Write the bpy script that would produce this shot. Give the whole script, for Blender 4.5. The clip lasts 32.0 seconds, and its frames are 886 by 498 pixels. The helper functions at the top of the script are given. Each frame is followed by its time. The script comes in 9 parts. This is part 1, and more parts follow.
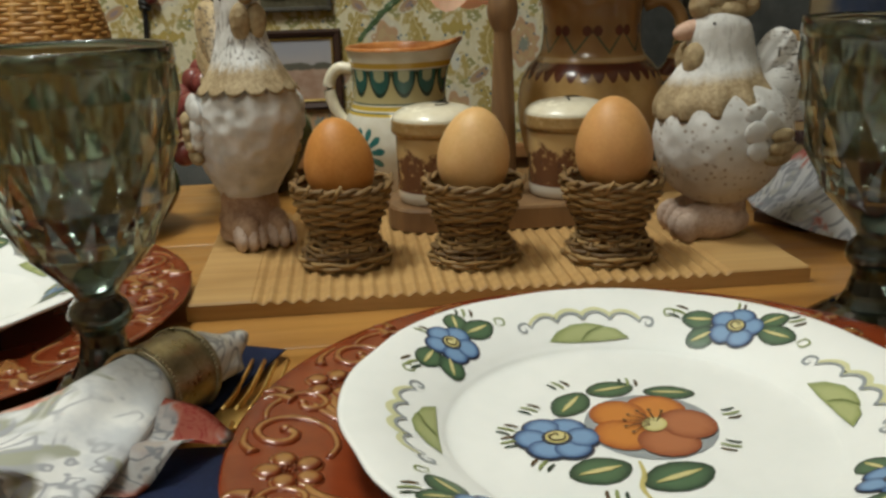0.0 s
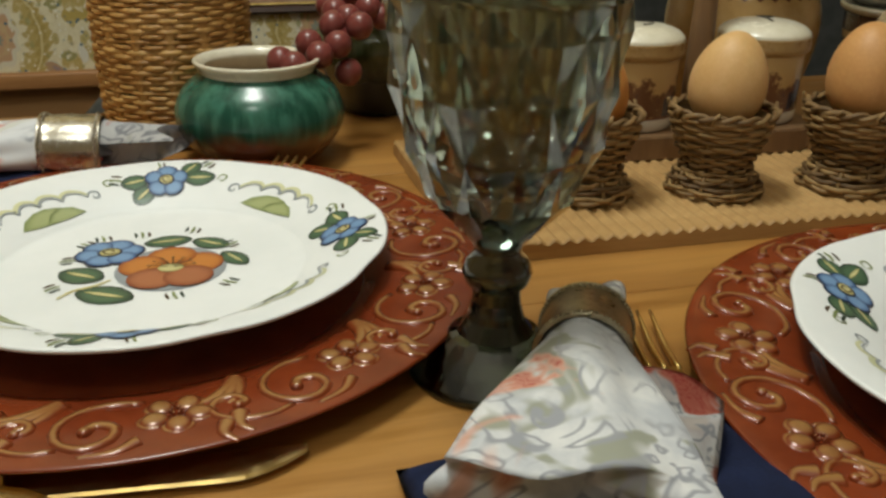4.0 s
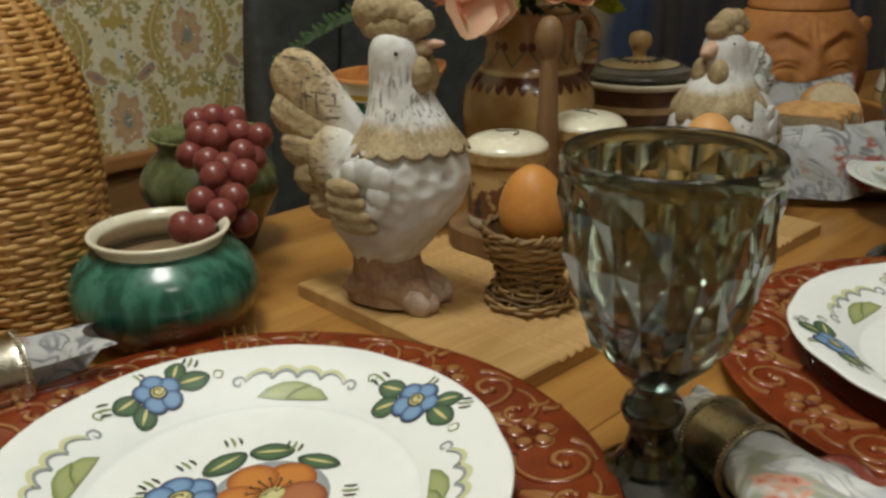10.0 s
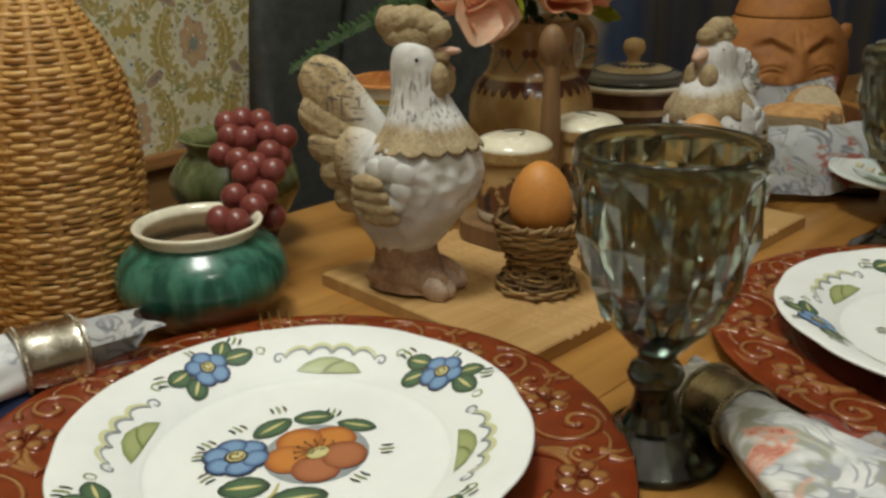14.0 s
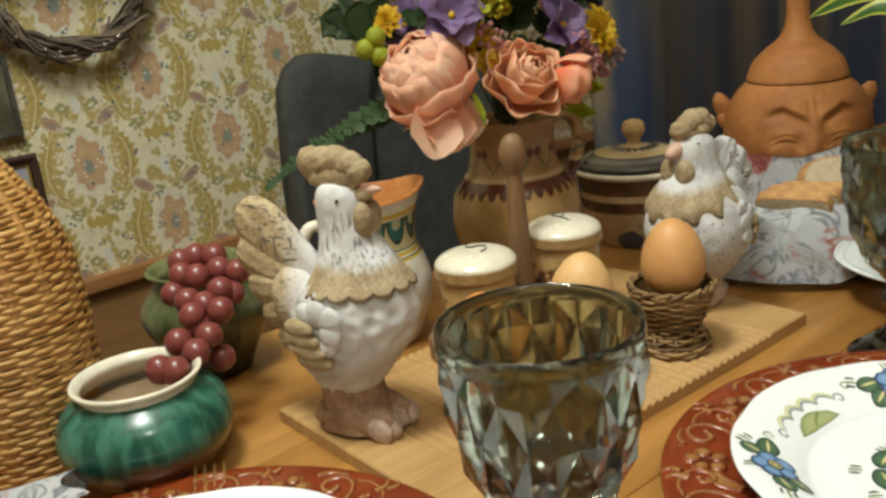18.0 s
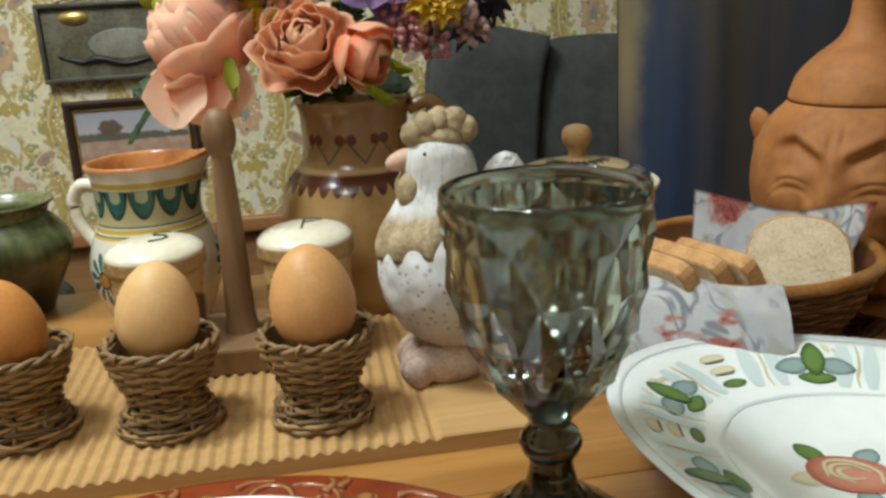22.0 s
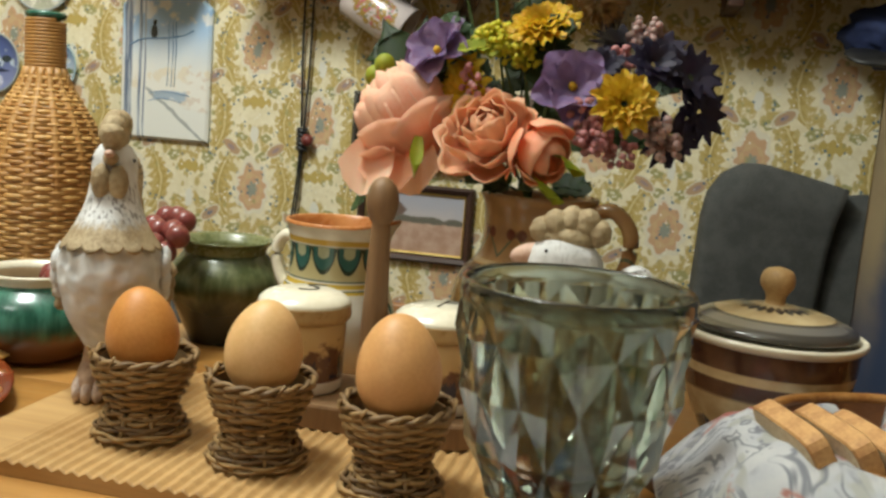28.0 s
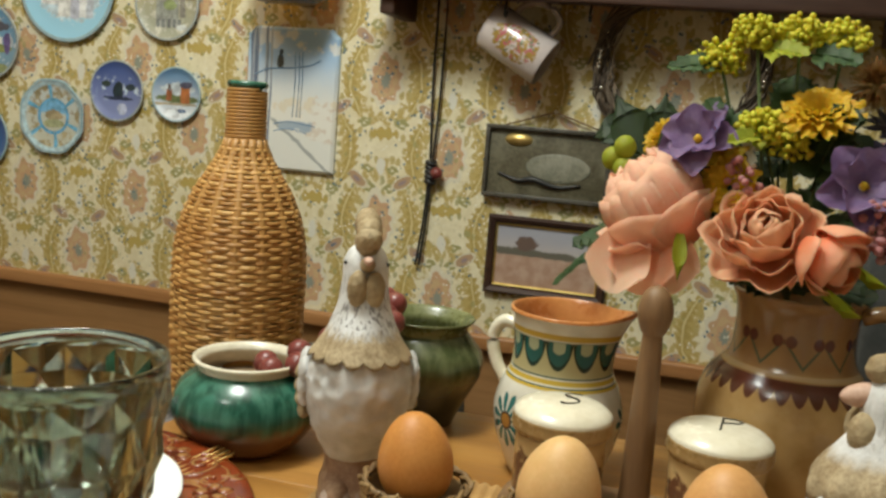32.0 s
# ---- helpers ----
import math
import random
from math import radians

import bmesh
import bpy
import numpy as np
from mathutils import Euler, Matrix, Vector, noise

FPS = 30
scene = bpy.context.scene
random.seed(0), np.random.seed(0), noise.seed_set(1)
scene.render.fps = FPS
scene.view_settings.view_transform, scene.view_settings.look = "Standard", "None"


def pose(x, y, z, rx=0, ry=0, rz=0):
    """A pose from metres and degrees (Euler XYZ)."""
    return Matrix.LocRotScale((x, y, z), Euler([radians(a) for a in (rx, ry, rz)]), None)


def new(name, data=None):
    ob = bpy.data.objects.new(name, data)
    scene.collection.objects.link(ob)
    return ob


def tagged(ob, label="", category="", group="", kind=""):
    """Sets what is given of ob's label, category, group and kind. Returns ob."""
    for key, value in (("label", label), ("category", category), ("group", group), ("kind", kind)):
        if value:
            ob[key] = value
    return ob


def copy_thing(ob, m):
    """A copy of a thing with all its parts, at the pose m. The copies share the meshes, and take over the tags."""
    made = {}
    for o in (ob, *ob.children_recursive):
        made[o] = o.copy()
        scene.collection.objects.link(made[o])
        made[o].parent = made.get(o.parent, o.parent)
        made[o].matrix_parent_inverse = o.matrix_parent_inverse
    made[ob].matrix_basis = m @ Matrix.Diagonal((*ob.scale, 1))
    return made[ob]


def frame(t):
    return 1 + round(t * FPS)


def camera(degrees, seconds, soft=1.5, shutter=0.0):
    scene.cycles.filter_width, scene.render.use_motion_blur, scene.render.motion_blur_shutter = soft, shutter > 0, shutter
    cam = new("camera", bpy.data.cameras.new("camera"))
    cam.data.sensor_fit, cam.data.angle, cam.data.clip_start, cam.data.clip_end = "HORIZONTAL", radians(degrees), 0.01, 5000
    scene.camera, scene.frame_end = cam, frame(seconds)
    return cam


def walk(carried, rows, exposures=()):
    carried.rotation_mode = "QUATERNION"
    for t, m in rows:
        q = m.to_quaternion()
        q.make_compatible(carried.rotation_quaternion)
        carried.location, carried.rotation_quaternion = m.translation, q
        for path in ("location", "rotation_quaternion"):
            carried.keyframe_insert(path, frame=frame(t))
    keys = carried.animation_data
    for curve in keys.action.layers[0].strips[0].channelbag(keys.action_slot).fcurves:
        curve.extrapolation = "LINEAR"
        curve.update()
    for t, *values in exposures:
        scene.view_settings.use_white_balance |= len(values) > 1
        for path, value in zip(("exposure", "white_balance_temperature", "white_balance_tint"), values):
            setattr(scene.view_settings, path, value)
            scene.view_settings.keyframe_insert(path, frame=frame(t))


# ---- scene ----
cam = camera(52.4, 32.0, soft=2.8)
METRES, EYE, TILT, LEAN, TURN = 1.7, 0.187, -17.0, 1.5, 0.0
ROWS = [
    (0.0, 0.0, 0.0, 0.0, -0.0, 0.0, -0.0),
    (0.5, -0.0099, -0.0004, 0.0013, 1.83, -0.42, -0.15),
    (1.0, -0.0313, 0.0029, 0.0053, 1.73, -0.46, -0.16),
    (1.5, -0.0498, 0.0028, 0.0016, 1.91, -1.35, -0.4),
    (2.0, -0.0658, 0.0083, 0.0025, 0.19, -2.93, -0.66),
    (2.5, -0.0795, 0.0134, 0.0044, -1.65, -3.81, -0.59),
    (3.0, -0.0896, 0.0186, 0.0055, -3.23, -4.43, -0.64),
    (3.5, -0.106, 0.0214, 0.0067, -5.05, -5.37, -0.33),
    (4.0, -0.1336, 0.0285, 0.0113, -8.12, -6.28, 0.22),
    (4.5, -0.1589, 0.04, 0.0123, -11.58, -7.37, 0.49),
    (6.5, -0.2255, 0.0665, 0.0332, -24.13, -9.63, 2.5),
    (7.0, -0.2301, 0.071, 0.0395, -26.62, -8.94, 4.1),
    (7.5, -0.2363, 0.0722, 0.0426, -29.19, -8.1, 5.47),
    (8.0, -0.2444, 0.0765, 0.0452, -30.24, -7.8, 6.21),
    (8.5, -0.2491, 0.0759, 0.051, -32.32, -6.81, 7.93),
    (9.0, -0.2537, 0.0757, 0.0547, -33.72, -6.27, 8.98),
    (9.5, -0.2585, 0.0761, 0.0564, -34.92, -6.02, 9.54),
    (10.0, -0.2607, 0.0768, 0.0574, -35.94, -6.04, 9.77),
    (10.5, -0.2614, 0.0771, 0.0565, -36.5, -6.02, 9.97),
    (11.0, -0.2635, 0.0784, 0.0569, -36.69, -6.05, 10.05),
    (11.5, -0.2638, 0.0769, 0.0586, -36.72, -6.0, 10.07),
    (12.0, -0.2718, 0.0756, 0.0574, -36.78, -5.95, 10.08),
    (12.5, -0.278, 0.0721, 0.056, -36.74, -5.89, 10.08),
    (13.0, -0.2846, 0.0654, 0.0548, -36.72, -5.77, 10.1),
    (13.5, -0.2887, 0.0623, 0.0536, -36.68, -5.73, 10.1),
    (14.0, -0.2872, 0.0589, 0.0558, -36.63, -5.75, 10.09),
    (14.5, -0.2762, 0.0565, 0.0606, -36.46, -5.78, 10.19),
    (15.0, -0.2677, 0.0518, 0.0707, -35.74, -4.73, 11.89),
    (15.5, -0.2703, 0.0445, 0.0717, -35.53, -3.71, 12.79),
    (17.5, -0.2478, 0.0323, 0.0781, -30.76, -2.0, 13.75),
    (18.0, -0.2194, 0.0346, 0.079, -30.38, -1.99, 13.73),
    (18.5, -0.1832, 0.0359, 0.0798, -29.66, -1.96, 13.7),
    (19.0, -0.141, 0.0377, 0.0807, -27.66, -1.46, 13.18),
    (19.5, -0.0929, 0.0372, 0.0799, -24.7, -1.23, 12.53),
    (20.0, -0.0479, 0.0359, 0.0747, -23.5, -1.82, 11.11),
    (20.5, -0.0191, 0.033, 0.0692, -21.08, -2.36, 8.36),
    (21.0, 0.0129, 0.0304, 0.0614, -15.26, -1.37, 5.19),
    (21.5, 0.0574, 0.0293, 0.0524, -7.89, 0.05, 3.36),
    (22.0, 0.0938, 0.0325, 0.0466, -2.32, 1.01, 2.43),
    (22.5, 0.1269, 0.0416, 0.0388, 0.42, 2.09, 1.41),
    (23.0, 0.148, 0.0433, 0.0404, 1.05, 2.48, 1.16),
    (23.5, 0.165, 0.0581, 0.0347, 1.59, 2.81, 1.06),
    (24.0, 0.1822, 0.0683, 0.0321, 2.2, 2.74, 0.8),
    (24.5, 0.196, 0.0723, 0.0314, 4.41, 2.59, -0.58),
    (26.5, 0.1989, 0.0638, 0.0336, 10.17, 5.87, -6.45),
    (27.0, 0.188, 0.0621, 0.0356, 11.65, 6.52, -8.03),
    (27.5, 0.1724, 0.0569, 0.04, 14.76, 7.25, -10.14),
    (28.0, 0.1623, 0.0513, 0.0407, 17.07, 7.52, -11.34),
    (28.5, 0.1465, 0.0512, 0.0412, 18.63, 7.49, -12.17),
    (29.0, 0.1299, 0.0508, 0.0435, 20.07, 7.2, -12.84),
    (29.5, 0.1117, 0.0502, 0.049, 20.76, 6.99, -13.15),
    (30.0, 0.1007, 0.0463, 0.0524, 21.28, 6.88, -13.39),
    (30.5, 0.0903, 0.0465, 0.0554, 21.36, 6.84, -13.38),
    (31.0, 0.087, 0.0454, 0.0614, 21.47, 6.81, -13.43),
    (31.5, 0.081, 0.044, 0.066, 21.33, 6.8, -13.23),
    (32.0, 0.0701, 0.0412, 0.0698, 20.2, 6.43, -12.2),
]
walk(cam, [(t, pose(0, 0, EYE, TILT, LEAN, TURN) @ pose(METRES * x, METRES * y, METRES * z, 90 + pitch, roll, yaw)) for t, x, y, z, yaw, pitch, roll in ROWS],
     exposures=[(0.0, -0.30, 6300, 10), (2.0, -0.32, 6400, 10), (6.8, -0.60, 6250, 10), (9.0, -0.48, 6350, 10), (13.0, -0.48, 6350, 10), (15.0, -0.36, 6400, 10), (17.5, 0.08, 6350, 10), (20.0, 0.38, 5800, 9), (22.5, 0.39, 5720, 9), (24.0, 0.15, 5620, 9), (26.0, 0.44, 5950, 9), (28.0, 0.47, 6150, 10), (32.0, 0.23, 6300, 10)])

# ---- light ----
world = bpy.data.worlds.new("room_world")
world.use_nodes = True
world.node_tree.nodes["Background"].inputs[0].default_value = (0.9, 0.85, 0.8, 1)
world.node_tree.nodes["Background"].inputs[1].default_value = 0.02
scene.world = world


def lamp(name, kind, place, power, colour, size):
    d = bpy.data.lights.new(name, kind)
    d.energy, d.color = power, colour
    if kind == "AREA":
        d.shape, d.size = "DISK", size
    else:
        d.shadow_soft_size = size
    ob = new(name, d)
    ob.location = place
    return ob


LAMP = (-0.38, 0.50, 1.22)
lamp("pendant_bulb", "POINT", LAMP, 41.0, (0.97, 1.0, 0.90), 0.15)
# unseen fill added behind the viewpoint to lift the dark sides
lamp("room_fill", "POINT", (-0.5, -0.7, 1.62), 16.5, (0.97, 1.0, 0.90), 0.12)


# ---- node helper: arithmetic on sockets ----
class X:
    def __init__(self, nt, s):
        self.nt, self.s = nt, s

    def op(self, kind, *others, clamp=False):
        n = self.nt.nodes.new("ShaderNodeMath")
        n.operation, n.use_clamp = kind, clamp
        for i, v in enumerate((self, *others)):
            if isinstance(v, X):
                self.nt.links.new(v.s, n.inputs[i])
            else:
                n.inputs[i].default_value = v
        return X(self.nt, n.outputs[0])

    def __add__(self, o): return self.op("ADD", o)
    def __sub__(self, o): return self.op("SUBTRACT", o)
    def __mul__(self, o): return self.op("MULTIPLY", o)
    def __truediv__(self, o): return self.op("DIVIDE", o)
    def sin(self): return self.op("SINE")
    def abs(self): return self.op("ABSOLUTE")
    def sqrt(self): return self.op("SQRT")
    def frac(self): return self.op("FRACT")
    def min(self, o): return self.op("MINIMUM", o)
    def max(self, o): return self.op("MAXIMUM", o)
    def angle(self, o): return self.op("ARCTAN2", o)

    def ramp(self, a, b, lo=0.0, hi=1.0):
        n = self.nt.nodes.new("ShaderNodeMapRange")
        n.interpolation_type = "SMOOTHSTEP"
        self.nt.links.new(self.s, n.inputs[0])
        for i, v in enumerate((a, b, lo, hi)):
            n.inputs[i + 1].default_value = v
        return X(self.nt, n.outputs[0])


def rgb(c):
    return (*c, 1.0)


class Mat:
    """A node material under construction."""

    def __init__(self, name, rough=0.5, metal=0.0, coat=0.0):
        self.m = bpy.data.materials.new(name)
        self.m.use_nodes = True
        self.nt = self.m.node_tree
        self.b = self.nt.nodes["Principled BSDF"]
        self.set("Roughness", rough)
        self.set("Metallic", metal)
        self.set("Coat Weight", coat)
        self.set("Coat Roughness", 0.12)
        self.co = self.nt.nodes.new("ShaderNodeTexCoord").outputs["Object"]

    def set(self, key, v):
        if isinstance(v, X):
            self.nt.links.new(v.s, self.b.inputs[key])
        else:
            self.b.inputs[key].default_value = v

    def xyz(self, co=None):
        n = self.nt.nodes.new("ShaderNodeSeparateXYZ")
        self.nt.links.new(co or self.co, n.inputs[0])
        return [X(self.nt, o) for o in n.outputs]

    def scaled(self, sx, sy, sz, turn=(0, 0, 0)):
        n = self.nt.nodes.new("ShaderNodeMapping")
        n.inputs["Scale"].default_value = (sx, sy, sz)
        n.inputs["Rotation"].default_value = turn
        self.nt.links.new(self.co, n.inputs[0])
        return n.outputs[0]

    def noise(self, scale, detail=4.0, co=None, rough=0.55, distort=0.0):
        n = self.nt.nodes.new("ShaderNodeTexNoise")
        n.inputs["Scale"].default_value, n.inputs["Detail"].default_value = scale, detail
        n.inputs["Roughness"].default_value, n.inputs["Distortion"].default_value = rough, distort
        self.nt.links.new(co or self.co, n.inputs["Vector"])
        return X(self.nt, n.outputs[0])

    def cells(self, scale, feature="F1", co=None):
        n = self.nt.nodes.new("ShaderNodeTexVoronoi")
        n.feature = feature
        n.inputs["Scale"].default_value = scale
        self.nt.links.new(co or self.co, n.inputs["Vector"])
        return X(self.nt, n.outputs["Distance"])

    def random(self):
        return X(self.nt, self.nt.nodes.new("ShaderNodeObjectInfo").outputs["Random"])

    def island(self):
        return X(self.nt, self.nt.nodes.new("ShaderNodeNewGeometry").outputs["Random Per Island"])

    def mix(self, fac, a, b):
        n = self.nt.nodes.new("ShaderNodeMix")
        n.data_type = "RGBA"
        for i, v in ((0, fac), (6, a), (7, b)):
            if isinstance(v, X):
                self.nt.links.new(v.s, n.inputs[i])
            elif i == 0:
                n.inputs[0].default_value = v
            else:
                n.inputs[i].default_value = rgb(v)
        return X(self.nt, n.outputs[2])

    def colour(self, c):
        self.set("Base Color", c if isinstance(c, X) else rgb(c))
        return self

    def bump(self, h, strength=0.3, distance=0.001):
        n = self.nt.nodes.new("ShaderNodeBump")
        n.inputs["Strength"].default_value, n.inputs["Distance"].default_value = strength, distance
        self.nt.links.new(h.s, n.inputs["Height"])
        self.nt.links.new(n.outputs[0], self.b.inputs["Normal"])
        return self


def plain(name, a, b, scale=60.0, rough=0.5, metal=0.0, coat=0.0, bump=0.15, dist=0.0006, fine=6.0, turn_random=0.0):
    """Two tones mixed by two scales of noise, with fine relief."""
    k = Mat(name, rough, metal, coat)
    n = k.noise(scale) * 0.65 + k.noise(scale * fine, 3.0) * 0.35
    f = n.ramp(0.36, 0.64)
    if turn_random:
        f = (f * (1.0 - turn_random)) + (k.random() * turn_random)
    k.colour(k.mix(f, a, b))
    k.set("Roughness", n.ramp(0.3, 0.7, max(rough - 0.08, 0.02), min(rough + 0.1, 1.0)))
    if bump:
        k.bump(k.noise(scale * fine * 0.8, 4.0), bump, dist)
    return k.m


def wood(name, a, b, along=(1.5, 22.0, 22.0), rough=0.4, coat=0.0, rings=1.0, turn=(0, 0, 0)):
    k = Mat(name, rough, 0.0, coat)
    co = k.scaled(*along, turn)
    big = k.noise(1.0, 5.0, co, 0.6, 1.2 * rings)
    fine = k.noise(9.0, 4.0, co, 0.7)
    f = (big * 0.7 + fine * 0.3).ramp(0.34, 0.66)
    k.colour(k.mix(f, a, b))
    k.set("Roughness", fine.ramp(0.3, 0.7, rough - 0.06, rough + 0.12))
    return k.bump(fine, 0.12, 0.0005).m


# ---- materials ----
M_table = wood("honey_table_wood", (0.32, 0.142, 0.030), (0.50, 0.250, 0.062), (1.6, 20, 20), 0.34, 0.15)
M_panel = wood("wainscot_wood", (0.26, 0.13, 0.045), (0.38, 0.2, 0.075), (1.2, 16, 16), 0.5)
M_rail = wood("rail_wood", (0.34, 0.15, 0.05), (0.45, 0.22, 0.08), (1.2, 30, 30), 0.4)
M_shelf = wood("dark_shelf_wood", (0.032, 0.013, 0.008), (0.068, 0.029, 0.015), (1.2, 22, 22), 0.5)
M_board = wood("pale_board_wood", (0.43, 0.245, 0.085), (0.57, 0.355, 0.14), (2.0, 34, 34), 0.55)
M_stand = wood("stand_wood", (0.17, 0.09, 0.04), (0.28, 0.16, 0.07), (20, 20, 2.5), 0.5)
M_plaster = plain("ceiling_paint", (0.72, 0.68, 0.6), (0.8, 0.76, 0.7), 6, 0.85)
M_wallplain = plain("room_wall_paint", (0.6, 0.52, 0.38), (0.68, 0.6, 0.45), 5, 0.85)
M_floor = wood("floor_wood", (0.10, 0.055, 0.025), (0.17, 0.09, 0.04), (1.0, 9, 9), 0.4)
M_chair = plain("grey_upholstery", (0.046, 0.048, 0.044), (0.080, 0.081, 0.075), 40, 0.85, bump=0.5, fine=14)
M_white = plain("white_glaze", (0.85, 0.875, 0.88), (0.895, 0.912, 0.915), 14, 0.48, coat=0.0, bump=0.03)
M_platter = plain("platter_glaze", (0.80, 0.845, 0.83), (0.87, 0.90, 0.885), 14, 0.16, coat=0.3, bump=0.03)
M_cream = plain("cream_glaze", (0.72, 0.66, 0.5), (0.82, 0.77, 0.62), 30, 0.2, coat=0.2, bump=0.05)
M_tan = plain("tan_glaze", (0.42, 0.26, 0.1), (0.52, 0.35, 0.15), 40, 0.28, coat=0.2, bump=0.08)
M_brown = plain("dark_brown_glaze", (0.05, 0.022, 0.012), (0.1, 0.05, 0.025), 40, 0.25, coat=0.3, bump=0.1)
M_terra = plain("terracotta", (0.305, 0.110, 0.025), (0.42, 0.171, 0.044), 22, 0.68, bump=0.35)
M_orange_in = plain("orange_glaze", (0.5, 0.18, 0.05), (0.62, 0.27, 0.08), 30, 0.3, coat=0.2)
M_gold = plain("gold_cutlery", (0.78, 0.53, 0.18), (0.88, 0.65, 0.28), 50, 0.36, 1.0, bump=0.05)
M_brass = plain("aged_brass", (0.32, 0.28, 0.19), (0.52, 0.47, 0.34), 70, 0.32, 1.0, bump=0.25)
M_silver = plain("worn_silver", (0.5, 0.46, 0.38), (0.66, 0.62, 0.54), 60, 0.25, 1.0, bump=0.1)
M_black = plain("black_paint", (0.012, 0.012, 0.012), (0.03, 0.028, 0.026), 50, 0.4)
M_gilt = plain("gilt_edge", (0.6, 0.42, 0.12), (0.72, 0.54, 0.2), 60, 0.35, 0.8)
M_navy = plain("navy_linen", (0.012, 0.022, 0.075), (0.025, 0.04, 0.12), 60, 0.85, bump=0.5, fine=12)


def egg_shell(name, a, b):
    k = Mat(name, 0.5)
    k.set("Subsurface Weight", 0.08)
    k.set("Subsurface Radius", (0.01, 0.005, 0.003))
    f = k.noise(45) * 0.6 + k.noise(420, 2.0) * 0.4
    k.colour(k.mix(f.ramp(0.35, 0.68), a, b))
    return k.bump(k.noise(900, 2.0), 0.12, 0.0003).m


M_egg_a = egg_shell("brown_eggshell", (0.56, 0.225, 0.045), (0.65, 0.29, 0.07))
M_egg_b = egg_shell("pale_eggshell", (0.70, 0.42, 0.165), (0.77, 0.49, 0.22))
M_egg_c = egg_shell("tan_eggshell", (0.61, 0.31, 0.105), (0.69, 0.37, 0.14))


def charger_mat():
    k = Mat("red_lacquer", 0.26, 0.0, 0.3)
    n = k.noise(30)
    k.colour(k.mix(n.ramp(0.3, 0.7), (0.16, 0.025, 0.006), (0.25, 0.046, 0.011)))
    return k.bump(k.noise(180), 0.08, 0.0006).m


def relief_mat():
    """Red lacquer with gilding rubbed over the tops of the moulding."""
    k = Mat("gilded_relief", 0.26, 0.1, 0.4)
    n = k.noise(30)
    red = k.mix(n.ramp(0.3, 0.7), (0.16, 0.025, 0.006), (0.25, 0.046, 0.011))
    geo = k.nt.nodes.new("ShaderNodeNewGeometry")
    sep = k.nt.nodes.new("ShaderNodeSeparateXYZ")
    k.nt.links.new(geo.outputs["Normal"], sep.inputs[0])
    top = X(k.nt, sep.outputs["Z"]) + (k.noise(90) - 0.5) * 0.25
    k.colour(k.mix(top.ramp(0.84, 1.04, 0.03, 0.70), red, (0.44, 0.25, 0.08)))
    return k.bump(k.noise(300), 0.15, 0.0006).m


M_charger, M_relief = charger_mat(), relief_mat()


def wicker_mat(name, a, b, rough=0.45):
    k = Mat(name, rough, 0.0, 0.1)
    f = k.island() * 0.45 + k.noise(70) * 0.35 + k.noise(500) * 0.2
    k.colour(k.mix(f.ramp(0.25, 0.75), a, b))
    return k.bump(k.noise(600, 3.0), 0.3, 0.0006).m


M_wicker = wicker_mat("honey_wicker", (0.385, 0.185, 0.045), (0.63, 0.37, 0.120))
M_twig = wicker_mat("brown_twig", (0.13, 0.070, 0.024), (0.38, 0.235, 0.088), 0.6)
M_basket = wicker_mat("basket_cane", (0.09, 0.032, 0.010), (0.24, 0.10, 0.030))
M_wreath = wicker_mat("grey_twig", (0.07, 0.05, 0.035), (0.24, 0.18, 0.12), 0.8)


def glass_mat(name, tint, rough):
    k = Mat(name, rough, 0.0, 0.5)
    k.set("Coat Roughness", 0.03)
    k.set("Transmission Weight", 1.0)
    k.set("IOR", 1.48)
    k.colour(tint)
    return k.m


M_glass = glass_mat("smoky_glass", (0.40, 0.45, 0.365), 0.09)
M_stem = glass_mat("thick_smoky_glass", (0.055, 0.072, 0.060), 0.04)


def pot_glaze(name, top, mid, low, z1, z2, blur=0.012):
    """A glaze that ends in a wavering line above a bare, lower glaze."""
    k = Mat(name, 0.24, 0.0, 0.22)
    z = k.xyz()[2] + (k.noise(35) - 0.5) * 0.03
    streak = k.noise(1.0, 4.0, k.scaled(90, 90, 14))
    upper = k.mix(streak.ramp(0.35, 0.65), top, mid)
    k.colour(k.mix(z.ramp(z1, z2), low, upper))
    k.bump(k.noise(120), 0.05, 0.0006)
    return k.m


M_green = pot_glaze("green_drip_glaze", (0.010, 0.070, 0.045), (0.05, 0.18, 0.125), (0.15, 0.065, 0.025), 0.022, 0.036)
M_urn = pot_glaze("olive_glaze", (0.060, 0.075, 0.026), (0.125, 0.140, 0.060), (0.022, 0.023, 0.011), 0.030, 0.062)


def grape_mat():
    k = Mat("red_grape", 0.30, 0.0, 0.1)
    k.set("Subsurface Weight", 0.1)
    k.set("Subsurface Radius", (0.01, 0.003, 0.002))
    f = k.noise(60) * 0.6 + k.island() * 0.4
    k.colour(k.mix(f.ramp(0.3, 0.7), (0.105, 0.015, 0.015), (0.21, 0.05, 0.042)))
    return k.m


M_grape = grape_mat()


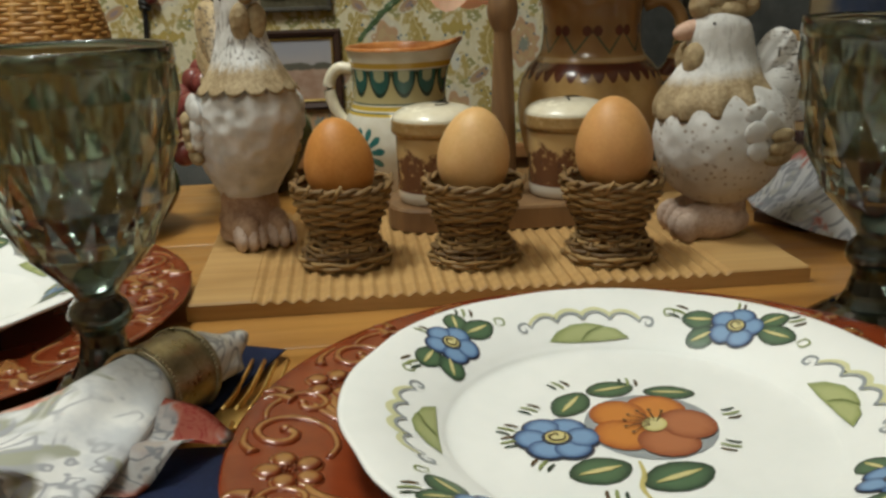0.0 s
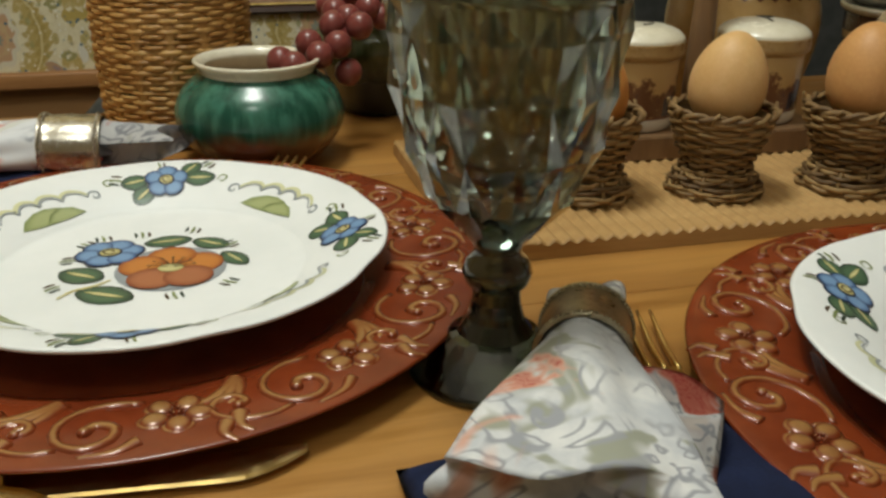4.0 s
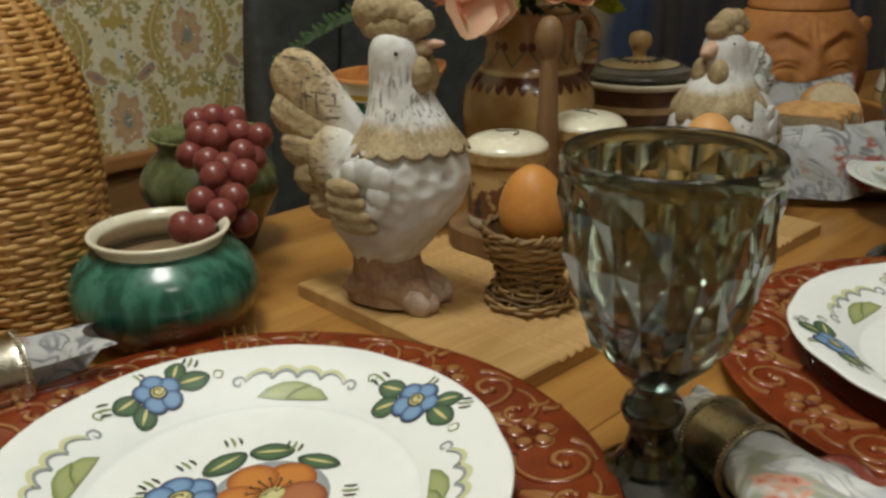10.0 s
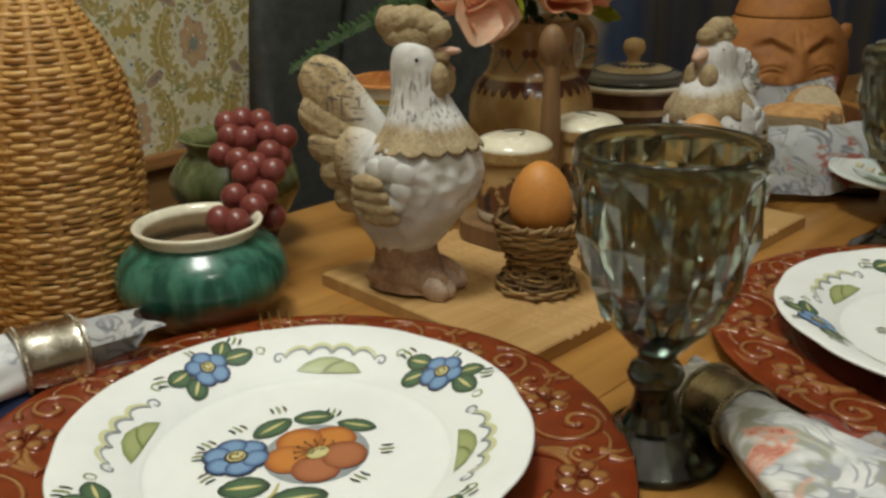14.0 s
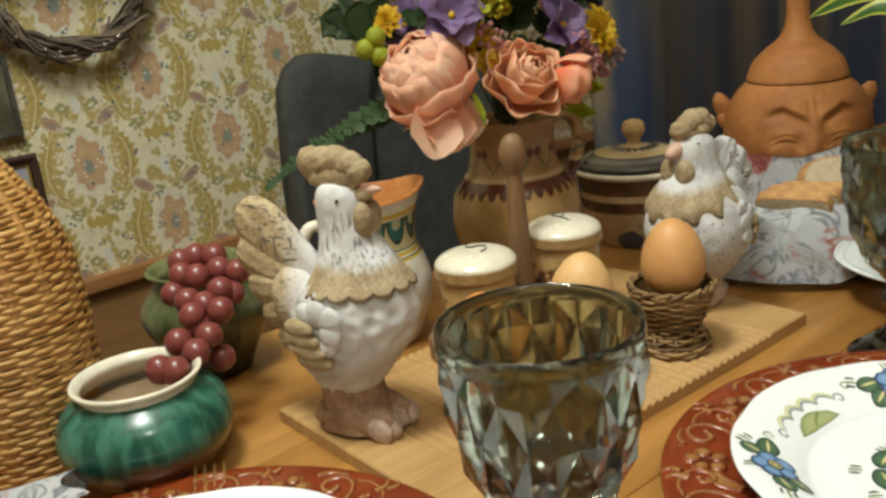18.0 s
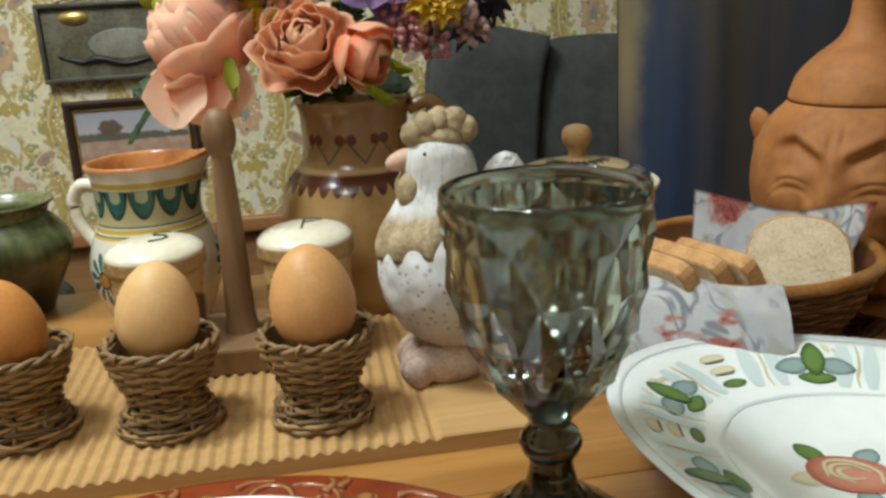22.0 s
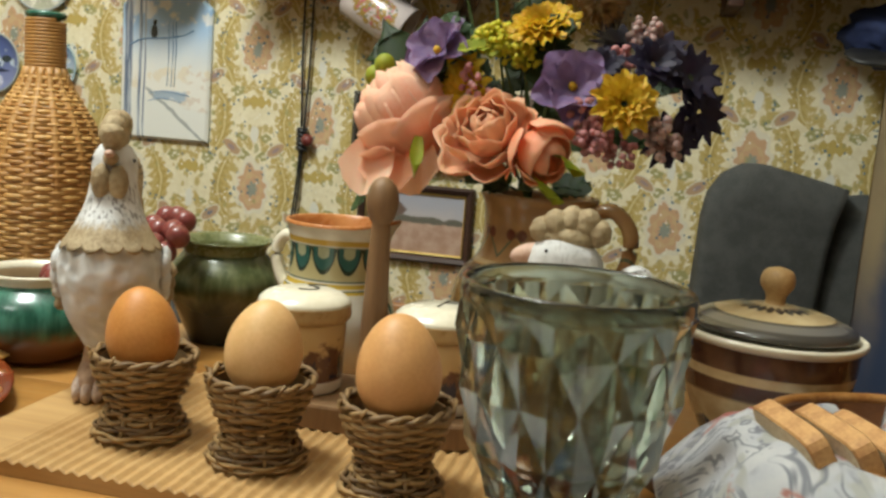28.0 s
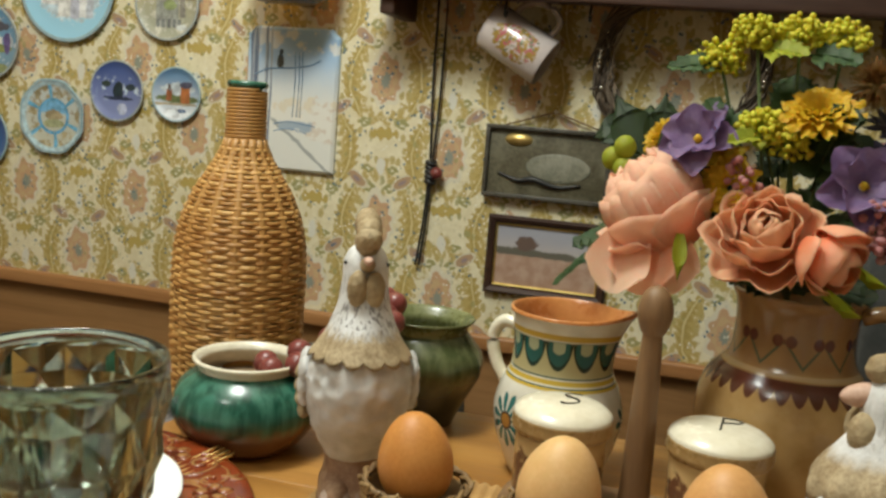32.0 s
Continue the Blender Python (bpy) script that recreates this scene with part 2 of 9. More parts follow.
def wallpaper():
    """Ogee wallpaper: rose medallions in a half-drop repeat with ochre leaves and blue sprigs."""
    k = Mat("ochre_wallpaper", 0.7)
    x, y, z = k.xyz()
    wob = (k.noise(35, 2.0) - 0.5) * 0.012
    P, H = 0.246, 0.25

    def lattice(ox, oz):
        a = ((x - ox + wob) / P + 0.5).frac() - 0.5
        b = ((z - oz + wob) / H + 0.5).frac() - 0.5
        return a * P, b * H

    c = k.mix((k.noise(90) * 0.5 + k.noise(18) * 0.5).ramp(0.35, 0.65), (0.73, 0.65, 0.42), (0.84, 0.77, 0.55))
    fill = k.cells(62.0, co=k.scaled(1, 1, 0.62, (0, 0.7, 0))) + (k.noise(120, 3.0) - 0.5) * 0.35
    c = k.mix(fill.ramp(0.30, 0.38, 1.0, 0.0) * k.noise(30).ramp(0.36, 0.46), c, (0.54, 0.43, 0.17))
    c = k.mix(fill.ramp(0.10, 0.16, 1.0, 0.0), c, (0.44, 0.36, 0.13))
    ochre, deep, olive = (0.52, 0.39, 0.13), (0.36, 0.26, 0.07), (0.36, 0.33, 0.13)
    cutleaf = k.noise(150, 3.0).ramp(0.36, 0.46)
    for ox, oz in ((0.142, 0.063), (0.019, -0.062)):
        a, b = lattice(ox, oz)
        m = a.abs()
        up = b.ramp(-0.1, 0.1, 1.15, 0.8)
        r = ((a / (0.031 * 1.0)) * (a / 0.031) + (b * up / 0.047) * (b * up / 0.047)).sqrt()
        th = a.angle(b)
        lobes = (th * 9.0).sin() * 0.09
        # ochre leaf fringe round the medallion
        fringe = (th * 17.0).sin() * 0.16 + 1.62
        c = k.mix((r - fringe).abs().ramp(0.12, 0.3, 1.0, 0.0) * (k.noise(130) .ramp(0.35, 0.5)), c, ochre)
        c = k.mix((r + lobes).ramp(1.02, 1.1, 1.0, 0.0), c, (0.74, 0.68, 0.52))
        c = k.mix((r + lobes).ramp(0.80, 0.88, 1.0, 0.0), c, (0.58, 0.36, 0.20))
        c = k.mix(((r - 0.55).abs() + (th * 7.0).sin() * 0.06).ramp(0.05, 0.12, 1.0, 0.0), c, (0.60, 0.42, 0.22))
        c = k.mix((r + lobes * 0.6).ramp(0.22, 0.3, 1.0, 0.0), c, (0.28, 0.30, 0.24))
        # paired acanthus leaves that curve round the medallion
        mid = (b * b) * -5.6 + 0.066
        off = (m - mid).abs()
        saw = (b * 420.0 - m * 300.0).sin() * 0.0035
        wide = (b * b) * -2.6 + 0.0145
        c = k.mix((off + saw - wide).ramp(-0.0015, 0.001, 1.0, 0.0) * b.abs().ramp(0.070, 0.075, 1.0, 0.0), c, ochre)
        c = k.mix((off + saw - wide * 0.55).ramp(-0.0015, 0.001, 1.0, 0.0) * cutleaf * b.abs().ramp(0.055, 0.065, 1.0, 0.0), c, (0.44, 0.32, 0.09))
        c = k.mix(off.ramp(0.0010, 0.0022, 1.0, 0.0) * b.abs().ramp(0.06, 0.07, 1.0, 0.0), c, (0.66, 0.56, 0.28))
        # small curling leaves at the ends
        for cx, cb in ((0.030, -0.070), (0.088, 0.050), (0.020, 0.062), (0.100, -0.03)):
            q = (((m - cx) / 0.011) * ((m - cx) / 0.011) + ((b - cb) / 0.0075) * ((b - cb) / 0.0075)).sqrt()
            c = k.mix((q + saw * 60.0).ramp(0.8, 1.0, 1.0, 0.0), c, olive)
            c = k.mix(q.ramp(0.25, 0.4, 1.0, 0.0), c, (0.70, 0.64, 0.44))
        # rose-grey buds between the plumes
        e = (((m - 0.043) / 0.017) * ((m - 0.043) / 0.017) + ((b - 0.075 - (m - 0.043) * 0.5) / 0.0105) * ((b - 0.075 - (m - 0.043) * 0.5) / 0.0105)).sqrt()
        c = k.mix(e.ramp(1.15, 1.3, 1.0, 0.0), c, (0.67, 0.61, 0.44))
        c = k.mix(e.ramp(0.9, 1.0, 1.0, 0.0), c, (0.46, 0.30, 0.17))
        c = k.mix(e.ramp(0.35, 0.45, 1.0, 0.0), c, (0.33, 0.24, 0.23))
        # ochre crown below the next medallion, with a white lily between
        g = ((a / 0.030) * (a / 0.030) + ((b + 0.092) / 0.011) * ((b + 0.092) / 0.011)).sqrt() + (a * 430.0).sin() * 0.22
        c = k.mix(g.ramp(0.85, 1.0, 1.0, 0.0), c, (0.50, 0.37, 0.10))
        h = ((a / 0.0085) * (a / 0.0085) + ((b - 0.1) / 0.018) * ((b - 0.1) / 0.018)).sqrt()
        c = k.mix(h.ramp(0.8, 1.0, 1.0, 0.0), c, (0.74, 0.71, 0.60))
    # blue sprigs and small olive leaves scattered between
    d = k.cells(95.0)
    sprig = k.noise(26, 2.0)
    c = k.mix(d.ramp(0.20, 0.28, 1.0, 0.0) * sprig.ramp(0.5, 0.56), c, (0.10, 0.17, 0.21))
    d2 = k.cells(70.0, co=k.scaled(1, 1, 0.6, (0, 0.6, 0)))
    c = k.mix(d2.ramp(0.22, 0.32, 1.0, 0.0) * sprig.ramp(0.42, 0.48, 1.0, 0.0) * 0.8, c, olive)
    d3 = k.cells(120.0, co=k.scaled(1, 1, 0.8, (0, -0.5, 0)))
    c = k.mix(d3.ramp(0.16, 0.24, 1.0, 0.0) * k.noise(44, 2.0).ramp(0.46, 0.52), c, (0.84, 0.80, 0.66))
    k.colour(c)
    return k.bump(k.noise(700, 2.0), 0.1, 0.0004).m


M_paper = wallpaper()


def curtain_mat():
    k = Mat("streaked_curtain", 0.75)
    x, y, z = k.xyz()
    s = k.noise(1.0, 3.0, k.scaled(9, 9, 1.1), 0.5)
    low = z + (k.noise(1.0, 2.0, k.scaled(22, 22, 2)) - 0.5) * 0.16
    c = k.mix(s.ramp(0.36, 0.56), (0.130, 0.119, 0.097), (0.040, 0.066, 0.140))
    tan = k.mix(k.noise(1.0, 3.0, k.scaled(30, 30, 1.5)).ramp(0.4, 0.6), (0.36, 0.27, 0.16), (0.19, 0.175, 0.155))
    band = k.noise(1.0, 2.0, k.scaled(13, 13, 0.6), 0.4)
    c = k.mix(band.ramp(0.44, 0.60) * low.ramp(-0.02, 0.22) * 0.75, c, tan)
    c = k.mix((x + (k.noise(14.0) - 0.5) * 0.04).ramp(0.375, 0.395, 1.0, 0.0) * low.ramp(0.04, 0.18), c, (0.40, 0.31, 0.17))
    c = k.mix(low.ramp(0.02, 0.34, 0.0, 0.75) * k.noise(1.0, 2.0, k.scaled(6, 6, 2.0)).ramp(0.30, 0.55, 1.0, 0.45), c, (0.135, 0.123, 0.100))
    k.colour(c)
    return k.bump(k.noise(900, 2.0), 0.3, 0.0005).m


M_curtain = curtain_mat()


def floral_cloth(name, s, ground, leaf, bloom1, bloom2, reach):
    """White cotton printed with grey foliage and ragged blooms."""
    k = Mat(name, 0.8)
    warp = k.noise(15 * s, 2.0, distort=2.0)
    c = k.mix(k.noise(26 * s).ramp(0.35, 0.65), ground, (0.80, 0.80, 0.80))
    c = k.mix(k.noise(17 * s, 2.0, distort=1.2).ramp(0.54, 0.62), c, leaf)
    c = k.mix(((warp * 4.5).frac() - 0.5).abs().ramp(0.03, 0.24, 1.0, 0.0) * k.noise(14 * s).ramp(0.36, 0.50), c, (0.36, 0.37, 0.41))
    bloom = k.noise(9.5 * s, 4.0, distort=0.6, rough=0.6)
    c = k.mix(bloom.ramp(reach - 0.01, reach + 0.035), c, bloom1)
    vein = ((k.noise(30 * s, 3.0, distort=1.5) * 8.0).frac() - 0.5).abs().ramp(0.08, 0.18, 1.0, 0.0)
    c = k.mix(bloom.ramp(reach + 0.025, reach + 0.05) * (vein * 0.6 + 0.4), c, bloom2)
    k.colour(c)
    return k.bump(k.noise(1400, 2.0), 0.25, 0.0004).m


M_peach = floral_cloth("peach_floral_cotton", 1.6, (0.56, 0.58, 0.62), (0.36, 0.37, 0.30), (0.70, 0.38, 0.28), (0.52, 0.13, 0.09), 0.595)
M_floral = floral_cloth("floral_cotton", 1.5, (0.70, 0.71, 0.74), (0.62, 0.62, 0.58), (0.62, 0.30, 0.25), (0.42, 0.06, 0.06), 0.535)


# ---- mesh helpers ----
def part(name, bm, material, parent=None, label="", smooth=True, at=None):
    """Links a bmesh as one mesh object, under a thing or a part."""
    me = bpy.data.meshes.new(name)
    bm.normal_update()
    bm.to_mesh(me)
    bm.free()
    for m in material if isinstance(material, (list, tuple)) else [material]:
        me.materials.append(m)
    if smooth:
        me.polygons.foreach_set("use_smooth", [True] * len(me.polygons))
    ob = new(name, me)
    ob.parent = parent
    if at is not None:
        ob.matrix_basis = at
    if label:
        ob["label"] = label
    return ob


def again(ob, m):
    """One more object on the same mesh, under the same parent."""
    o = ob.copy()
    scene.collection.objects.link(o)
    o.matrix_basis = m
    return o


def thing(name, x, y, z, turn=0.0, label="", category="", group="", kind=""):
    ob = new(name)
    ob.empty_display_size = 0.02
    ob.matrix_basis = pose(x, y, z, 0, 0, turn)
    return tagged(ob, label, category, group, kind)


def lathe(prof, n=48, bm=None, m=0, warp=None):
    """Turns (radius, height) pairs round z; radius 0 closes to a point."""
    bm = bm or bmesh.new()
    rings = []
    for r, z in prof:
        if r <= 1e-6:
            rings.append([bm.verts.new((0, 0, z))])
        else:
            ring = []
            for i in range(n):
                a = 2 * math.pi * i / n
                rr, zz = warp(r, z, a) if warp else (r, z)
                ring.append(bm.verts.new((rr * math.cos(a), rr * math.sin(a), zz)))
            rings.append(ring)
    for p, q in zip(rings, rings[1:]):
        for i in range(n):
            j = (i + 1) % n
            if len(p) == 1 and len(q) == 1:
                continue
            if len(p) == 1:
                f = bm.faces.new((p[0], q[j], q[i]))
            elif len(q) == 1:
                f = bm.faces.new((p[i], p[j], q[0]))
            else:
                f = bm.faces.new((p[i], p[j], q[j], q[i]))
            f.material_index = m
    return bm


def spline(pts, n):
    """Catmull-Rom through points of any dimension, n samples."""
    pts = [Vector(p) for p in pts]
    ext = [pts[0] * 2 - pts[1]] + pts + [pts[-1] * 2 - pts[-2]]
    out = []
    for i in range(n):
        s = i / (n - 1) * (len(pts) - 1)
        k = min(int(s), len(pts) - 2)
        t = s - k
        a, b, c, d = ext[k:k + 4]
        out.append(0.5 * (2 * b + (c - a) * t + (2 * a - 5 * b + 4 * c - d) * t * t + (3 * b - a - 3 * c + d) * t ** 3))
    return out


def smooth_prof(pts, n):
    return [(max(p[0], 0.0), p[1]) for p in spline([(r, z, 0) for r, z in pts], n)]


def tube(bm, pts, rad, sides=6, m=0, closed=False, flat=1.0):
    """A tube along points; rad is a number or a function of 0..1."""
    pts = [Vector(p) for p in pts]
    n = len(pts)
    rings = []
    up = Vector((0, 0, 1))
    for i, p in enumerate(pts):
        d = (pts[(i + 1) % n] - pts[i - 1]) if closed else (pts[min(i + 1, n - 1)] - pts[max(i - 1, 0)])
        d = d.normalized() if d.length > 1e-9 else Vector((1, 0, 0))
        u = up - d * up.dot(d)
        if u.length < 1e-3:
            u = Vector((1, 0, 0)) - d * d.x
        u.normalize()
        v = d.cross(u)
        r = rad(i / max(n - 1, 1)) if callable(rad) else rad
        rings.append([bm.verts.new(p + (u * math.cos(2 * math.pi * k / sides) + v * (flat * math.sin(2 * math.pi * k / sides))) * r) for k in range(sides)])
    for i in range(n if closed else n - 1):
        p, q = rings[i], rings[(i + 1) % n]
        for k in range(sides):
            f = bm.faces.new((p[k], p[(k + 1) % sides], q[(k + 1) % sides], q[k]))
            f.material_index = m
    if not closed:
        for ring, flip in ((rings[0], False), (rings[-1], True)):
            f = bm.faces.new(ring if flip else ring[::-1])
            f.material_index = m
    return bm


def ball(bm, c, r, m=0, seg=14, rings=9, turn=None, bumpy=0.0, seed=0.0):
    """An ellipsoid, r a number or three radii, optionally uneven."""
    r = (r, r, r) if isinstance(r, (int, float)) else r
    rot = turn or Matrix.Identity(3)
    grid = []
    for i in range(rings + 1):
        th = math.pi * i / rings
        row = []
        for j in range(1 if i in (0, rings) else seg):
            ph = 2 * math.pi * j / seg
            d = Vector((math.sin(th) * math.cos(ph), math.sin(th) * math.sin(ph), math.cos(th)))
            k = 1.0 + (bumpy * noise.noise(d * 2.6 + Vector((seed, seed * 1.7, 0))) if bumpy else 0.0)
            row.append(bm.verts.new(rot @ Vector((d.x * r[0] * k, d.y * r[1] * k, d.z * r[2] * k)) + Vector(c)))
        grid.append(row)
    for p, q in zip(grid, grid[1:]):
        for j in range(seg):
            l = (j + 1) % seg
            if len(p) == 1:
                f = bm.faces.new((p[0], q[j], q[l]))
            elif len(q) == 1:
                f = bm.faces.new((p[j], q[0], p[l]))
            else:
                f = bm.faces.new((p[j], q[j], q[l], p[l]))
            f.material_index = m
    return bm


def slab(bm, x0, x1, y0, y1, z0, z1, m=0, bevel=0.0):
    r = bmesh.ops.create_cube(bm, size=1.0, matrix=Matrix.LocRotScale(((x0 + x1) / 2, (y0 + y1) / 2, (z0 + z1) / 2), None, (x1 - x0, y1 - y0, z1 - z0)))
    faces = {f for v in r["verts"] for f in v.link_faces}
    for f in faces:
        f.material_index = m
    if bevel:
        edges = {e for v in r["verts"] for e in v.link_edges}
        bmesh.ops.bevel(bm, geom=list(edges), offset=bevel, segments=3, profile=0.5, affect="EDGES")
    return bm


def turn_to(d):
    """A rotation that carries +z to the direction d."""
    return Vector(d).to_track_quat("Z", "Y").to_matrix()


def table_of(fn, pts):
    """Linear interpolation in (key, value) pairs."""
    for (a, va), (b, vb) in zip(pts, pts[1:]):
        if fn <= b:
            return va + (vb - va) * max(0.0, (fn - a) / (b - a))
    return pts[-1][1]



# ---- the room ----
WALL_TURN = 7.8
FLOOR_Z, CEIL_Z = -0.75, 1.85


def wall_pose(u, off, z):
    """A pose on the papered wall: u along it, off out into the room, z up."""
    return pose(0, 1.62, 0, 0, 0, WALL_TURN) @ pose(u, -off, z)


bm = slab(bmesh.new(), -2.6, 2.6, 0, 0.12, -0.137, CEIL_Z)
tagged(part("wall_north", bm, M_paper, None, smooth=False, at=wall_pose(0, 0, 0)), "ochre floral wallpaper with rose medallions", "wall", kind="structure")
bm = slab(bmesh.new(), -2.6, 2.6, 0.004, 0.12, FLOOR_Z, -0.137)
tagged(part("wainscot", bm, M_panel, None, smooth=False, at=wall_pose(0, 0, 0)), "brown wooden wainscot below the wallpaper", "panelling", kind="structure")
bm = slab(bmesh.new(), -2.6, 2.6, -0.018, 0.0, -0.139, -0.112, bevel=0.005)
tagged(part("trim", bm, M_rail, None, at=wall_pose(0, 0, 0)), "reddish wooden chair rail under the wallpaper", "trim", kind="structure")
for nm, box in (("wall_south", (-2.8, 2.8, -2.72, -2.6)), ("wall_west", (-2.72, -2.6, -2.6, 2.1)), ("wall_east", (2.6, 2.72, -2.6, 2.1))):
    tagged(part(nm, slab(bmesh.new(), *box, FLOOR_Z, CEIL_Z), M_wallplain, None, smooth=False), "plain warm beige painted wall", "wall", kind="structure")
tagged(part("floor", slab(bmesh.new(), -2.8, 2.8, -2.8, 2.3, FLOOR_Z - 0.05, FLOOR_Z), M_floor, None, smooth=False), "dark wooden floor under the table", "floor", kind="structure")
tagged(part("ceiling", slab(bmesh.new(), -2.8, 2.8, -2.8, 2.3, CEIL_Z, CEIL_Z + 0.05), M_plaster, None, smooth=False), "plain off-white ceiling", "ceiling", kind="structure")

# ---- dining table ----
table = thing("dining_table", 0, 0, 0, 7.2, "honey-coloured wooden dining table with a satin top", "table")
for i in range(7):
    y1 = 0.866 - i * 0.21
    part("plank", slab(bmesh.new(), -1.25, 1.3, y1 - 0.2095, y1, -0.032, 0.0, bevel=0.0012), M_table, table)
part("apron", slab(bmesh.new(), -1.15, 1.2, 0.77, 0.79, -0.12, -0.033), M_table, table)
for x in (-1.12, 1.16):
    for y in (-0.5, 0.74):
        part("leg", slab(bmesh.new(), x - 0.035, x + 0.035, y - 0.035, y + 0.035, FLOOR_Z, -0.033, bevel=0.004), M_table, table)

# ---- grey chair against the wall ----
def shell(line, tops, low, thick, lean=0.0):
    """An upholstered shell that stands along a line on the floor plan, with its own top height at each point."""
    pts = [Vector((x, y, 0)) for x, y in line]
    bm = bmesh.new()
    cols = []
    for i, p in enumerate(pts):
        d = (pts[min(i + 1, len(pts) - 1)] - pts[max(i - 1, 0)]).normalized()
        out = Vector((d.y, -d.x, 0))
        front, back = [], []
        for k in range(11):
            v = k / 10
            z = low + (tops[i] - low) * v
            p = pts[i] + Vector((lean * v ** 5 * (i / (len(pts) - 1)) ** 2, -0.4 * lean * v ** 5 * i / (len(pts) - 1), 0))
            puff = thick * (0.5 + 0.10 * math.sin(math.pi * v)) * min(1.0, 0.35 + 2.2 * (1 - v)) ** 0.7
            front.append(bm.verts.new((p + out * puff) + Vector((0, 0, z))))
            back.append(bm.verts.new((p - out * puff) + Vector((0, 0, z))))
        cols.append(front + back[::-1])
    n = len(cols[0])
    for a, b in zip(cols, cols[1:]):
        for k in range(n):
            bm.faces.new((a[k], b[k], b[(k + 1) % n], a[(k + 1) % n]))
    bm.faces.new(cols[0])
    bm.faces.new(cols[-1][::-1])
    bmesh.ops.recalc_face_normals(bm, faces=bm.faces[:])
    return bm


armchair = thing("wing_chair", 0.47, 1.56, FLOOR_Z, 0, "dark grey upholstered wing chair standing against the wallpaper", "chair")
line = spline([(-0.268, -0.030), (-0.235, -0.020), (-0.195, -0.008), (-0.150, 0.006), (-0.100, 0.022)], 24)
tops = [table_of(p[0], [(-0.268, 0.855), (-0.262, 0.893), (-0.245, 0.922), (-0.220, 0.939), (-0.195, 0.940), (-0.15, 0.928), (-0.100, 0.912)]) for p in line]
part("wing", shell([(p[0], p[1]) for p in line], tops, 0.40, 0.045, 0.034), M_chair, armchair)
line = spline([(-0.130, 0.040), (-0.02, 0.050), (0.12, 0.052), (0.25, 0.040), (0.30, 0.01)], 30)
tops = [table_of(p[0], [(-0.130, 0.868), (-0.10, 0.882), (-0.05, 0.905), (0.02, 0.908), (0.15, 0.902), (0.25, 0.893), (0.30, 0.85)]) for p in line]
part("backrest", shell([(p[0], p[1]) for p in line], tops, 0.40, 0.050), M_chair, armchair)
part("seat", slab(bmesh.new(), -0.25, 0.28, -0.44, -0.06, 0.36, 0.46, bevel=0.03), M_chair, armchair)
for x in (-0.22, 0.25):
    for y in (-0.40, -0.02):
        part("leg", slab(bmesh.new(), x - 0.02, x + 0.02, y - 0.02, y + 0.02, 0.0, 0.37, bevel=0.004), M_shelf, armchair)

# a second, lower chair behind the far edge of the table
low_chair = thing("low_chair", -0.352, 1.046, FLOOR_Z, 7.2, "low dark grey upholstered chair behind the table edge", "chair")
line = [(-0.125 + 0.025 * i, 0.010 * math.sin(math.pi * i / 10)) for i in range(11)]
part("backrest", shell(line, [0.690 + 0.042 * math.sin(math.pi * i / 10) ** 0.4 for i in range(11)], 0.38, 0.050), M_chair, low_chair)
part("seat", slab(bmesh.new(), -0.13, 0.13, -0.20, -0.03, 0.36, 0.44, bevel=0.025), M_chair, low_chair)
for x in (-0.11, 0.11):
    for y in (-0.17, -0.05):
        part("leg", slab(bmesh.new(), x - 0.017, x + 0.017, y - 0.017, y + 0.017, 0.0, 0.37, bevel=0.003), M_shelf, low_chair)

# ---- curtain beside the table ----
bm = bmesh.new()
line = spline([(0.366, 0.93), (0.40, 0.905), (0.45, 0.892), (0.53, 0.905), (0.66, 0.93), (0.85, 0.93), (1.1, 0.9), (1.5, 0.85)], 150)
cols = []
for i, p in enumerate(line):
    w = 0.0008 * math.sin(i * 0.42) + 0.0045 * math.sin(i * 0.13 + 1)
    cols.append([bm.verts.new((p[0], p[1] + w * (1.0 - 0.2 * k / 12), FLOOR_Z + 0.02 + (1.75 - FLOOR_Z) * k / 12)) for k in range(13)])
for a, b in zip(cols, cols[1:]):
    for k in range(12):
        bm.faces.new((a[k], b[k], b[k + 1], a[k + 1]))
bmesh.ops.solidify(bm, geom=bm.faces[:], thickness=0.004)
tagged(part("curtain", bm, M_curtain), "heavy blue and tan streaked curtain hanging in folds", "curtain", kind="structure")

# ---- chopping board ----
BT = 0.0105


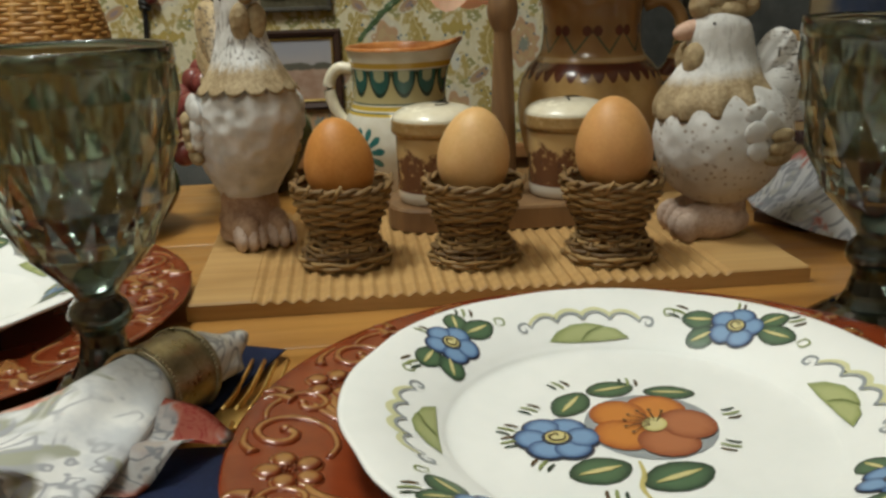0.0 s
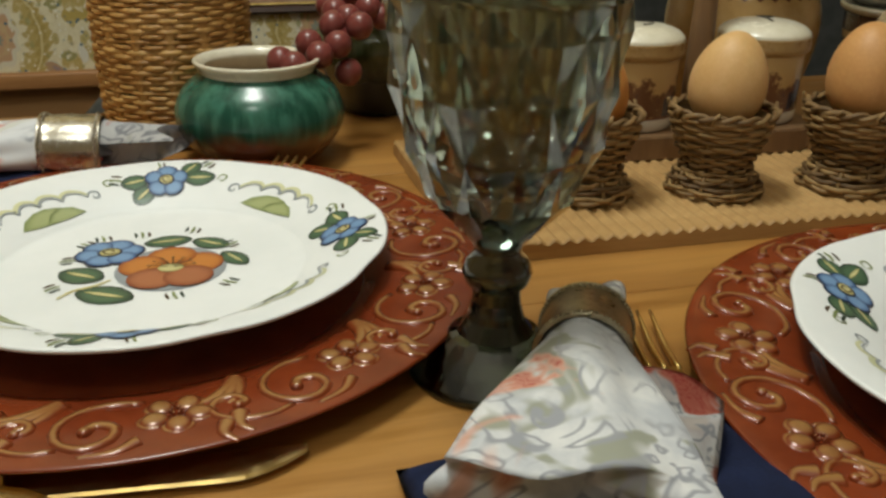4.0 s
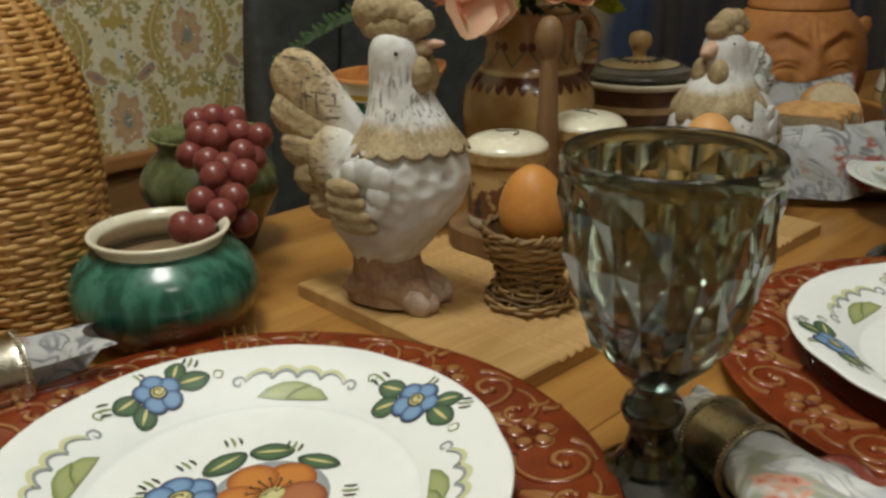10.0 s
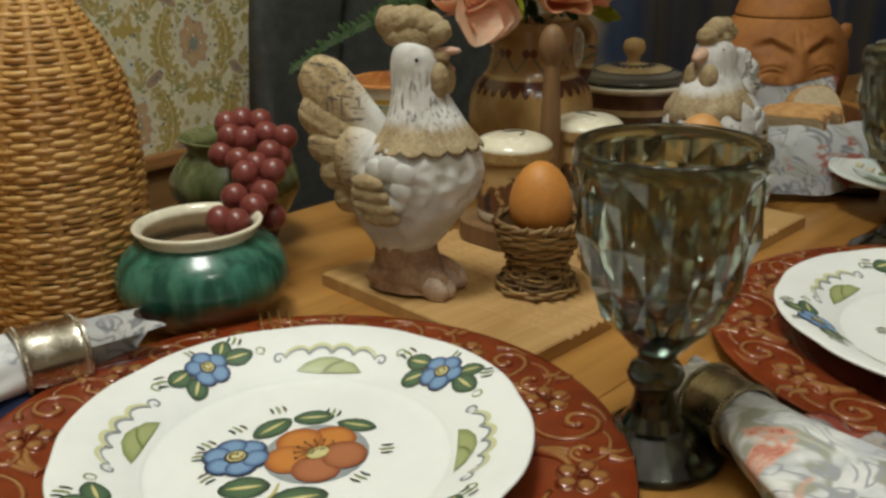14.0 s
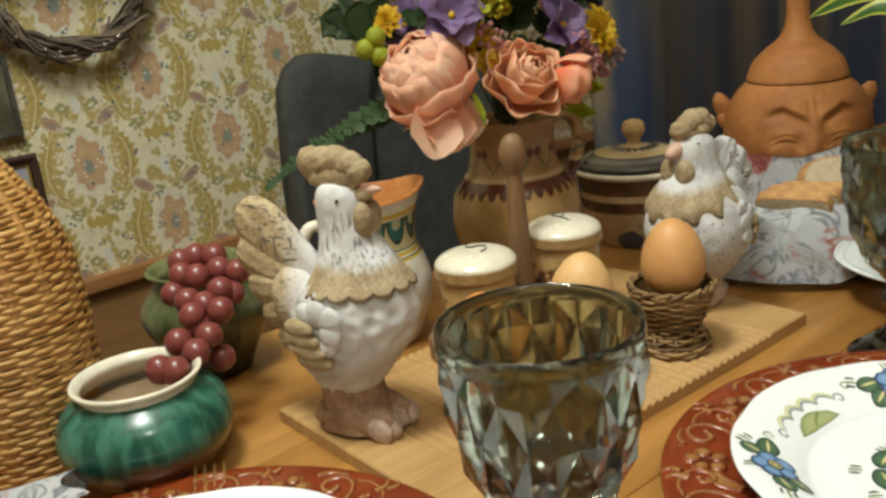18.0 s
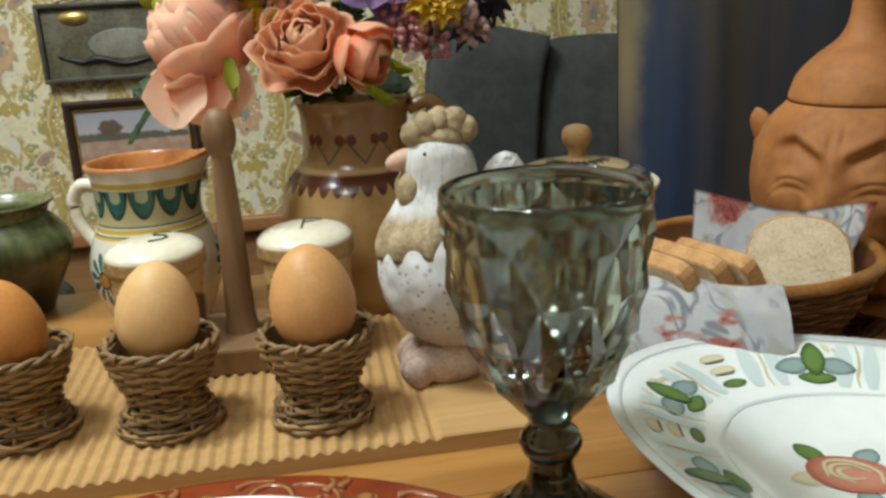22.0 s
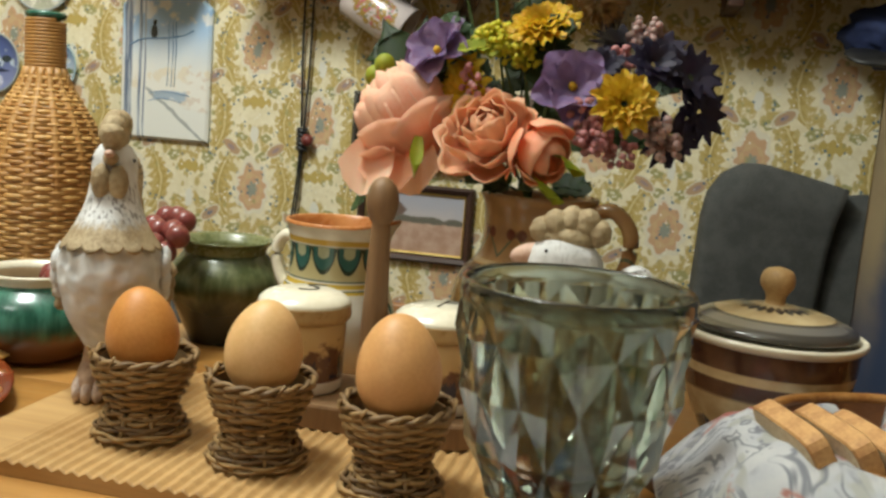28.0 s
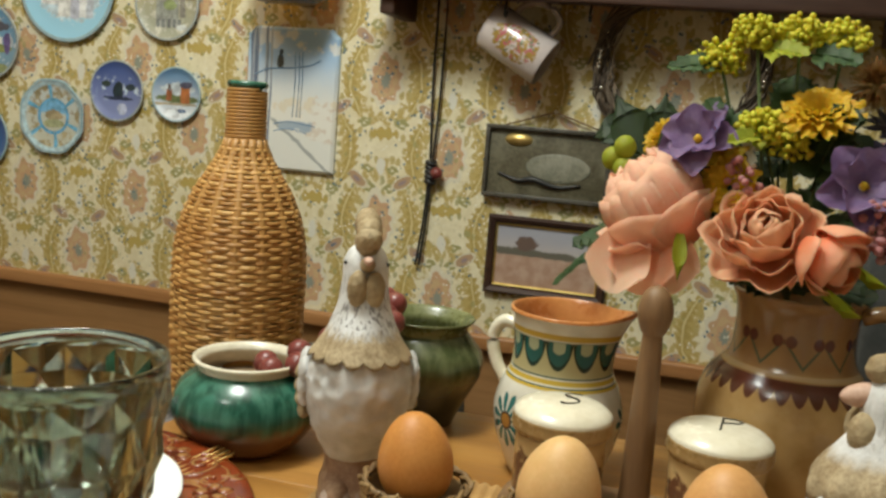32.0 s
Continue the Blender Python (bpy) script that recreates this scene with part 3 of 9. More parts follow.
def ribbed_board():
    L, W = 0.374, 0.203
    top = []
    n = 340
    for i in range(n + 1):
        x = -L / 2 + L * i / n
        z = BT
        if -0.150 < x < 0.137:
            z = BT - 0.0009 + 0.0011 * math.sin((x + 0.15) / 0.0084 * 2 * math.pi)
        if i in (0, n):
            z -= 0.0012
        top.append((x, z))
    bm = bmesh.new()
    rows = []
    for y in (-W / 2, -W / 2 + 0.0012, W / 2 - 0.0012, W / 2):
        e = 0.0010 if abs(y) > W / 2 - 0.0005 else 0.0
        rows.append([bm.verts.new((x, y, z - e)) for x, z in top])
    low = [[bm.verts.new((x, y, 0.0002)) for x, _ in top] for y in (-W / 2, W / 2)]
    for a, b in zip(rows, rows[1:]):
        for i in range(n):
            bm.faces.new((a[i], a[i + 1], b[i + 1], b[i]))
    for i in range(n):
        bm.faces.new((low[0][i], low[0][i + 1], rows[0][i + 1], rows[0][i]))
        bm.faces.new((rows[-1][i], rows[-1][i + 1], low[1][i + 1], low[1][i]))
    for i, s in ((0, 1), (n, -1)):
        q = [low[0][i]] + [r[i] for r in rows] + [low[1][i]]
        bm.faces.new(q if s > 0 else q[::-1])
    bm.faces.new(low[0][::-1] + low[1])
    o = part("chopping_board", bm, M_board, None, smooth=False, at=pose(0.023, 0.6025, 0, 0, 0, 6.6))
    tagged(o, "pale wooden board with a ribbed middle on the table", "board")


ribbed_board()


# ---- eggs in woven cups ----
def weave(bm, radius, z0, z1, rows, stakes, amp, thick, rnd, wobble=0.0, flat=1.0, steps=6, m=0):
    """Rows of strands that pass in and out of upright stakes; radius is a function of height."""
    for k in range(rows):
        z = z0 + (z1 - z0) * (k + 0.5) / rows
        n = stakes * steps // 2
        ph = math.pi * (k % 2)
        start = rnd.random() * 6.28
        pts = []
        for i in range(n):
            a = 2 * math.pi * i / n + start
            w = math.cos(a * stakes / 2 + ph) * amp
            zz = z + wobble * noise.noise(Vector((math.cos(a) * 1.7, math.sin(a) * 1.7, k * 3.1)))
            r = radius(zz) + w + wobble * 0.8 * noise.noise(Vector((math.sin(a) * 2, k * 1.3, math.cos(a) * 2)))
            pts.append((r * math.cos(a), r * math.sin(a), zz))
        tube(bm, pts, thick * (0.78 + 0.34 * rnd.random()), 5, m, True, flat)
    return bm


CUP = [(0.0, 0.0285), (0.004, 0.029), (0.010, 0.0245), (0.016, 0.0208), (0.022, 0.0208), (0.03, 0.0250), (0.040, 0.0285), (0.048, 0.0305), (0.06, 0.0315)]


def egg_cup(seed):
    rnd = random.Random(seed)
    t = thing("egg_cup", 0, 0, 0, 0, "brown woven twig egg cup on the board", "egg cup", "egg cups on the board")
    rad = lambda z: table_of(z, [(a, b) for a, b in CUP])
    part("weave", weave(bmesh.new(), rad, 0.001, 0.050, 19, 18, 0.0013, 0.00148, rnd, 0.0014), M_twig, t)
    stick = part("stake", tube(bmesh.new(), [(rad(z) - 0.0004, 0, z) for z in (0.002, 0.01, 0.018, 0.028, 0.038, 0.050)], 0.0014, 5), M_twig, t, at=pose(0, 0, 0, 0, 0, 20))
    for i in range(1, 9):
        again(stick, pose(0, 0, 0, 0, 0, 20 + 40 * i))
    bm = bmesh.new()
    for s in range(2):
        pts = []
        for i in range(70):
            a = 2 * math.pi * i / 70
            pts.append(((0.0305 + 0.0016 * math.cos(a * 9 + s * math.pi)) * math.cos(a), (0.0305 + 0.0016 * math.cos(a * 9 + s * math.pi)) * math.sin(a), 0.0510 + 0.0014 * math.sin(a * 9 + s * math.pi) + 0.001 * noise.noise(Vector((a * 2, s, seed)))))
        tube(bm, pts, 0.0017, 5, 0, True)
    for i in range(7):
        a = rnd.random() * 6.28
        tube(bm, [(0.030 * math.cos(a), 0.030 * math.sin(a), 0.045), (0.0325 * math.cos(a + 0.1), 0.0325 * math.sin(a + 0.1), 0.051), (0.033 * math.cos(a + 0.2), 0.033 * math.sin(a + 0.2), 0.0535 + 0.003 * rnd.random())], 0.0011, 4)
    part("rim", bm, M_twig, t)
    part("lining", lathe([(0.0, 0.024), (0.018, 0.026), (0.0225, 0.034), (0.0245, 0.042), (0.0262, 0.0490)], 24), M_twig, t)
    return t


def egg(mat, lab, x, y, z, s, tilt):
    pr = []
    for i in range(29):
        th = math.pi * i / 28
        r = math.sin(th) * (0.0222 + 0.0014 * math.cos(th))
        pr.append((abs(r) * s if 0 < i < 28 else 0.0, -math.cos(th) * 0.0285 * s))
    pr = [(r * (1.0 - 0.075 * (zz / 0.0285)), zz) for r, zz in pr]
    o = part("egg", lathe(pr, 40), mat, None, at=pose(x, y, z, tilt[0], tilt[1], 0))
    tagged(o, lab, "egg", "eggs in cups")


for i, (x, y, turn, sc) in enumerate(((-0.068, 0.5585, 20, 1.0), (0.0155, 0.5575, 130, 1.03), (0.103, 0.5560, 250, 1.0))):
    c = egg_cup(3 + i)
    c.matrix_basis = pose(x, y, BT, 0, 0, turn)
egg(M_egg_a, "deep brown egg standing in a twig cup", -0.0685, 0.5565, 0.0760, 0.98, (4, -5))
egg(M_egg_b, "pale cream-brown egg standing in a twig cup", 0.0165, 0.5575, 0.0790, 1.02, (3, 6))
egg(M_egg_c, "tan egg standing in a twig cup", 0.1035, 0.5535, 0.0825, 1.07, (2, -3))


# ---- chargers and plates ----
PLATE = [(0.0, 0.0070), (0.050, 0.0070), (0.074, 0.0085), (0.080, 0.0115), (0.086, 0.0155), (0.098, 0.0215), (0.110, 0.0255), (0.1195, 0.0270)]


PLATE_FINE = smooth_prof(PLATE[::-1], 40)[::-1]


def plate_h(x, y):
    return table_of(math.hypot(x, y), PLATE_FINE)


def decal(bm, pts, m, lift=0.0003, height=plate_h):
    """A painted patch that lies on the glaze: a fan of rings inside an outline; core grows from its rim to its heart."""
    core = bm.verts.layers.float.get("core") or bm.verts.layers.float.new("core")
    n = len(pts)
    cx, cy = sum(p[0] for p in pts) / n, sum(p[1] for p in pts) / n
    rings = []
    for s, q in ((1.0, 0.0), (0.78, 0.45), (0.42, 0.9)):
        ring = [bm.verts.new((cx + (x - cx) * s, cy + (y - cy) * s, height(cx + (x - cx) * s, cy + (y - cy) * s) + lift)) for x, y in pts]
        for v in ring:
            v[core] = q
        rings.append(ring)
    mid = bm.verts.new((cx, cy, height(cx, cy) + lift))
    mid[core] = 1.0
    for a, b in zip(rings, rings[1:]):
        for i in range(n):
            j = (i + 1) % n
            bm.faces.new((a[i], a[j], b[j], b[i])).material_index = m
    for i in range(n):
        bm.faces.new((rings[-1][i], rings[-1][(i + 1) % n], mid)).material_index = m


def oval(cx, cy, a, b, turn=0.0, n=14, point=0.0):
    """An oval outline; point draws both ends out."""
    c, s = math.cos(turn), math.sin(turn)
    out = []
    for i in range(n):
        t = 2 * math.pi * i / n
        u, v = a * math.cos(t), b * math.sin(t) * (1.0 - point * math.cos(t) ** 2)
        out.append((cx + u * c - v * s, cy + u * s + v * c))
    return out


def stroke(pts, w):
    """A brush stroke: an outline round a line, tapering to both ends."""
    pts = [Vector((p[0], p[1])) for p in spline([(x, y, 0) for x, y in pts], 9)]
    l, r = [], []
    for i, p in enumerate(pts):
        d = pts[min(i + 1, 8)] - pts[max(i - 1, 0)]
        d.normalize()
        h = w * (0.25 + 0.75 * math.sin(math.pi * (i + 0.6) / 9.2))
        l.append((p.x - d.y * h, p.y + d.x * h))
        r.append((p.x + d.y * h, p.y - d.x * h))
    return l + r[::-1]


def ribbon(bm, pts, w, m, lift=0.0004, height=plate_h, n=26):
    pts = [Vector((p[0], p[1])) for p in spline([(x, y, 0) for x, y in pts], n)]
    prev = None
    for i, p in enumerate(pts):
        d = pts[min(i + 1, n - 1)] - pts[max(i - 1, 0)]
        d.normalize()
        h = w * (0.35 + 0.65 * math.sin(math.pi * (i + 0.7) / (n + 0.4)))
        q = [bm.verts.new((x, y, height(x, y) + lift)) for x, y in ((p.x - d.y * h, p.y + d.x * h), (p.x + d.y * h, p.y - d.x * h))]
        if prev:
            f = bm.faces.new((prev[0], prev[1], q[1], q[0]))
            f.material_index = m
        prev = q


def paint(name, a, b, scale=110):
    """Brushed ceramic colour, a at the rim of a stroke and b at its heart."""
    k = Mat(name, 0.42, 0.0, 0.05)
    at = k.nt.nodes.new("ShaderNodeAttribute")
    at.attribute_name = "core"
    f = X(k.nt, at.outputs["Fac"]) * 0.62 + k.noise(scale) * 0.28 + k.noise(scale * 4, 2.0) * 0.10
    k.colour(k.mix(f.ramp(0.14, 0.72), a, b))
    return k.m


P_blue = paint("blue_petal_paint", (0.030, 0.075, 0.21), (0.20, 0.34, 0.56))
P_navy = paint("dark_blue_paint", (0.045, 0.05, 0.075), (0.03, 0.045, 0.10))
P_orange = paint("orange_petal_paint", (0.33, 0.085, 0.018), (0.58, 0.22, 0.045))
P_rust = paint("rust_petal_paint", (0.25, 0.065, 0.025), (0.43, 0.16, 0.07))
P_green = paint("dark_leaf_paint", (0.022, 0.045, 0.030), (0.085, 0.16, 0.085))
P_lime = paint("pale_leaf_paint", (0.23, 0.28, 0.10), (0.40, 0.44, 0.20))
P_yellow = paint("straw_paint", (0.55, 0.48, 0.18), (0.66, 0.60, 0.30))
P_grey = paint("grey_outline_paint", (0.30, 0.33, 0.36), (0.42, 0.44, 0.45))
P_line = paint("brown_line_paint", (0.08, 0.05, 0.02), (0.14, 0.09, 0.04))
P_halo = paint("yellow_halo_paint", (0.66, 0.66, 0.40), (0.74, 0.74, 0.54))
P_sage = paint("sage_shade_paint", (0.17, 0.21, 0.07), (0.24, 0.28, 0.11))
PAINTS = [P_blue, P_navy, P_orange, P_rust, P_green, P_lime, P_yellow, P_grey, P_line, P_halo, P_sage]
BL, NV, OR, RU, GR, LI, YE, GY, LN, HA, LD = range(11)


def leaf(bm, cx, cy, a, b, turn):
    decal(bm, oval(cx, cy, a, b, turn, 14, 0.25), GR, 0.0004)
    decal(bm, oval(cx, cy, a * 0.72, b * 0.16, turn, 10, 0.6), YE, 0.0007)


def dashes(bm, cx, cy, turn, n=3, s=1.0):
    """Thin slanting strokes side by side."""
    for i in range(n):
        o = (i - (n - 1) / 2) * 0.0036 * s
        x, y = cx - math.sin(turn) * o + math.cos(turn) * 0.003 * s, cy + math.cos(turn) * o + math.sin(turn) * 0.003 * s
        ln = 0.0042 * s * (1.0 if i == n // 2 else 0.75)
        ribbon(bm, [(x - math.cos(turn) * ln, y - math.sin(turn) * ln), (x, y), (x + math.cos(turn + 0.25) * ln, y + math.sin(turn + 0.25) * ln)], 0.0008 * s, (LN, LI, GR)[i % 3], 0.0005, n=8)


def bloom(bm, cx, cy, r, turn, petal, dark, petals=5):
    for rim in (1.16, 1.0):
        for i in range(petals):
            t = turn + 2 * math.pi * i / petals
            decal(bm, oval(cx + math.cos(t) * r * 0.62, cy + math.sin(t) * r * 0.62, r * 0.42 * rim, r * 0.47 * rim, t, 14), dark if rim > 1 else petal, (0.0004 if rim > 1 else 0.0007) + 0.00004 * i)
    decal(bm, oval(cx, cy, r * 0.40, r * 0.38, 0, 12), dark, 0.0010)
    decal(bm, oval(cx, cy, r * 0.31, r * 0.29, 0, 12), YE, 0.0012)
    ribbon(bm, [(cx + r * 0.05, cy), (cx + r * 0.12, cy + r * 0.1), (cx - r * 0.1, cy + r * 0.16), (cx - r * 0.2, cy - r * 0.04), (cx + 0.02 * r, cy - r * 0.2), (cx + r * 0.26, cy - r * 0.05)], r * 0.035, LN, 0.0015)


def rim_spray(bm):
    """Blue flower with leaves, drawn round (0, 0.0975) at the top of the rim."""
    y = 0.0975
    for dx, dy, a, b, t in ((0.0195, -0.0002, 0.0098, 0.0068, -0.15), (0.0145, 0.0098, 0.0078, 0.0060, 0.9), (-0.0180, -0.0015, 0.0086, 0.0064, 0.35), (-0.0125, -0.0105, 0.0080, 0.0062, 0.9)):
        leaf(bm, dx, y + dy, a, b, t)
    bloom(bm, 0, y, 0.0122, 0.3, BL, NV)
    dashes(bm, 0.0225, y + 0.0105, 0.7)
    dashes(bm, -0.0265, y - 0.001, 3.0)
    dashes(bm, -0.003, y + 0.013, 1.7, 2, 0.8)
    for s in (1, -1):
        ribbon(bm, [(s * 0.030, y - 0.004), (s * 0.033, y - 0.0005), (s * 0.036, y - 0.003), (s * 0.0335, y - 0.006), (s * 0.031, y - 0.0045)], 0.0005, LI)


def rim_leaf(bm):
    """Two green lobes under a scalloped grey line with a yellow halo."""
    y = 0.0835
    decal(bm, [(-0.0195, y - 0.0025), (-0.0150, y + 0.0030), (-0.0070, y + 0.0072), (0.0010, y + 0.0080), (0.0080, y + 0.0062), (0.0130, y + 0.0020), (0.0140, y - 0.0025), (0.0040, y - 0.0022), (-0.009, y - 0.0025)], LI, 0.0004)
    decal(bm, [(-0.0040, y - 0.0020), (0.0010, y + 0.0022), (0.0090, y + 0.0050), (0.0150, y + 0.0028), (0.0200, y - 0.0030), (0.0080, y - 0.0026)], LI, 0.0007)
    ribbon(bm, [(-0.0035, y - 0.0016), (0.0015, y + 0.0026), (0.0095, y + 0.0053)], 0.0004, LD, 0.0010)
    arc = []
    for i in range(41):
        x = -0.0270 + 0.054 * i / 40
        base = y + 0.0040 + 0.0062 * (1 - (x / 0.028) ** 2)
        arc.append((x, base + 0.0046 * abs(math.sin(math.pi * (x + 0.0270) / 0.0135)) ** 0.7))
    ribbon(bm, [(x * 1.04, v + 0.0018) for x, v in arc], 0.0019, HA, 0.0003, n=100)
    ribbon(bm, arc, 0.0008, GY, 0.0006, n=100)
    for s in (1, -1):
        ribbon(bm, [(s * 0.0270, y + 0.0042), (s * 0.0300, y + 0.0070), (s * 0.0335, y + 0.0050), (s * 0.0328, y + 0.0016), (s * 0.0300, y + 0.0018), (s * 0.0302, y + 0.0040)], 0.0007, GY)


def centre_spray(bm):
    """Orange flower, blue flower and dark leaves in the well."""
    for cx, cy, a, b, t in ((0.0045, 0.0345, 0.0130, 0.0082, 0.15), (0.0275, 0.0285, 0.0115, 0.0078, -0.6), (0.0405, 0.0060, 0.0115, 0.0066, -1.0), (-0.0350, -0.0040, 0.0130, 0.0098, 2.6), (-0.0205, -0.0290, 0.0155, 0.0100, 2.7)):
        leaf(bm, cx, cy, a, b, t)
    decal(bm, oval(0.0087, -0.0019, 0.0280, 0.0272, 0, 24), GY, 0.0003)
    for i in range(5):
        t = 0.35 + 2 * math.pi * i / 5
        decal(bm, oval(0.0087 + math.cos(t) * 0.0152, -0.0019 + math.sin(t) * 0.0152, 0.0120, 0.0128, t, 16), OR if i < 3 else RU, 0.0006 + 0.0001 * i)
    decal(bm, oval(0.0087, -0.0035, 0.0065, 0.0050, 0.1, 14), YE, 0.0013)
    for i in range(7):
        t = 0.1 + i * 0.45
        ribbon(bm, [(0.0087 + math.cos(t) * 0.002, -0.0035 + math.sin(t) * 0.002), (0.0087 + math.cos(t) * 0.0065, -0.0030 + math.sin(t) * 0.0065), (0.0087 + math.cos(t + 0.1) * 0.0112, -0.0030 + math.sin(t + 0.1) * 0.0112)], 0.00035, LN, 0.0016, n=8)
        decal(bm, oval(0.0087 + math.cos(t + 0.1) * 0.0118, -0.0030 + math.sin(t + 0.1) * 0.0118, 0.0009, 0.0009, 0, 8), LN, 0.0017)
    bloom(bm, -0.0245, 0.0225, 0.0165, 0.2, BL, NV, 6)
    for cx, cy, t in ((-0.030, 0.040, 1.7), (-0.042, 0.016, 3.2), (-0.036, 0.034, 2.4), (0.016, 0.046, 1.2), (0.036, 0.024, 0.5), (0.036, -0.022, -0.7), (0.012, -0.032, -1.4), (-0.044, -0.016, 3.7), (-0.010, 0.043, 1.6)):
        dashes(bm, cx, cy, t)
    ribbon(bm, [(-0.020, -0.012), (-0.027, -0.018), (-0.036, -0.022), (-0.042, -0.030)], 0.0011, YE, n=10)


def dinner_plate():
    t = thing("dinner_plate", 0, 0, 0, 0, "white glazed dinner plate painted with orange and blue flowers", "plate", "plates on chargers")

    def scallop(r, z, a):
        w = max(0.0, (r - 0.098) / 0.022)
        return r * (1 - 0.014 * w * (abs(math.sin(a * 4 + 0.4)) ** 8)), z

    pr = [(0, 0.0038), (0.058, 0.0038), (0.062, 0.0002), (0.066, 0.0002), (0.068, 0.0042), (0.080, 0.0075), (0.098, 0.0172), (0.112, 0.0218), (0.1190, 0.0246), (0.1205, 0.0262), (0.1195, 0.0270)]
    top = smooth_prof(PLATE[::-1], 40)
    top[-1] = (0, 0.0070)
    part("plate_body", lathe(pr + top[1:], 120, warp=scallop), M_white, t)
    bm = bmesh.new()
    centre_spray(bm)
    part("painted_bouquet", bm, PAINTS, t, "orange and blue painted flowers with dark leaves")
    bm = bmesh.new()
    rim_spray(bm)
    a = part("painted_flower", bm, PAINTS, t, "blue painted flower")
    bm = bmesh.new()
    rim_leaf(bm)
    b = part("painted_leaf", bm, PAINTS, t, "green painted half-moon leaf under a scalloped line")
    for k in (1, 2, 3):
        again(a, pose(0, 0, 0, 0, 0, 90 * k))
    for k in range(4):
        m = pose(0, 0, 0, 0, 0, 45 + 90 * k)
        if k:
            again(b, m)
        else:
            b.matrix_basis = m
    return t


CHARGER = [(0.0, 0.0040), (0.098, 0.0040), (0.108, 0.0060), (0.116, 0.0100), (0.128, 0.0128), (0.145, 0.0150), (0.160, 0.0160), (0.1650, 0.0158)]


CHARGER_FINE = smooth_prof(CHARGER[::-1], 40)[::-1]


def charger_h(x, y):
    return table_of(math.hypot(x, y), CHARGER_FINE)


def relief(bm, pts, r0, r1, bead=0.0, broad=1.6):
    """A raised scroll that lies on the rim, thick at its start."""
    ps = spline([(x, y, 0) for x, y in pts], 22)
    tube(bm, [(p.x, p.y, charger_h(p.x, p.y) - 0.0005) for p in ps], lambda s: 1.3 * (r0 + (r1 - r0) * s), 8, flat=broad)
    if bead:
        p = ps[-1]
        ball(bm, (p.x, p.y, charger_h(p.x, p.y) + 0.0004), (bead, bead, bead * 0.7), seg=10, rings=6)


def charger():
    t = thing("charger_plate", 0, 0, 0, 0, "red-brown charger plate with raised gilded scrolls and flowers", "charger plate", "chargers on the table")
    pr = [(0, 0.0004), (0.100, 0.0004), (0.112, 0.0030), (0.130, 0.0088), (0.150, 0.0122), (0.1635, 0.0138), (0.1660, 0.0150), (0.1650, 0.0158)]
    top = smooth_prof(CHARGER[::-1], 40)
    top[-1] = (0, 0.0040)
    part("charger_body", lathe(pr + top[1:], 128), M_charger, t)
    bm = bmesh.new()
    y = 0.140
    for i in range(5):
        a = 2 * math.pi * i / 5 + 0.3
        x, v = math.cos(a) * 0.0082, y + math.sin(a) * 0.0082
        ball(bm, (x, v, charger_h(x, v) + 0.0002), (0.0056, 0.0050, 0.0017), seg=12, rings=6, turn=Matrix.Rotation(a, 3, "Z"))
        rim = [(x + math.cos(a + b) * 0.0050, v + math.sin(a + b) * 0.0044) for b in (-1.9, -1.2, -0.5, 0.2, 0.9, 1.6)]
        relief(bm, rim, 0.0008, 0.0008)
    for i in range(6):
        a = 2 * math.pi * i / 6
        ball(bm, (math.cos(a) * 0.0019, y + math.sin(a) * 0.0019, charger_h(0, y) + 0.0016), 0.0009, seg=6, rings=4)
    fl = part("relief_flower", bm, M_relief, t, "raised five-petalled flower")
    bm = bmesh.new()
    relief(bm, [(0.010, 0.126), (0.020, 0.122), (0.032, 0.125), (0.040, 0.134), (0.040, 0.146), (0.032, 0.153), (0.023, 0.150), (0.021, 0.142), (0.027, 0.138), (0.031, 0.142)], 0.0011, 0.0017, 0.0026, 1.3)
    relief(bm, [(0.014, 0.154), (0.022, 0.158), (0.034, 0.157)], 0.0016, 0.0006, 0.0, 1.6)
    s1 = part("relief_scroll", bm, M_relief, t, "raised curling scroll")
    bm = bmesh.new()
    relief(bm, [(0.040, 0.150), (0.050, 0.149), (0.060, 0.141), (0.062, 0.131), (0.055, 0.125), (0.049, 0.128), (0.049, 0.134), (0.053, 0.135)], 0.0010, 0.0015, 0.0023, 1.3)
    s3 = part("relief_scroll", bm, M_relief, t, "raised curling scroll")
    bm = bmesh.new()
    for k, (x1, y1) in enumerate(((0.026, 0.004), (0.023, 0.010), (0.016, 0.014))):
        pts = [(0.038 + x1 * q, 0.1155 + y1 * q + 0.004 * math.sin(q * 3)) for q in (0, 0.33, 0.66, 1.0)]
        relief(bm, pts, 0.0021 - 0.0002 * k, 0.0005, 0.0, 1.9)
    for k, x1 in enumerate((0.0, 0.007)):
        relief(bm, [(0.056 + x1, 0.139 + k * 0.002), (0.061 + x1, 0.146), (0.060 + x1, 0.152)], 0.0019, 0.0005, 0.0, 1.7)
    s2 = part("relief_leaf", bm, M_relief, t, "raised gilded leaf spray")
    for k in range(1, 12):
        m = pose(0, 0, 0, 0, 0, k * 30)
        for o in (fl, s1, s3, s2):
            again(o, m)
    return t


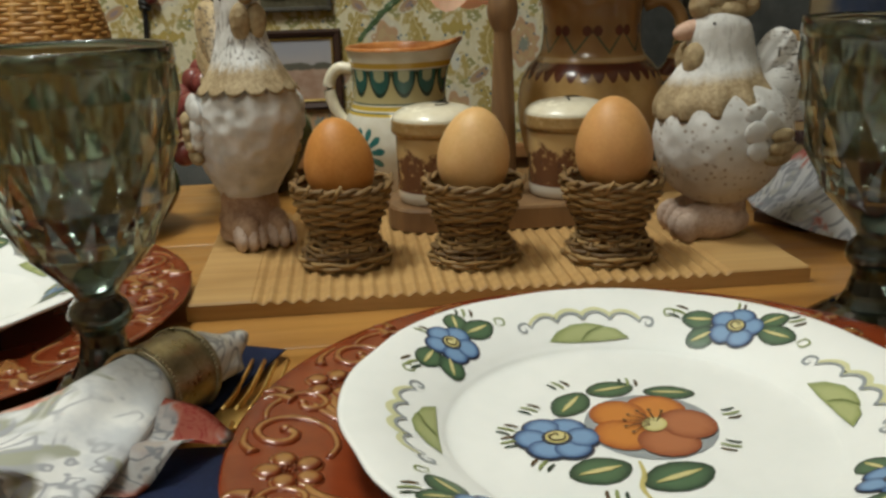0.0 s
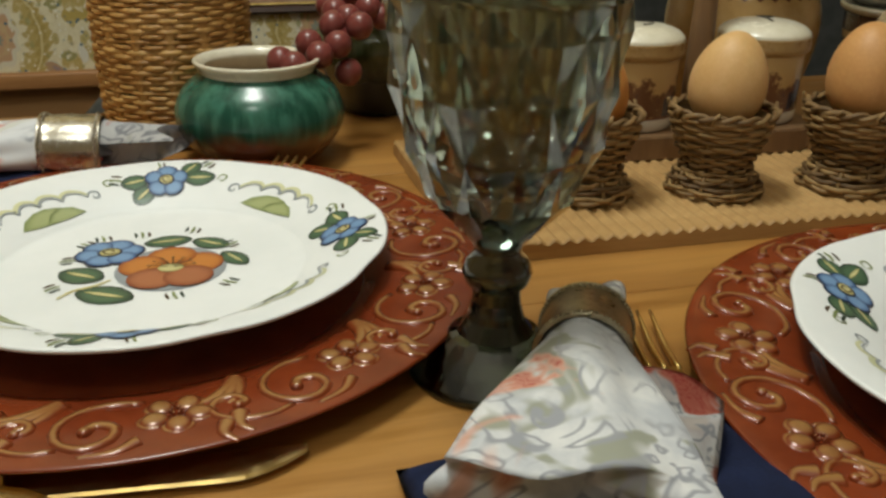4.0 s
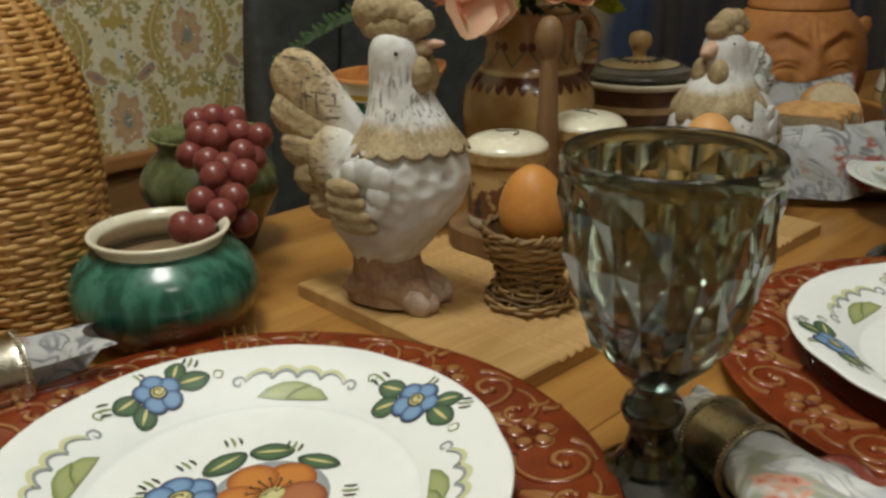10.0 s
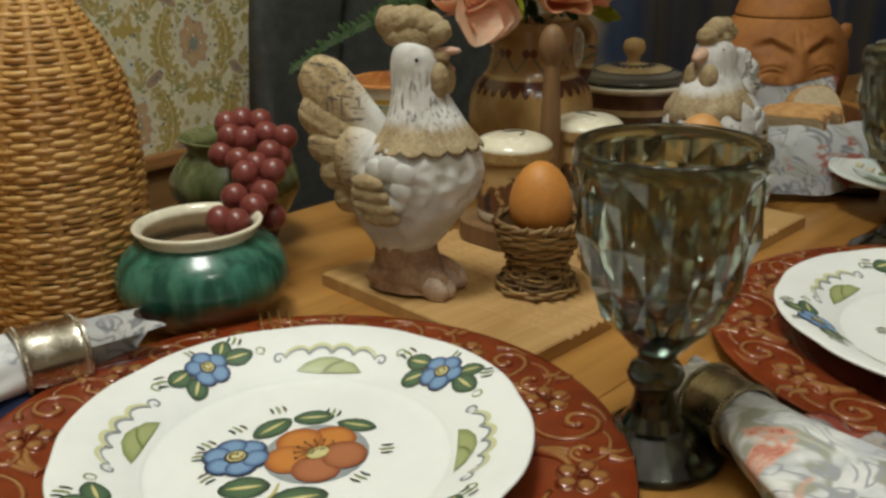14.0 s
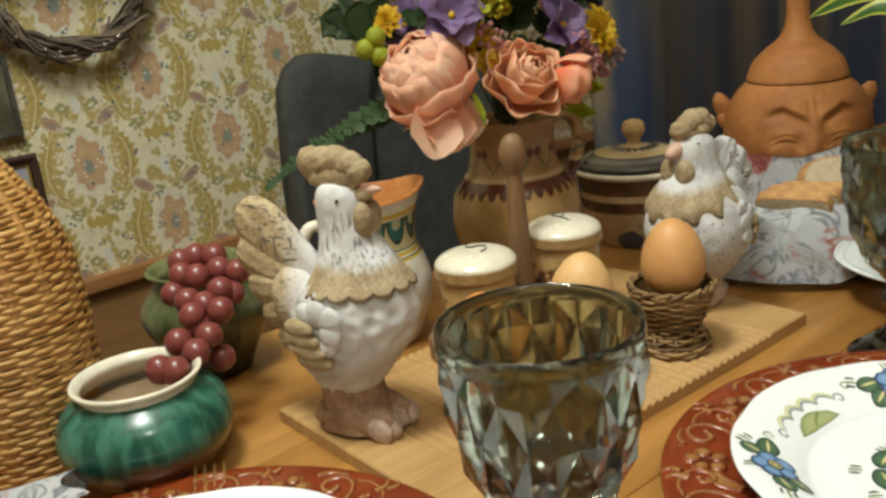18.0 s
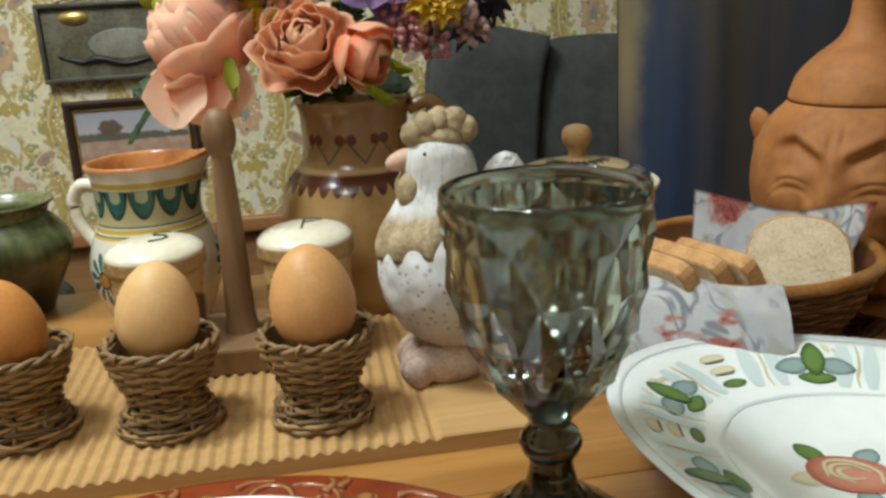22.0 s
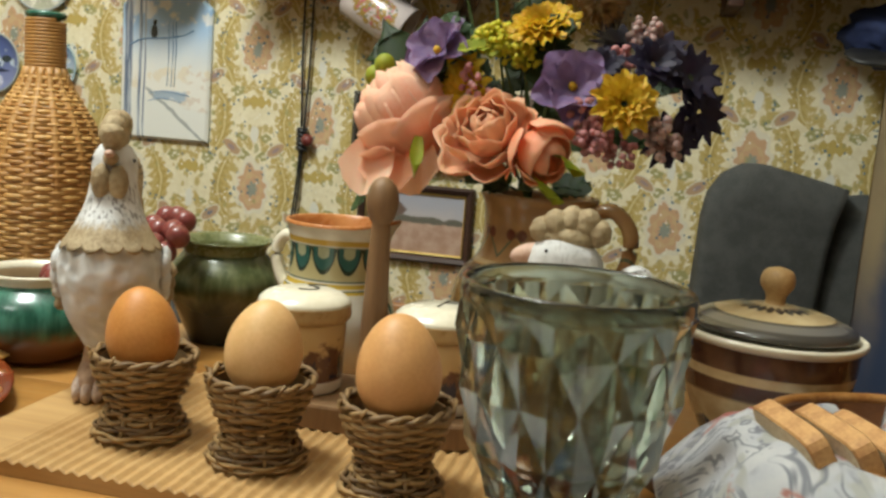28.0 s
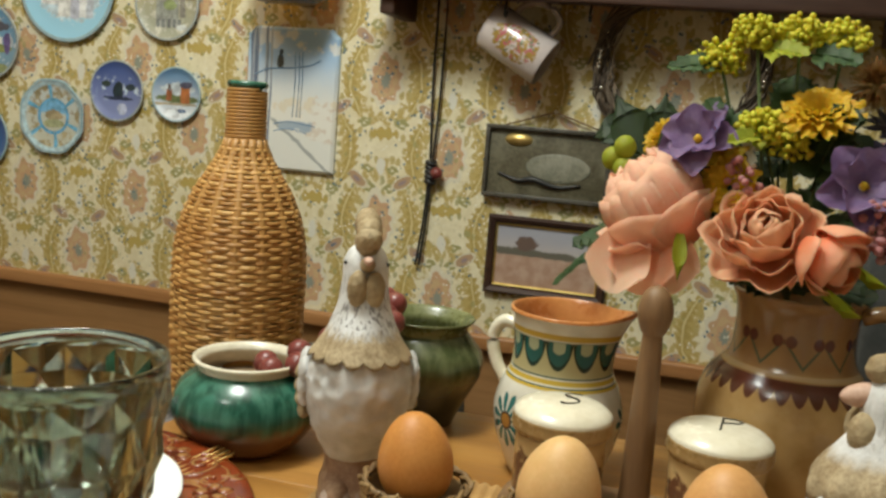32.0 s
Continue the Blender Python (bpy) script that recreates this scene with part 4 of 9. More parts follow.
c_a = charger()
c_a.matrix_basis = pose(0.078, 0.313, 0, 0, 0, 9)
copy_thing(c_a, pose(-0.316, 0.470, 0, 0, 0, -16))
p_a = dinner_plate()
p_a.matrix_basis = pose(0.0722, 0.3205, 0.0042, 0, 0, 50) @ Matrix.Scale(0.972, 4)
copy_thing(p_a, pose(-0.3110, 0.4718, 0.0042, 0, 0, 3.4) @ Matrix.Scale(0.986, 4))


# ---- goblets ----
GOB = [(0.0585, 0.0115), (0.064, 0.0170), (0.070, 0.0230), (0.0775, 0.0288), (0.0875, 0.0342), (0.098, 0.0382), (0.110, 0.0413), (0.124, 0.0436), (0.140, 0.0450), (0.152, 0.0451), (0.162, 0.0444)]


def goblet():
    t = thing("goblet", 0, 0, 0, 0, "smoky grey-green pressed glass goblet with diamond facets, empty", "goblet", "goblets on the table")
    # pressed diamonds: four flat facets rise to a point in each
    N, CUT = 12, 0.0035
    fine = smooth_prof([(r, z) for z, r in GOB], 60)
    rad = lambda z: table_of(z, [(h, r) for r, h in fine])
    zs = (0.0590, 0.0625, 0.0775, 0.0985, 0.1215, 0.1425, 0.1540)
    depth = (0.0, 0.0005, 0.70 * CUT, CUT, CUT, CUT, 0.0010)
    bm = bmesh.new()
    node = {}
    for k, z in enumerate(zs):
        for j in range(2 * N):
            a = math.pi * j / N
            r = rad(z) + (0.0006 if k > 1 else 0.0) - (0.0 if (j + k) % 2 else depth[k])
            node[j, k] = bm.verts.new((r * math.cos(a), r * math.sin(a), z))
    for k in range(len(zs) - 1):
        for j in range(2 * N):
            l = (j + 1) % (2 * N)
            a, b, c, d = node[j, k], node[l, k], node[l, k + 1], node[j, k + 1]
            tri = ((a, b, d), (b, c, d)) if (j + k) % 2 else ((a, b, c), (a, c, d))
            for q in tri:
                f = bm.faces.new(q)
                f.smooth = k < 2
                f.material_index = 1 if k < 2 else 0
    n2 = 4 * 2 * N
    lip = []
    for r, z in ((0.0450, 0.1560), (0.0447, 0.1600), (0.0443, 0.1622), (0.0434, 0.1627), (0.0426, 0.1615), (0.0416, 0.156), (0.0410, 0.148), (0.0400, 0.133), (0.0372, 0.114), (0.0325, 0.099), (0.0250, 0.089), (0.014, 0.0830)):
        lip.append([bm.verts.new((r * math.cos(2 * math.pi * i / n2), r * math.sin(2 * math.pi * i / n2), z)) for i in range(n2)])
    for j in range(2 * N):
        l = (j + 1) % (2 * N)
        bm.faces.new([node[j, len(zs) - 1], node[l, len(zs) - 1]] + [lip[0][(4 * j + 4 - i) % n2] for i in range(5)])
    for p, q in zip(lip, lip[1:]):
        for i in range(n2):
            f = bm.faces.new((p[i], p[(i + 1) % n2], q[(i + 1) % n2], q[i]))
            f.smooth, f.material_index = True, 1 if q[i].co.z < 0.092 else 0
    mid = bm.verts.new((0, 0, 0.0812))
    for i in range(n2):
        f = bm.faces.new((lip[-1][i], lip[-1][(i + 1) % n2], mid))
        f.smooth, f.material_index = True, 1
    low = [tuple(node[j, 0].co) for j in range(2 * N)]
    # worn ridges between the facets
    ridge = [e for e in bm.edges if len(e.link_faces) == 2 and min(v.co.z for v in e.verts) > 0.0770 and not any(f.smooth for f in e.link_faces) and e.calc_face_angle(0) > 0.12]
    bmesh.ops.bevel(bm, geom=ridge, offset=0.0006, segments=2, profile=0.5, affect="EDGES")
    part("bowl", bm, [M_glass, M_stem], t, smooth=False)
    stem = ((0.0102, 0.0565), (0.0095, 0.0535), (0.0125, 0.0500), (0.0146, 0.0450), (0.0130, 0.0400), (0.0098, 0.0370), (0.0101, 0.032), (0.0120, 0.024), (0.0160, 0.0175))
    foot = ((0.0190, 0.0165), (0.0300, 0.0085), (0.0355, 0.0042), (0.0372, 0.0022), (0.0366, 0.0004))
    for nm, rows in (("stem", stem), ("foot", foot)):
        bm = bmesh.new()
        ring = [bm.verts.new(p) for p in low]
        for r, z in rows:
            low = [(r * math.cos(math.pi * i / N), r * math.sin(math.pi * i / N), z) for i in range(2 * N)]
            nr = [bm.verts.new(p) for p in low]
            for i in range(2 * N):
                f = bm.faces.new((ring[(i + 1) % (2 * N)], ring[i], nr[i], nr[(i + 1) % (2 * N)]))
                f.smooth = 0.0365 < z or z < 0.003
            ring = nr
        if nm == "foot":
            bm.faces.new(ring[::-1])
        part(nm, bm, M_stem, t, smooth=False)
    return t


g = goblet()
g.matrix_basis = pose(-0.158, 0.3785, 0, 0, 0, 12)
copy_thing(g, pose(0.2175, 0.4405, 0, 0, 0, 47))


# ---- hen figurines: one carved mesh each ----
def hen_mats(s, specks, tail_x, collar_z):
    """Whitewashed carving: tan on the collar's edge and the tail's end, dark scratches, brown specks."""
    k = Mat("whitewashed_carving", 0.7)
    x, y, z = k.xyz()
    n = k.noise(55) * 0.5 + k.noise(14) * 0.5
    c = k.mix(n.ramp(0.35, 0.65), (0.53, 0.52, 0.505), (0.74, 0.735, 0.73))
    c = k.mix(k.noise(28).ramp(0.56, 0.68) * z.ramp(0.04 * s, 0.075 * s, 0.7, 0.15), c, (0.46, 0.38, 0.28))
    if specks:
        c = k.mix(k.cells(190.0).ramp(0.17, 0.32, 0.75, 0.0) * k.noise(60).ramp(0.38, 0.5) * z.ramp(0.085 * s, 0.10 * s, 1.0, 0.0), c, (0.24, 0.17, 0.12))
        c = k.mix(z.ramp(0.03 * s, 0.065 * s, 0.55, 0.0), c, (0.42, 0.32, 0.22))
    c = k.mix(k.cells(70.0).ramp(0.10, 0.2, 1.0, 0.0) * k.noise(24).ramp(0.52, 0.6) * 0.5, c, (0.34, 0.27, 0.2))
    tan = k.mix((k.noise(60) * 0.5 + k.noise(300) * 0.5).ramp(0.36, 0.64), (0.34, 0.24, 0.12), (0.56, 0.44, 0.26))
    tail = (x + (k.noise(60) - 0.5) * 0.02).ramp((tail_x - 0.030) * s, tail_x * s, 1.0, 0.0)
    c = k.mix(tail, c, tan)
    streak = k.noise(1.0, 3.0, k.scaled(300, 300, 20))
    c = k.mix(streak.ramp(0.60, 0.66) * z.ramp((collar_z - 0.002) * s, (collar_z + 0.01) * s) * z.ramp(0.158 * s, 0.164 * s, 1.0, 0.0), c, (0.13, 0.11, 0.09))
    slant = k.noise(1.0, 4.0, k.scaled(60, 420, 520, (0, -0.6, 0)))
    c = k.mix(slant.ramp(0.56, 0.63) * x.ramp(-0.026 * s, -0.030 * s) * z.ramp(0.07 * s, 0.08 * s), c, (0.12, 0.10, 0.08))
    k.colour(c)
    k.bump(k.noise(140) * 0.6 + k.noise(1.0, 4.0, k.scaled(420, 420, 60)) * 0.4, 0.4, 0.0014)

    col = Mat("washed_collar", 0.75)
    x, y, z = col.xyz()
    zz = z + (col.noise(1.0, 4.0, col.scaled(260, 260, 40)) - 0.5) * (0.006 if specks else 0.014)
    zz = zz + x * (0.14 if specks else 0.0)
    white = col.mix(col.noise(50).ramp(0.35, 0.65), (0.55, 0.54, 0.52), (0.74, 0.735, 0.73))
    tan = col.mix((col.noise(60) * 0.5 + col.noise(420) * 0.5).ramp(0.36, 0.64), (0.28, 0.20, 0.105), (0.49, 0.385, 0.235))
    c = col.mix(zz.ramp((collar_z - 0.001) * s, (collar_z + 0.008) * s), tan, white)
    streak = col.noise(1.0, 3.0, col.scaled(430, 430, 9))
    c = col.mix(streak.ramp(0.52, 0.62) * (0.25 if specks else 0.8) * z.ramp(collar_z * s, (collar_z + 0.01) * s) * z.ramp(0.152 * s, 0.164 * s, 1.0, 0.0), c, (0.12, 0.10, 0.09))
    col.colour(c)
    col.bump(streak * 0.6 + col.cells(330.0) * 0.4, 0.35, 0.0013)
    tanm = Mat("tan_washed_carving", 0.75)
    g = tanm.noise(60) * 0.6 + tanm.noise(260) * 0.4
    tanm.colour(tanm.mix(g.ramp(0.35, 0.65), (0.27, 0.19, 0.095), (0.46, 0.36, 0.21)))
    tanm.bump(tanm.cells(260.0), 0.5, 0.0014)
    foot = plain("brown_washed_carving", (0.27, 0.150, 0.088), (0.45, 0.295, 0.19), 60, 0.8, bump=0.5, dist=0.0012)
    toe = plain("pale_toe_carving", (0.40, 0.28, 0.21), (0.60, 0.47, 0.39), 90, 0.8, bump=0.5)
    dot = plain("black_eye_paint", (0.01, 0.01, 0.01), (0.02, 0.02, 0.02), 90, 0.3)
    beak = plain("pink_beak_paint", (0.50, 0.29, 0.20), (0.62, 0.42, 0.32), 90, 0.6)
    return [k.m, tanm.m, foot, toe, dot, beak, col.m]


def curve_of(x, pts):
    """Smooth interpolation in (key, value) pairs."""
    n = len(pts)
    for i in range(n - 1):
        (a, va), (b, vb) = pts[i], pts[i + 1]
        if x <= b or i == n - 2:
            h = b - a
            t = min(1.0, max(0.0, (x - a) / h))
            m0 = (vb - pts[i - 1][1]) / (b - pts[i - 1][0]) if i else (vb - va) / h
            m1 = (pts[i + 2][1] - va) / (pts[i + 2][0] - a) if i + 2 < n else (vb - va) / h
            return (2 * t ** 3 - 3 * t * t + 1) * va + (t ** 3 - 2 * t * t + t) * h * m0 + (3 * t * t - 2 * t ** 3) * vb + (t ** 3 - t * t) * h * m1


def loft(bm, rows, seg, m=0, dent=0.0, size=60.0, edge=None, close=True, seed=0.0):
    """Ellipses (z, centre x, half length, half width) joined upwards; dent hammers hollows into the skin."""
    zs = [r[0] for r in rows]
    cuts = max(12, int((zs[-1] - zs[0]) / 0.0017))
    grid = []
    for j in range(cuts + 1):
        z = zs[0] + (zs[-1] - zs[0]) * j / cuts
        cx, a, b = (curve_of(z, [(r[0], r[i]) for r in rows]) for i in (1, 2, 3))
        row = []
        for i in range(seg):
            th = 2 * math.pi * i / seg
            d = Vector((math.cos(th), math.sin(th), 0))
            p = Vector((cx + a * d.x, b * d.y, z))
            if dent:
                near = noise.voronoi((p + Vector((seed, 0, 0))) * size)[0]
                p += d * dent * (min(1.0, near[0] * 1.5) - 0.55)
            if edge:
                p += edge(th, j / cuts, d)
            row.append(bm.verts.new(p))
        grid.append(row)
    for p, q in zip(grid, grid[1:]):
        for i in range(seg):
            f = bm.faces.new((p[i], p[(i + 1) % seg], q[(i + 1) % seg], q[i]))
            f.material_index = m
    if close:
        f = bm.faces.new(grid[-1])
        f.material_index = m
    return grid


def feather(bm, base, tip, half, thick, m=0, n=22, seed=0):
    """A rounded, grooved tail feather, broadest near its tip, in the xz plane."""
    base, tip = Vector(base), Vector(tip)
    d = tip - base
    ln = d.length
    d.normalize()
    side = d.cross(Vector((0, 1, 0)))
    rows = []
    for j in range(n + 1):
        v = j / n
        w = half * (0.72 + 0.28 * v) * min(1.0, (1 - ((v - 0.62) / 0.38) ** 2) ** 0.5 if v > 0.62 else 1.0)
        row = []
        for i in range(28):
            ph = 2 * math.pi * i / 28
            u = math.cos(ph)
            groove = 1 - 0.24 * max(0.0, math.sin(u * 11 + seed)) * (0.4 + 0.6 * v)
            bend = side * (-0.10 * ln * math.sin(v * 2.2) * 0.35)
            row.append(bm.verts.new(base + d * (ln * v) + bend + side * (w * u) + Vector((0, thick * math.sin(ph) * groove * (w / half) ** 0.6, 0))))
        rows.append(row)
    for p, q in zip(rows, rows[1:]):
        for i in range(28):
            f = bm.faces.new((p[i], p[(i + 1) % 28], q[(i + 1) % 28], q[i]))
            f.material_index = m


def on_body(bm, rows, x, z, size, m, seed, out=0.0):
    """A flattened lump on both flanks of a loft."""
    cx, a, b = (table_of(z, [(r[0], r[i]) for r in rows]) for i in (1, 2, 3))
    q = max(-0.97, min(0.97, (x - cx) / a))
    th = math.acos(q)
    for sy in (-1, 1):
        y = sy * b * math.sin(th)
        nrm = Vector((math.cos(th) / a, sy * math.sin(th) / b, 0)).normalized()
        ball(bm, Vector((x, y, z)) + nrm * out, (size[0], size[1], size[2]), m, 18, 12, Matrix.Rotation(math.atan2(nrm.y, nrm.x) - math.pi / 2, 3, "Z"), 0.07, seed)


def hen(name, s, slim, label, at, rooster):
    """Faces +x and stands at z 0."""
    mats = hen_mats(s, not rooster, -0.016 if rooster else -0.044, 0.122 if rooster else 0.103)
    bm = bmesh.new()
    if rooster:
        body = [(0.029, -0.004, 0.017, 0.0165), (0.040, -0.003, 0.0265, 0.0220), (0.055, -0.001, 0.0375, 0.0298), (0.072, 0.0035, 0.0460, 0.0338), (0.088, 0.0075, 0.0485, 0.0358), (0.100, 0.0100, 0.0450, 0.0342), (0.110, 0.0130, 0.0382, 0.0302), (0.119, 0.0145, 0.0240, 0.0200)]
        neck = [(0.1125, 0.0148, 0.0402, 0.0332), (0.1185, 0.0152, 0.0345, 0.0284), (0.127, 0.0148, 0.0285, 0.0232), (0.136, 0.0130, 0.0238, 0.0192), (0.145, 0.0113, 0.0206, 0.0168), (0.156, 0.0097, 0.0184, 0.0154), (0.166, 0.009, 0.0176, 0.0150), (0.173, 0.0087, 0.0150, 0.0130), (0.178, 0.0087, 0.0095, 0.0088), (0.180, 0.0087, 0.003, 0.003)]
        lobes, deep = 15, 0.0042
    else:
        body = [(0.025, 0.0, 0.021, 0.022), (0.034, 0.0, 0.033, 0.032), (0.048, -0.001, 0.0425, 0.0395), (0.062, -0.002, 0.0470, 0.0440), (0.074, -0.002, 0.0465, 0.0435), (0.085, -0.003, 0.0425, 0.0400), (0.095, -0.003, 0.0340, 0.0330), (0.104, 0.0, 0.0225, 0.0215)]
        neck = [(0.087, 0.0050, 0.0375, 0.0355), (0.092, 0.0055, 0.0390, 0.0355), (0.099, 0.006, 0.0345, 0.0310), (0.106, 0.0050, 0.0295, 0.0255), (0.113, 0.0035, 0.0255, 0.0215), (0.121, 0.0030, 0.0228, 0.0190), (0.130, 0.0035, 0.0218, 0.0176), (0.138, 0.0045, 0.0182, 0.0152), (0.144, 0.007, 0.009, 0.0085), (0.146, 0.007, 0.003, 0.003)]
        lobes, deep = 11, 0.0044
    loft(bm, body, 120, 0, 0.0034 if rooster else 0.0016, 95.0 if rooster else 80.0, seed=3.0)

    def ruff(th, v, d):
        sc = abs(math.sin(th * lobes / 2)) ** 0.6
        k = max(0.0, 1 - v * 5) ** 2
        low = -0.0020 * math.cos(th) + 0.0020 if rooster else 0.006 * math.cos(th)
        wave = 0.0 if rooster else 0.0025 * math.sin(th * lobes) * max(0.0, 1 - v * 3)
        return Vector((0, 0, -deep * sc * k - low * max(0.0, 1 - v * 2.2))) + d * (0.0022 * sc * k + wave)

    grid = loft(bm, neck, 120, 6, 0.0008, 90.0, ruff)
    under = [bm.verts.new((v.co.x * 0.86 + 0.001, v.co.y * 0.86, v.co.z + 0.0035)) for v in grid[0]]
    for i in range(120):
        f = bm.faces.new((under[i], under[(i + 1) % 120], grid[0][(i + 1) % 120], grid[0][i]))
        f.material_index = 1
    # feet
    if rooster:
        loft(bm, [(0.004, 0.0, 0.0325, 0.0235), (0.014, -0.001, 0.0290, 0.0215), (0.024, -0.002, 0.0250, 0.0205), (0.036, -0.003, 0.0225, 0.0195)], 40, 2, 0.0016, 70.0)
        for sy in (-1, 1):
            ball(bm, (0.003, sy * 0.0105, 0.0125), (0.034, 0.0125, 0.0140), 2, 24, 14, bumpy=0.10, seed=sy)
            for i, (k, x) in enumerate(((-1, 0.0265), (0, 0.0300), (1, 0.0270))):
                ball(bm, (x, sy * 0.0115 + k * 0.0066, 0.0085), (0.0115, 0.0046, 0.0088), 3, 14, 10, Matrix.Rotation(0.3, 3, "Y"), 0.12, k + sy)
    else:
        loft(bm, [(0.010, 0.0, 0.022, 0.023), (0.020, 0.0, 0.020, 0.022), (0.032, 0.0, 0.020, 0.021)], 40, 3, 0.0014, 80.0)
        for sy in (-1, 1):
            ball(bm, (0.006, sy * 0.0125, 0.0120), (0.026, 0.0125, 0.0130), 3, 22, 14, bumpy=0.08, seed=sy)
            for k in (-1, 0, 1):
                ball(bm, (0.0275 - 0.002 * abs(k), sy * 0.0128 + k * 0.0078, 0.0095), (0.0100, 0.0044, 0.0100), 3, 14, 10, Matrix.Rotation(0.25, 3, "Y"), 0.1, k + sy)
    # tail
    if rooster:
        for i, (b0, tip, half, th) in enumerate((((-0.020, 0, 0.104), (-0.0820, 0, 0.1580), 0.0240, 0.0105), ((-0.022, 0, 0.102), (-0.0860, 0, 0.1290), 0.0210, 0.0112), ((-0.022, 0, 0.095), (-0.0800, 0, 0.1030), 0.0185, 0.0118), ((-0.020, 0, 0.086), (-0.0700, 0, 0.0800), 0.0170, 0.0126), ((-0.018, 0, 0.076), (-0.0580, 0, 0.0600), 0.0150, 0.0126))):
            feather(bm, b0, tip, half, th, 0, seed=i)
        ball(bm, (-0.034, 0, 0.094), (0.024, 0.021, 0.028), 0, 28, 18, bumpy=0.06)
        for i, (x, z, a, h) in enumerate(((-0.0050, 0.0640, 0.0165, 0.0064), (-0.0095, 0.0720, 0.0185, 0.0066), (-0.0115, 0.0800, 0.0180, 0.0064), (-0.0120, 0.0880, 0.0150, 0.0058))):
            on_body(bm, body, x, z, (a, 0.0052, h), 1, i, 0.0034 + 0.0003 * i)
        for i, (x, z, r) in enumerate(((0.0080, 0.0760, 0.0074), (0.0120, 0.0850, 0.0086), (0.0130, 0.0950, 0.0094), (0.0030, 0.0985, 0.0098), (-0.0080, 0.0965, 0.0088))):
            on_body(bm, body, x, z, (r, 0.0044, r * 0.95), 0, i + 9, 0.0020)
    else:
        for i, (b0, tip, half, th) in enumerate((((-0.018, 0, 0.092), (-0.0460, 0, 0.1300), 0.0135, 0.0120), ((-0.022, 0, 0.090), (-0.0610, 0, 0.1180), 0.0135, 0.0135), ((-0.024, 0, 0.086), (-0.0680, 0, 0.1010), 0.0130, 0.0145), ((-0.024, 0, 0.080), (-0.0650, 0, 0.0830), 0.0120, 0.0140))):
            feather(bm, b0, tip, half, th, 0, seed=i)
        ball(bm, (-0.034, 0, 0.092), (0.022, 0.0175, 0.021), 0, 24, 16, bumpy=0.08)
        for i, (x, z, a, h) in enumerate(((-0.026, 0.0560, 0.0140, 0.0050), (-0.028, 0.0630, 0.0140, 0.0050), (-0.028, 0.0700, 0.0120, 0.0048))):
            on_body(bm, body, x, z, (a, 0.0036, h), 1, i, 0.0016)
        for i, (x, z, r) in enumerate(((-0.010, 0.062, 0.0090), (-0.008, 0.073, 0.0095), (-0.018, 0.078, 0.0095), (-0.008, 0.084, 0.0085))):
            on_body(bm, body, x, z, (r * 0.9, 0.0026, r * 0.8), 0, i + 4, 0.0008)
    # beak, wattles, eyes, comb
    if rooster:
        ball(bm, (0.0320, 0, 0.1725), (0.0110, 0.0034, 0.0029), 5, 14, 10, Matrix.Rotation(-0.06, 3, "Y"))
        ball(bm, (0.0270, 0, 0.1690), (0.0078, 0.0052, 0.0048), 1, 14, 10)
        for sy in (-1, 1):
            ball(bm, (0.0290, sy * 0.0056, 0.1535), (0.0068, 0.0070, 0.0118), 1, 18, 12, bumpy=0.06, seed=sy)
            ball(bm, (0.0157, sy * 0.0137, 0.1678), 0.0014, 4, 10, 8)
        for i, (x, z, rx, rz) in enumerate(((-0.0140, 0.1900, 0.0095, 0.0110), (-0.0040, 0.1905, 0.0112, 0.0105), (0.0060, 0.1915, 0.0112, 0.0098), (0.0150, 0.1885, 0.0105, 0.0095), (0.0215, 0.1850, 0.0085, 0.0085), (0.0040, 0.1815, 0.0215, 0.0105))):
            ball(bm, (x + 0.0045, 0, z), (rx * 1.1, 0.0088, rz), 1, 20, 14, bumpy=0.10, seed=i + 4)
    else:
        ball(bm, (0.0240, 0, 0.1325), (0.0128, 0.0066, 0.0062), 5, 18, 12, Matrix.Rotation(0.22, 3, "Y"))
        for sy in (-1, 1):
            ball(bm, (0.0225, sy * 0.0076, 0.1145), (0.0088, 0.0088, 0.0112), 1, 20, 14, bumpy=0.06, seed=sy)
            ball(bm, (0.0130, sy * 0.0136, 0.1365), 0.0014, 4, 10, 8)
        for i, (x, y, z, r) in enumerate(((0.0185, 0, 0.1465, 0.0076), (0.0110, 0.001, 0.1505, 0.0080), (0.0020, -0.001, 0.1525, 0.0084), (-0.0070, 0, 0.1520, 0.0084), (-0.0140, 0, 0.1475, 0.0076))):
            ball(bm, (x, y, z), (r, 0.0098, r), 1, 20, 14, bumpy=0.12, seed=i + 4)
        ball(bm, (0.003, 0, 0.1440), (0.0190, 0.0110, 0.0075), 1, 20, 12, bumpy=0.1)
    bmesh.ops.scale(bm, vec=(s * slim, s * slim, s), verts=bm.verts[:])
    return tagged(part(name, bm, mats, None, at=at), label, "figurine", "hen figurines")


hen("rooster_figurine", 0.985, 0.97, "carved whitewashed rooster figurine with tan comb and tail on the board", pose(-0.1390, 0.6160, BT - 0.0005, 0, 0, -60), True)
hen("hen_figurine", 1.04, 0.93, "smaller carved whitewashed hen figurine with a speckled body on the board", pose(0.1835, 0.6030, BT - 0.0005, 0, 0, 184), False)


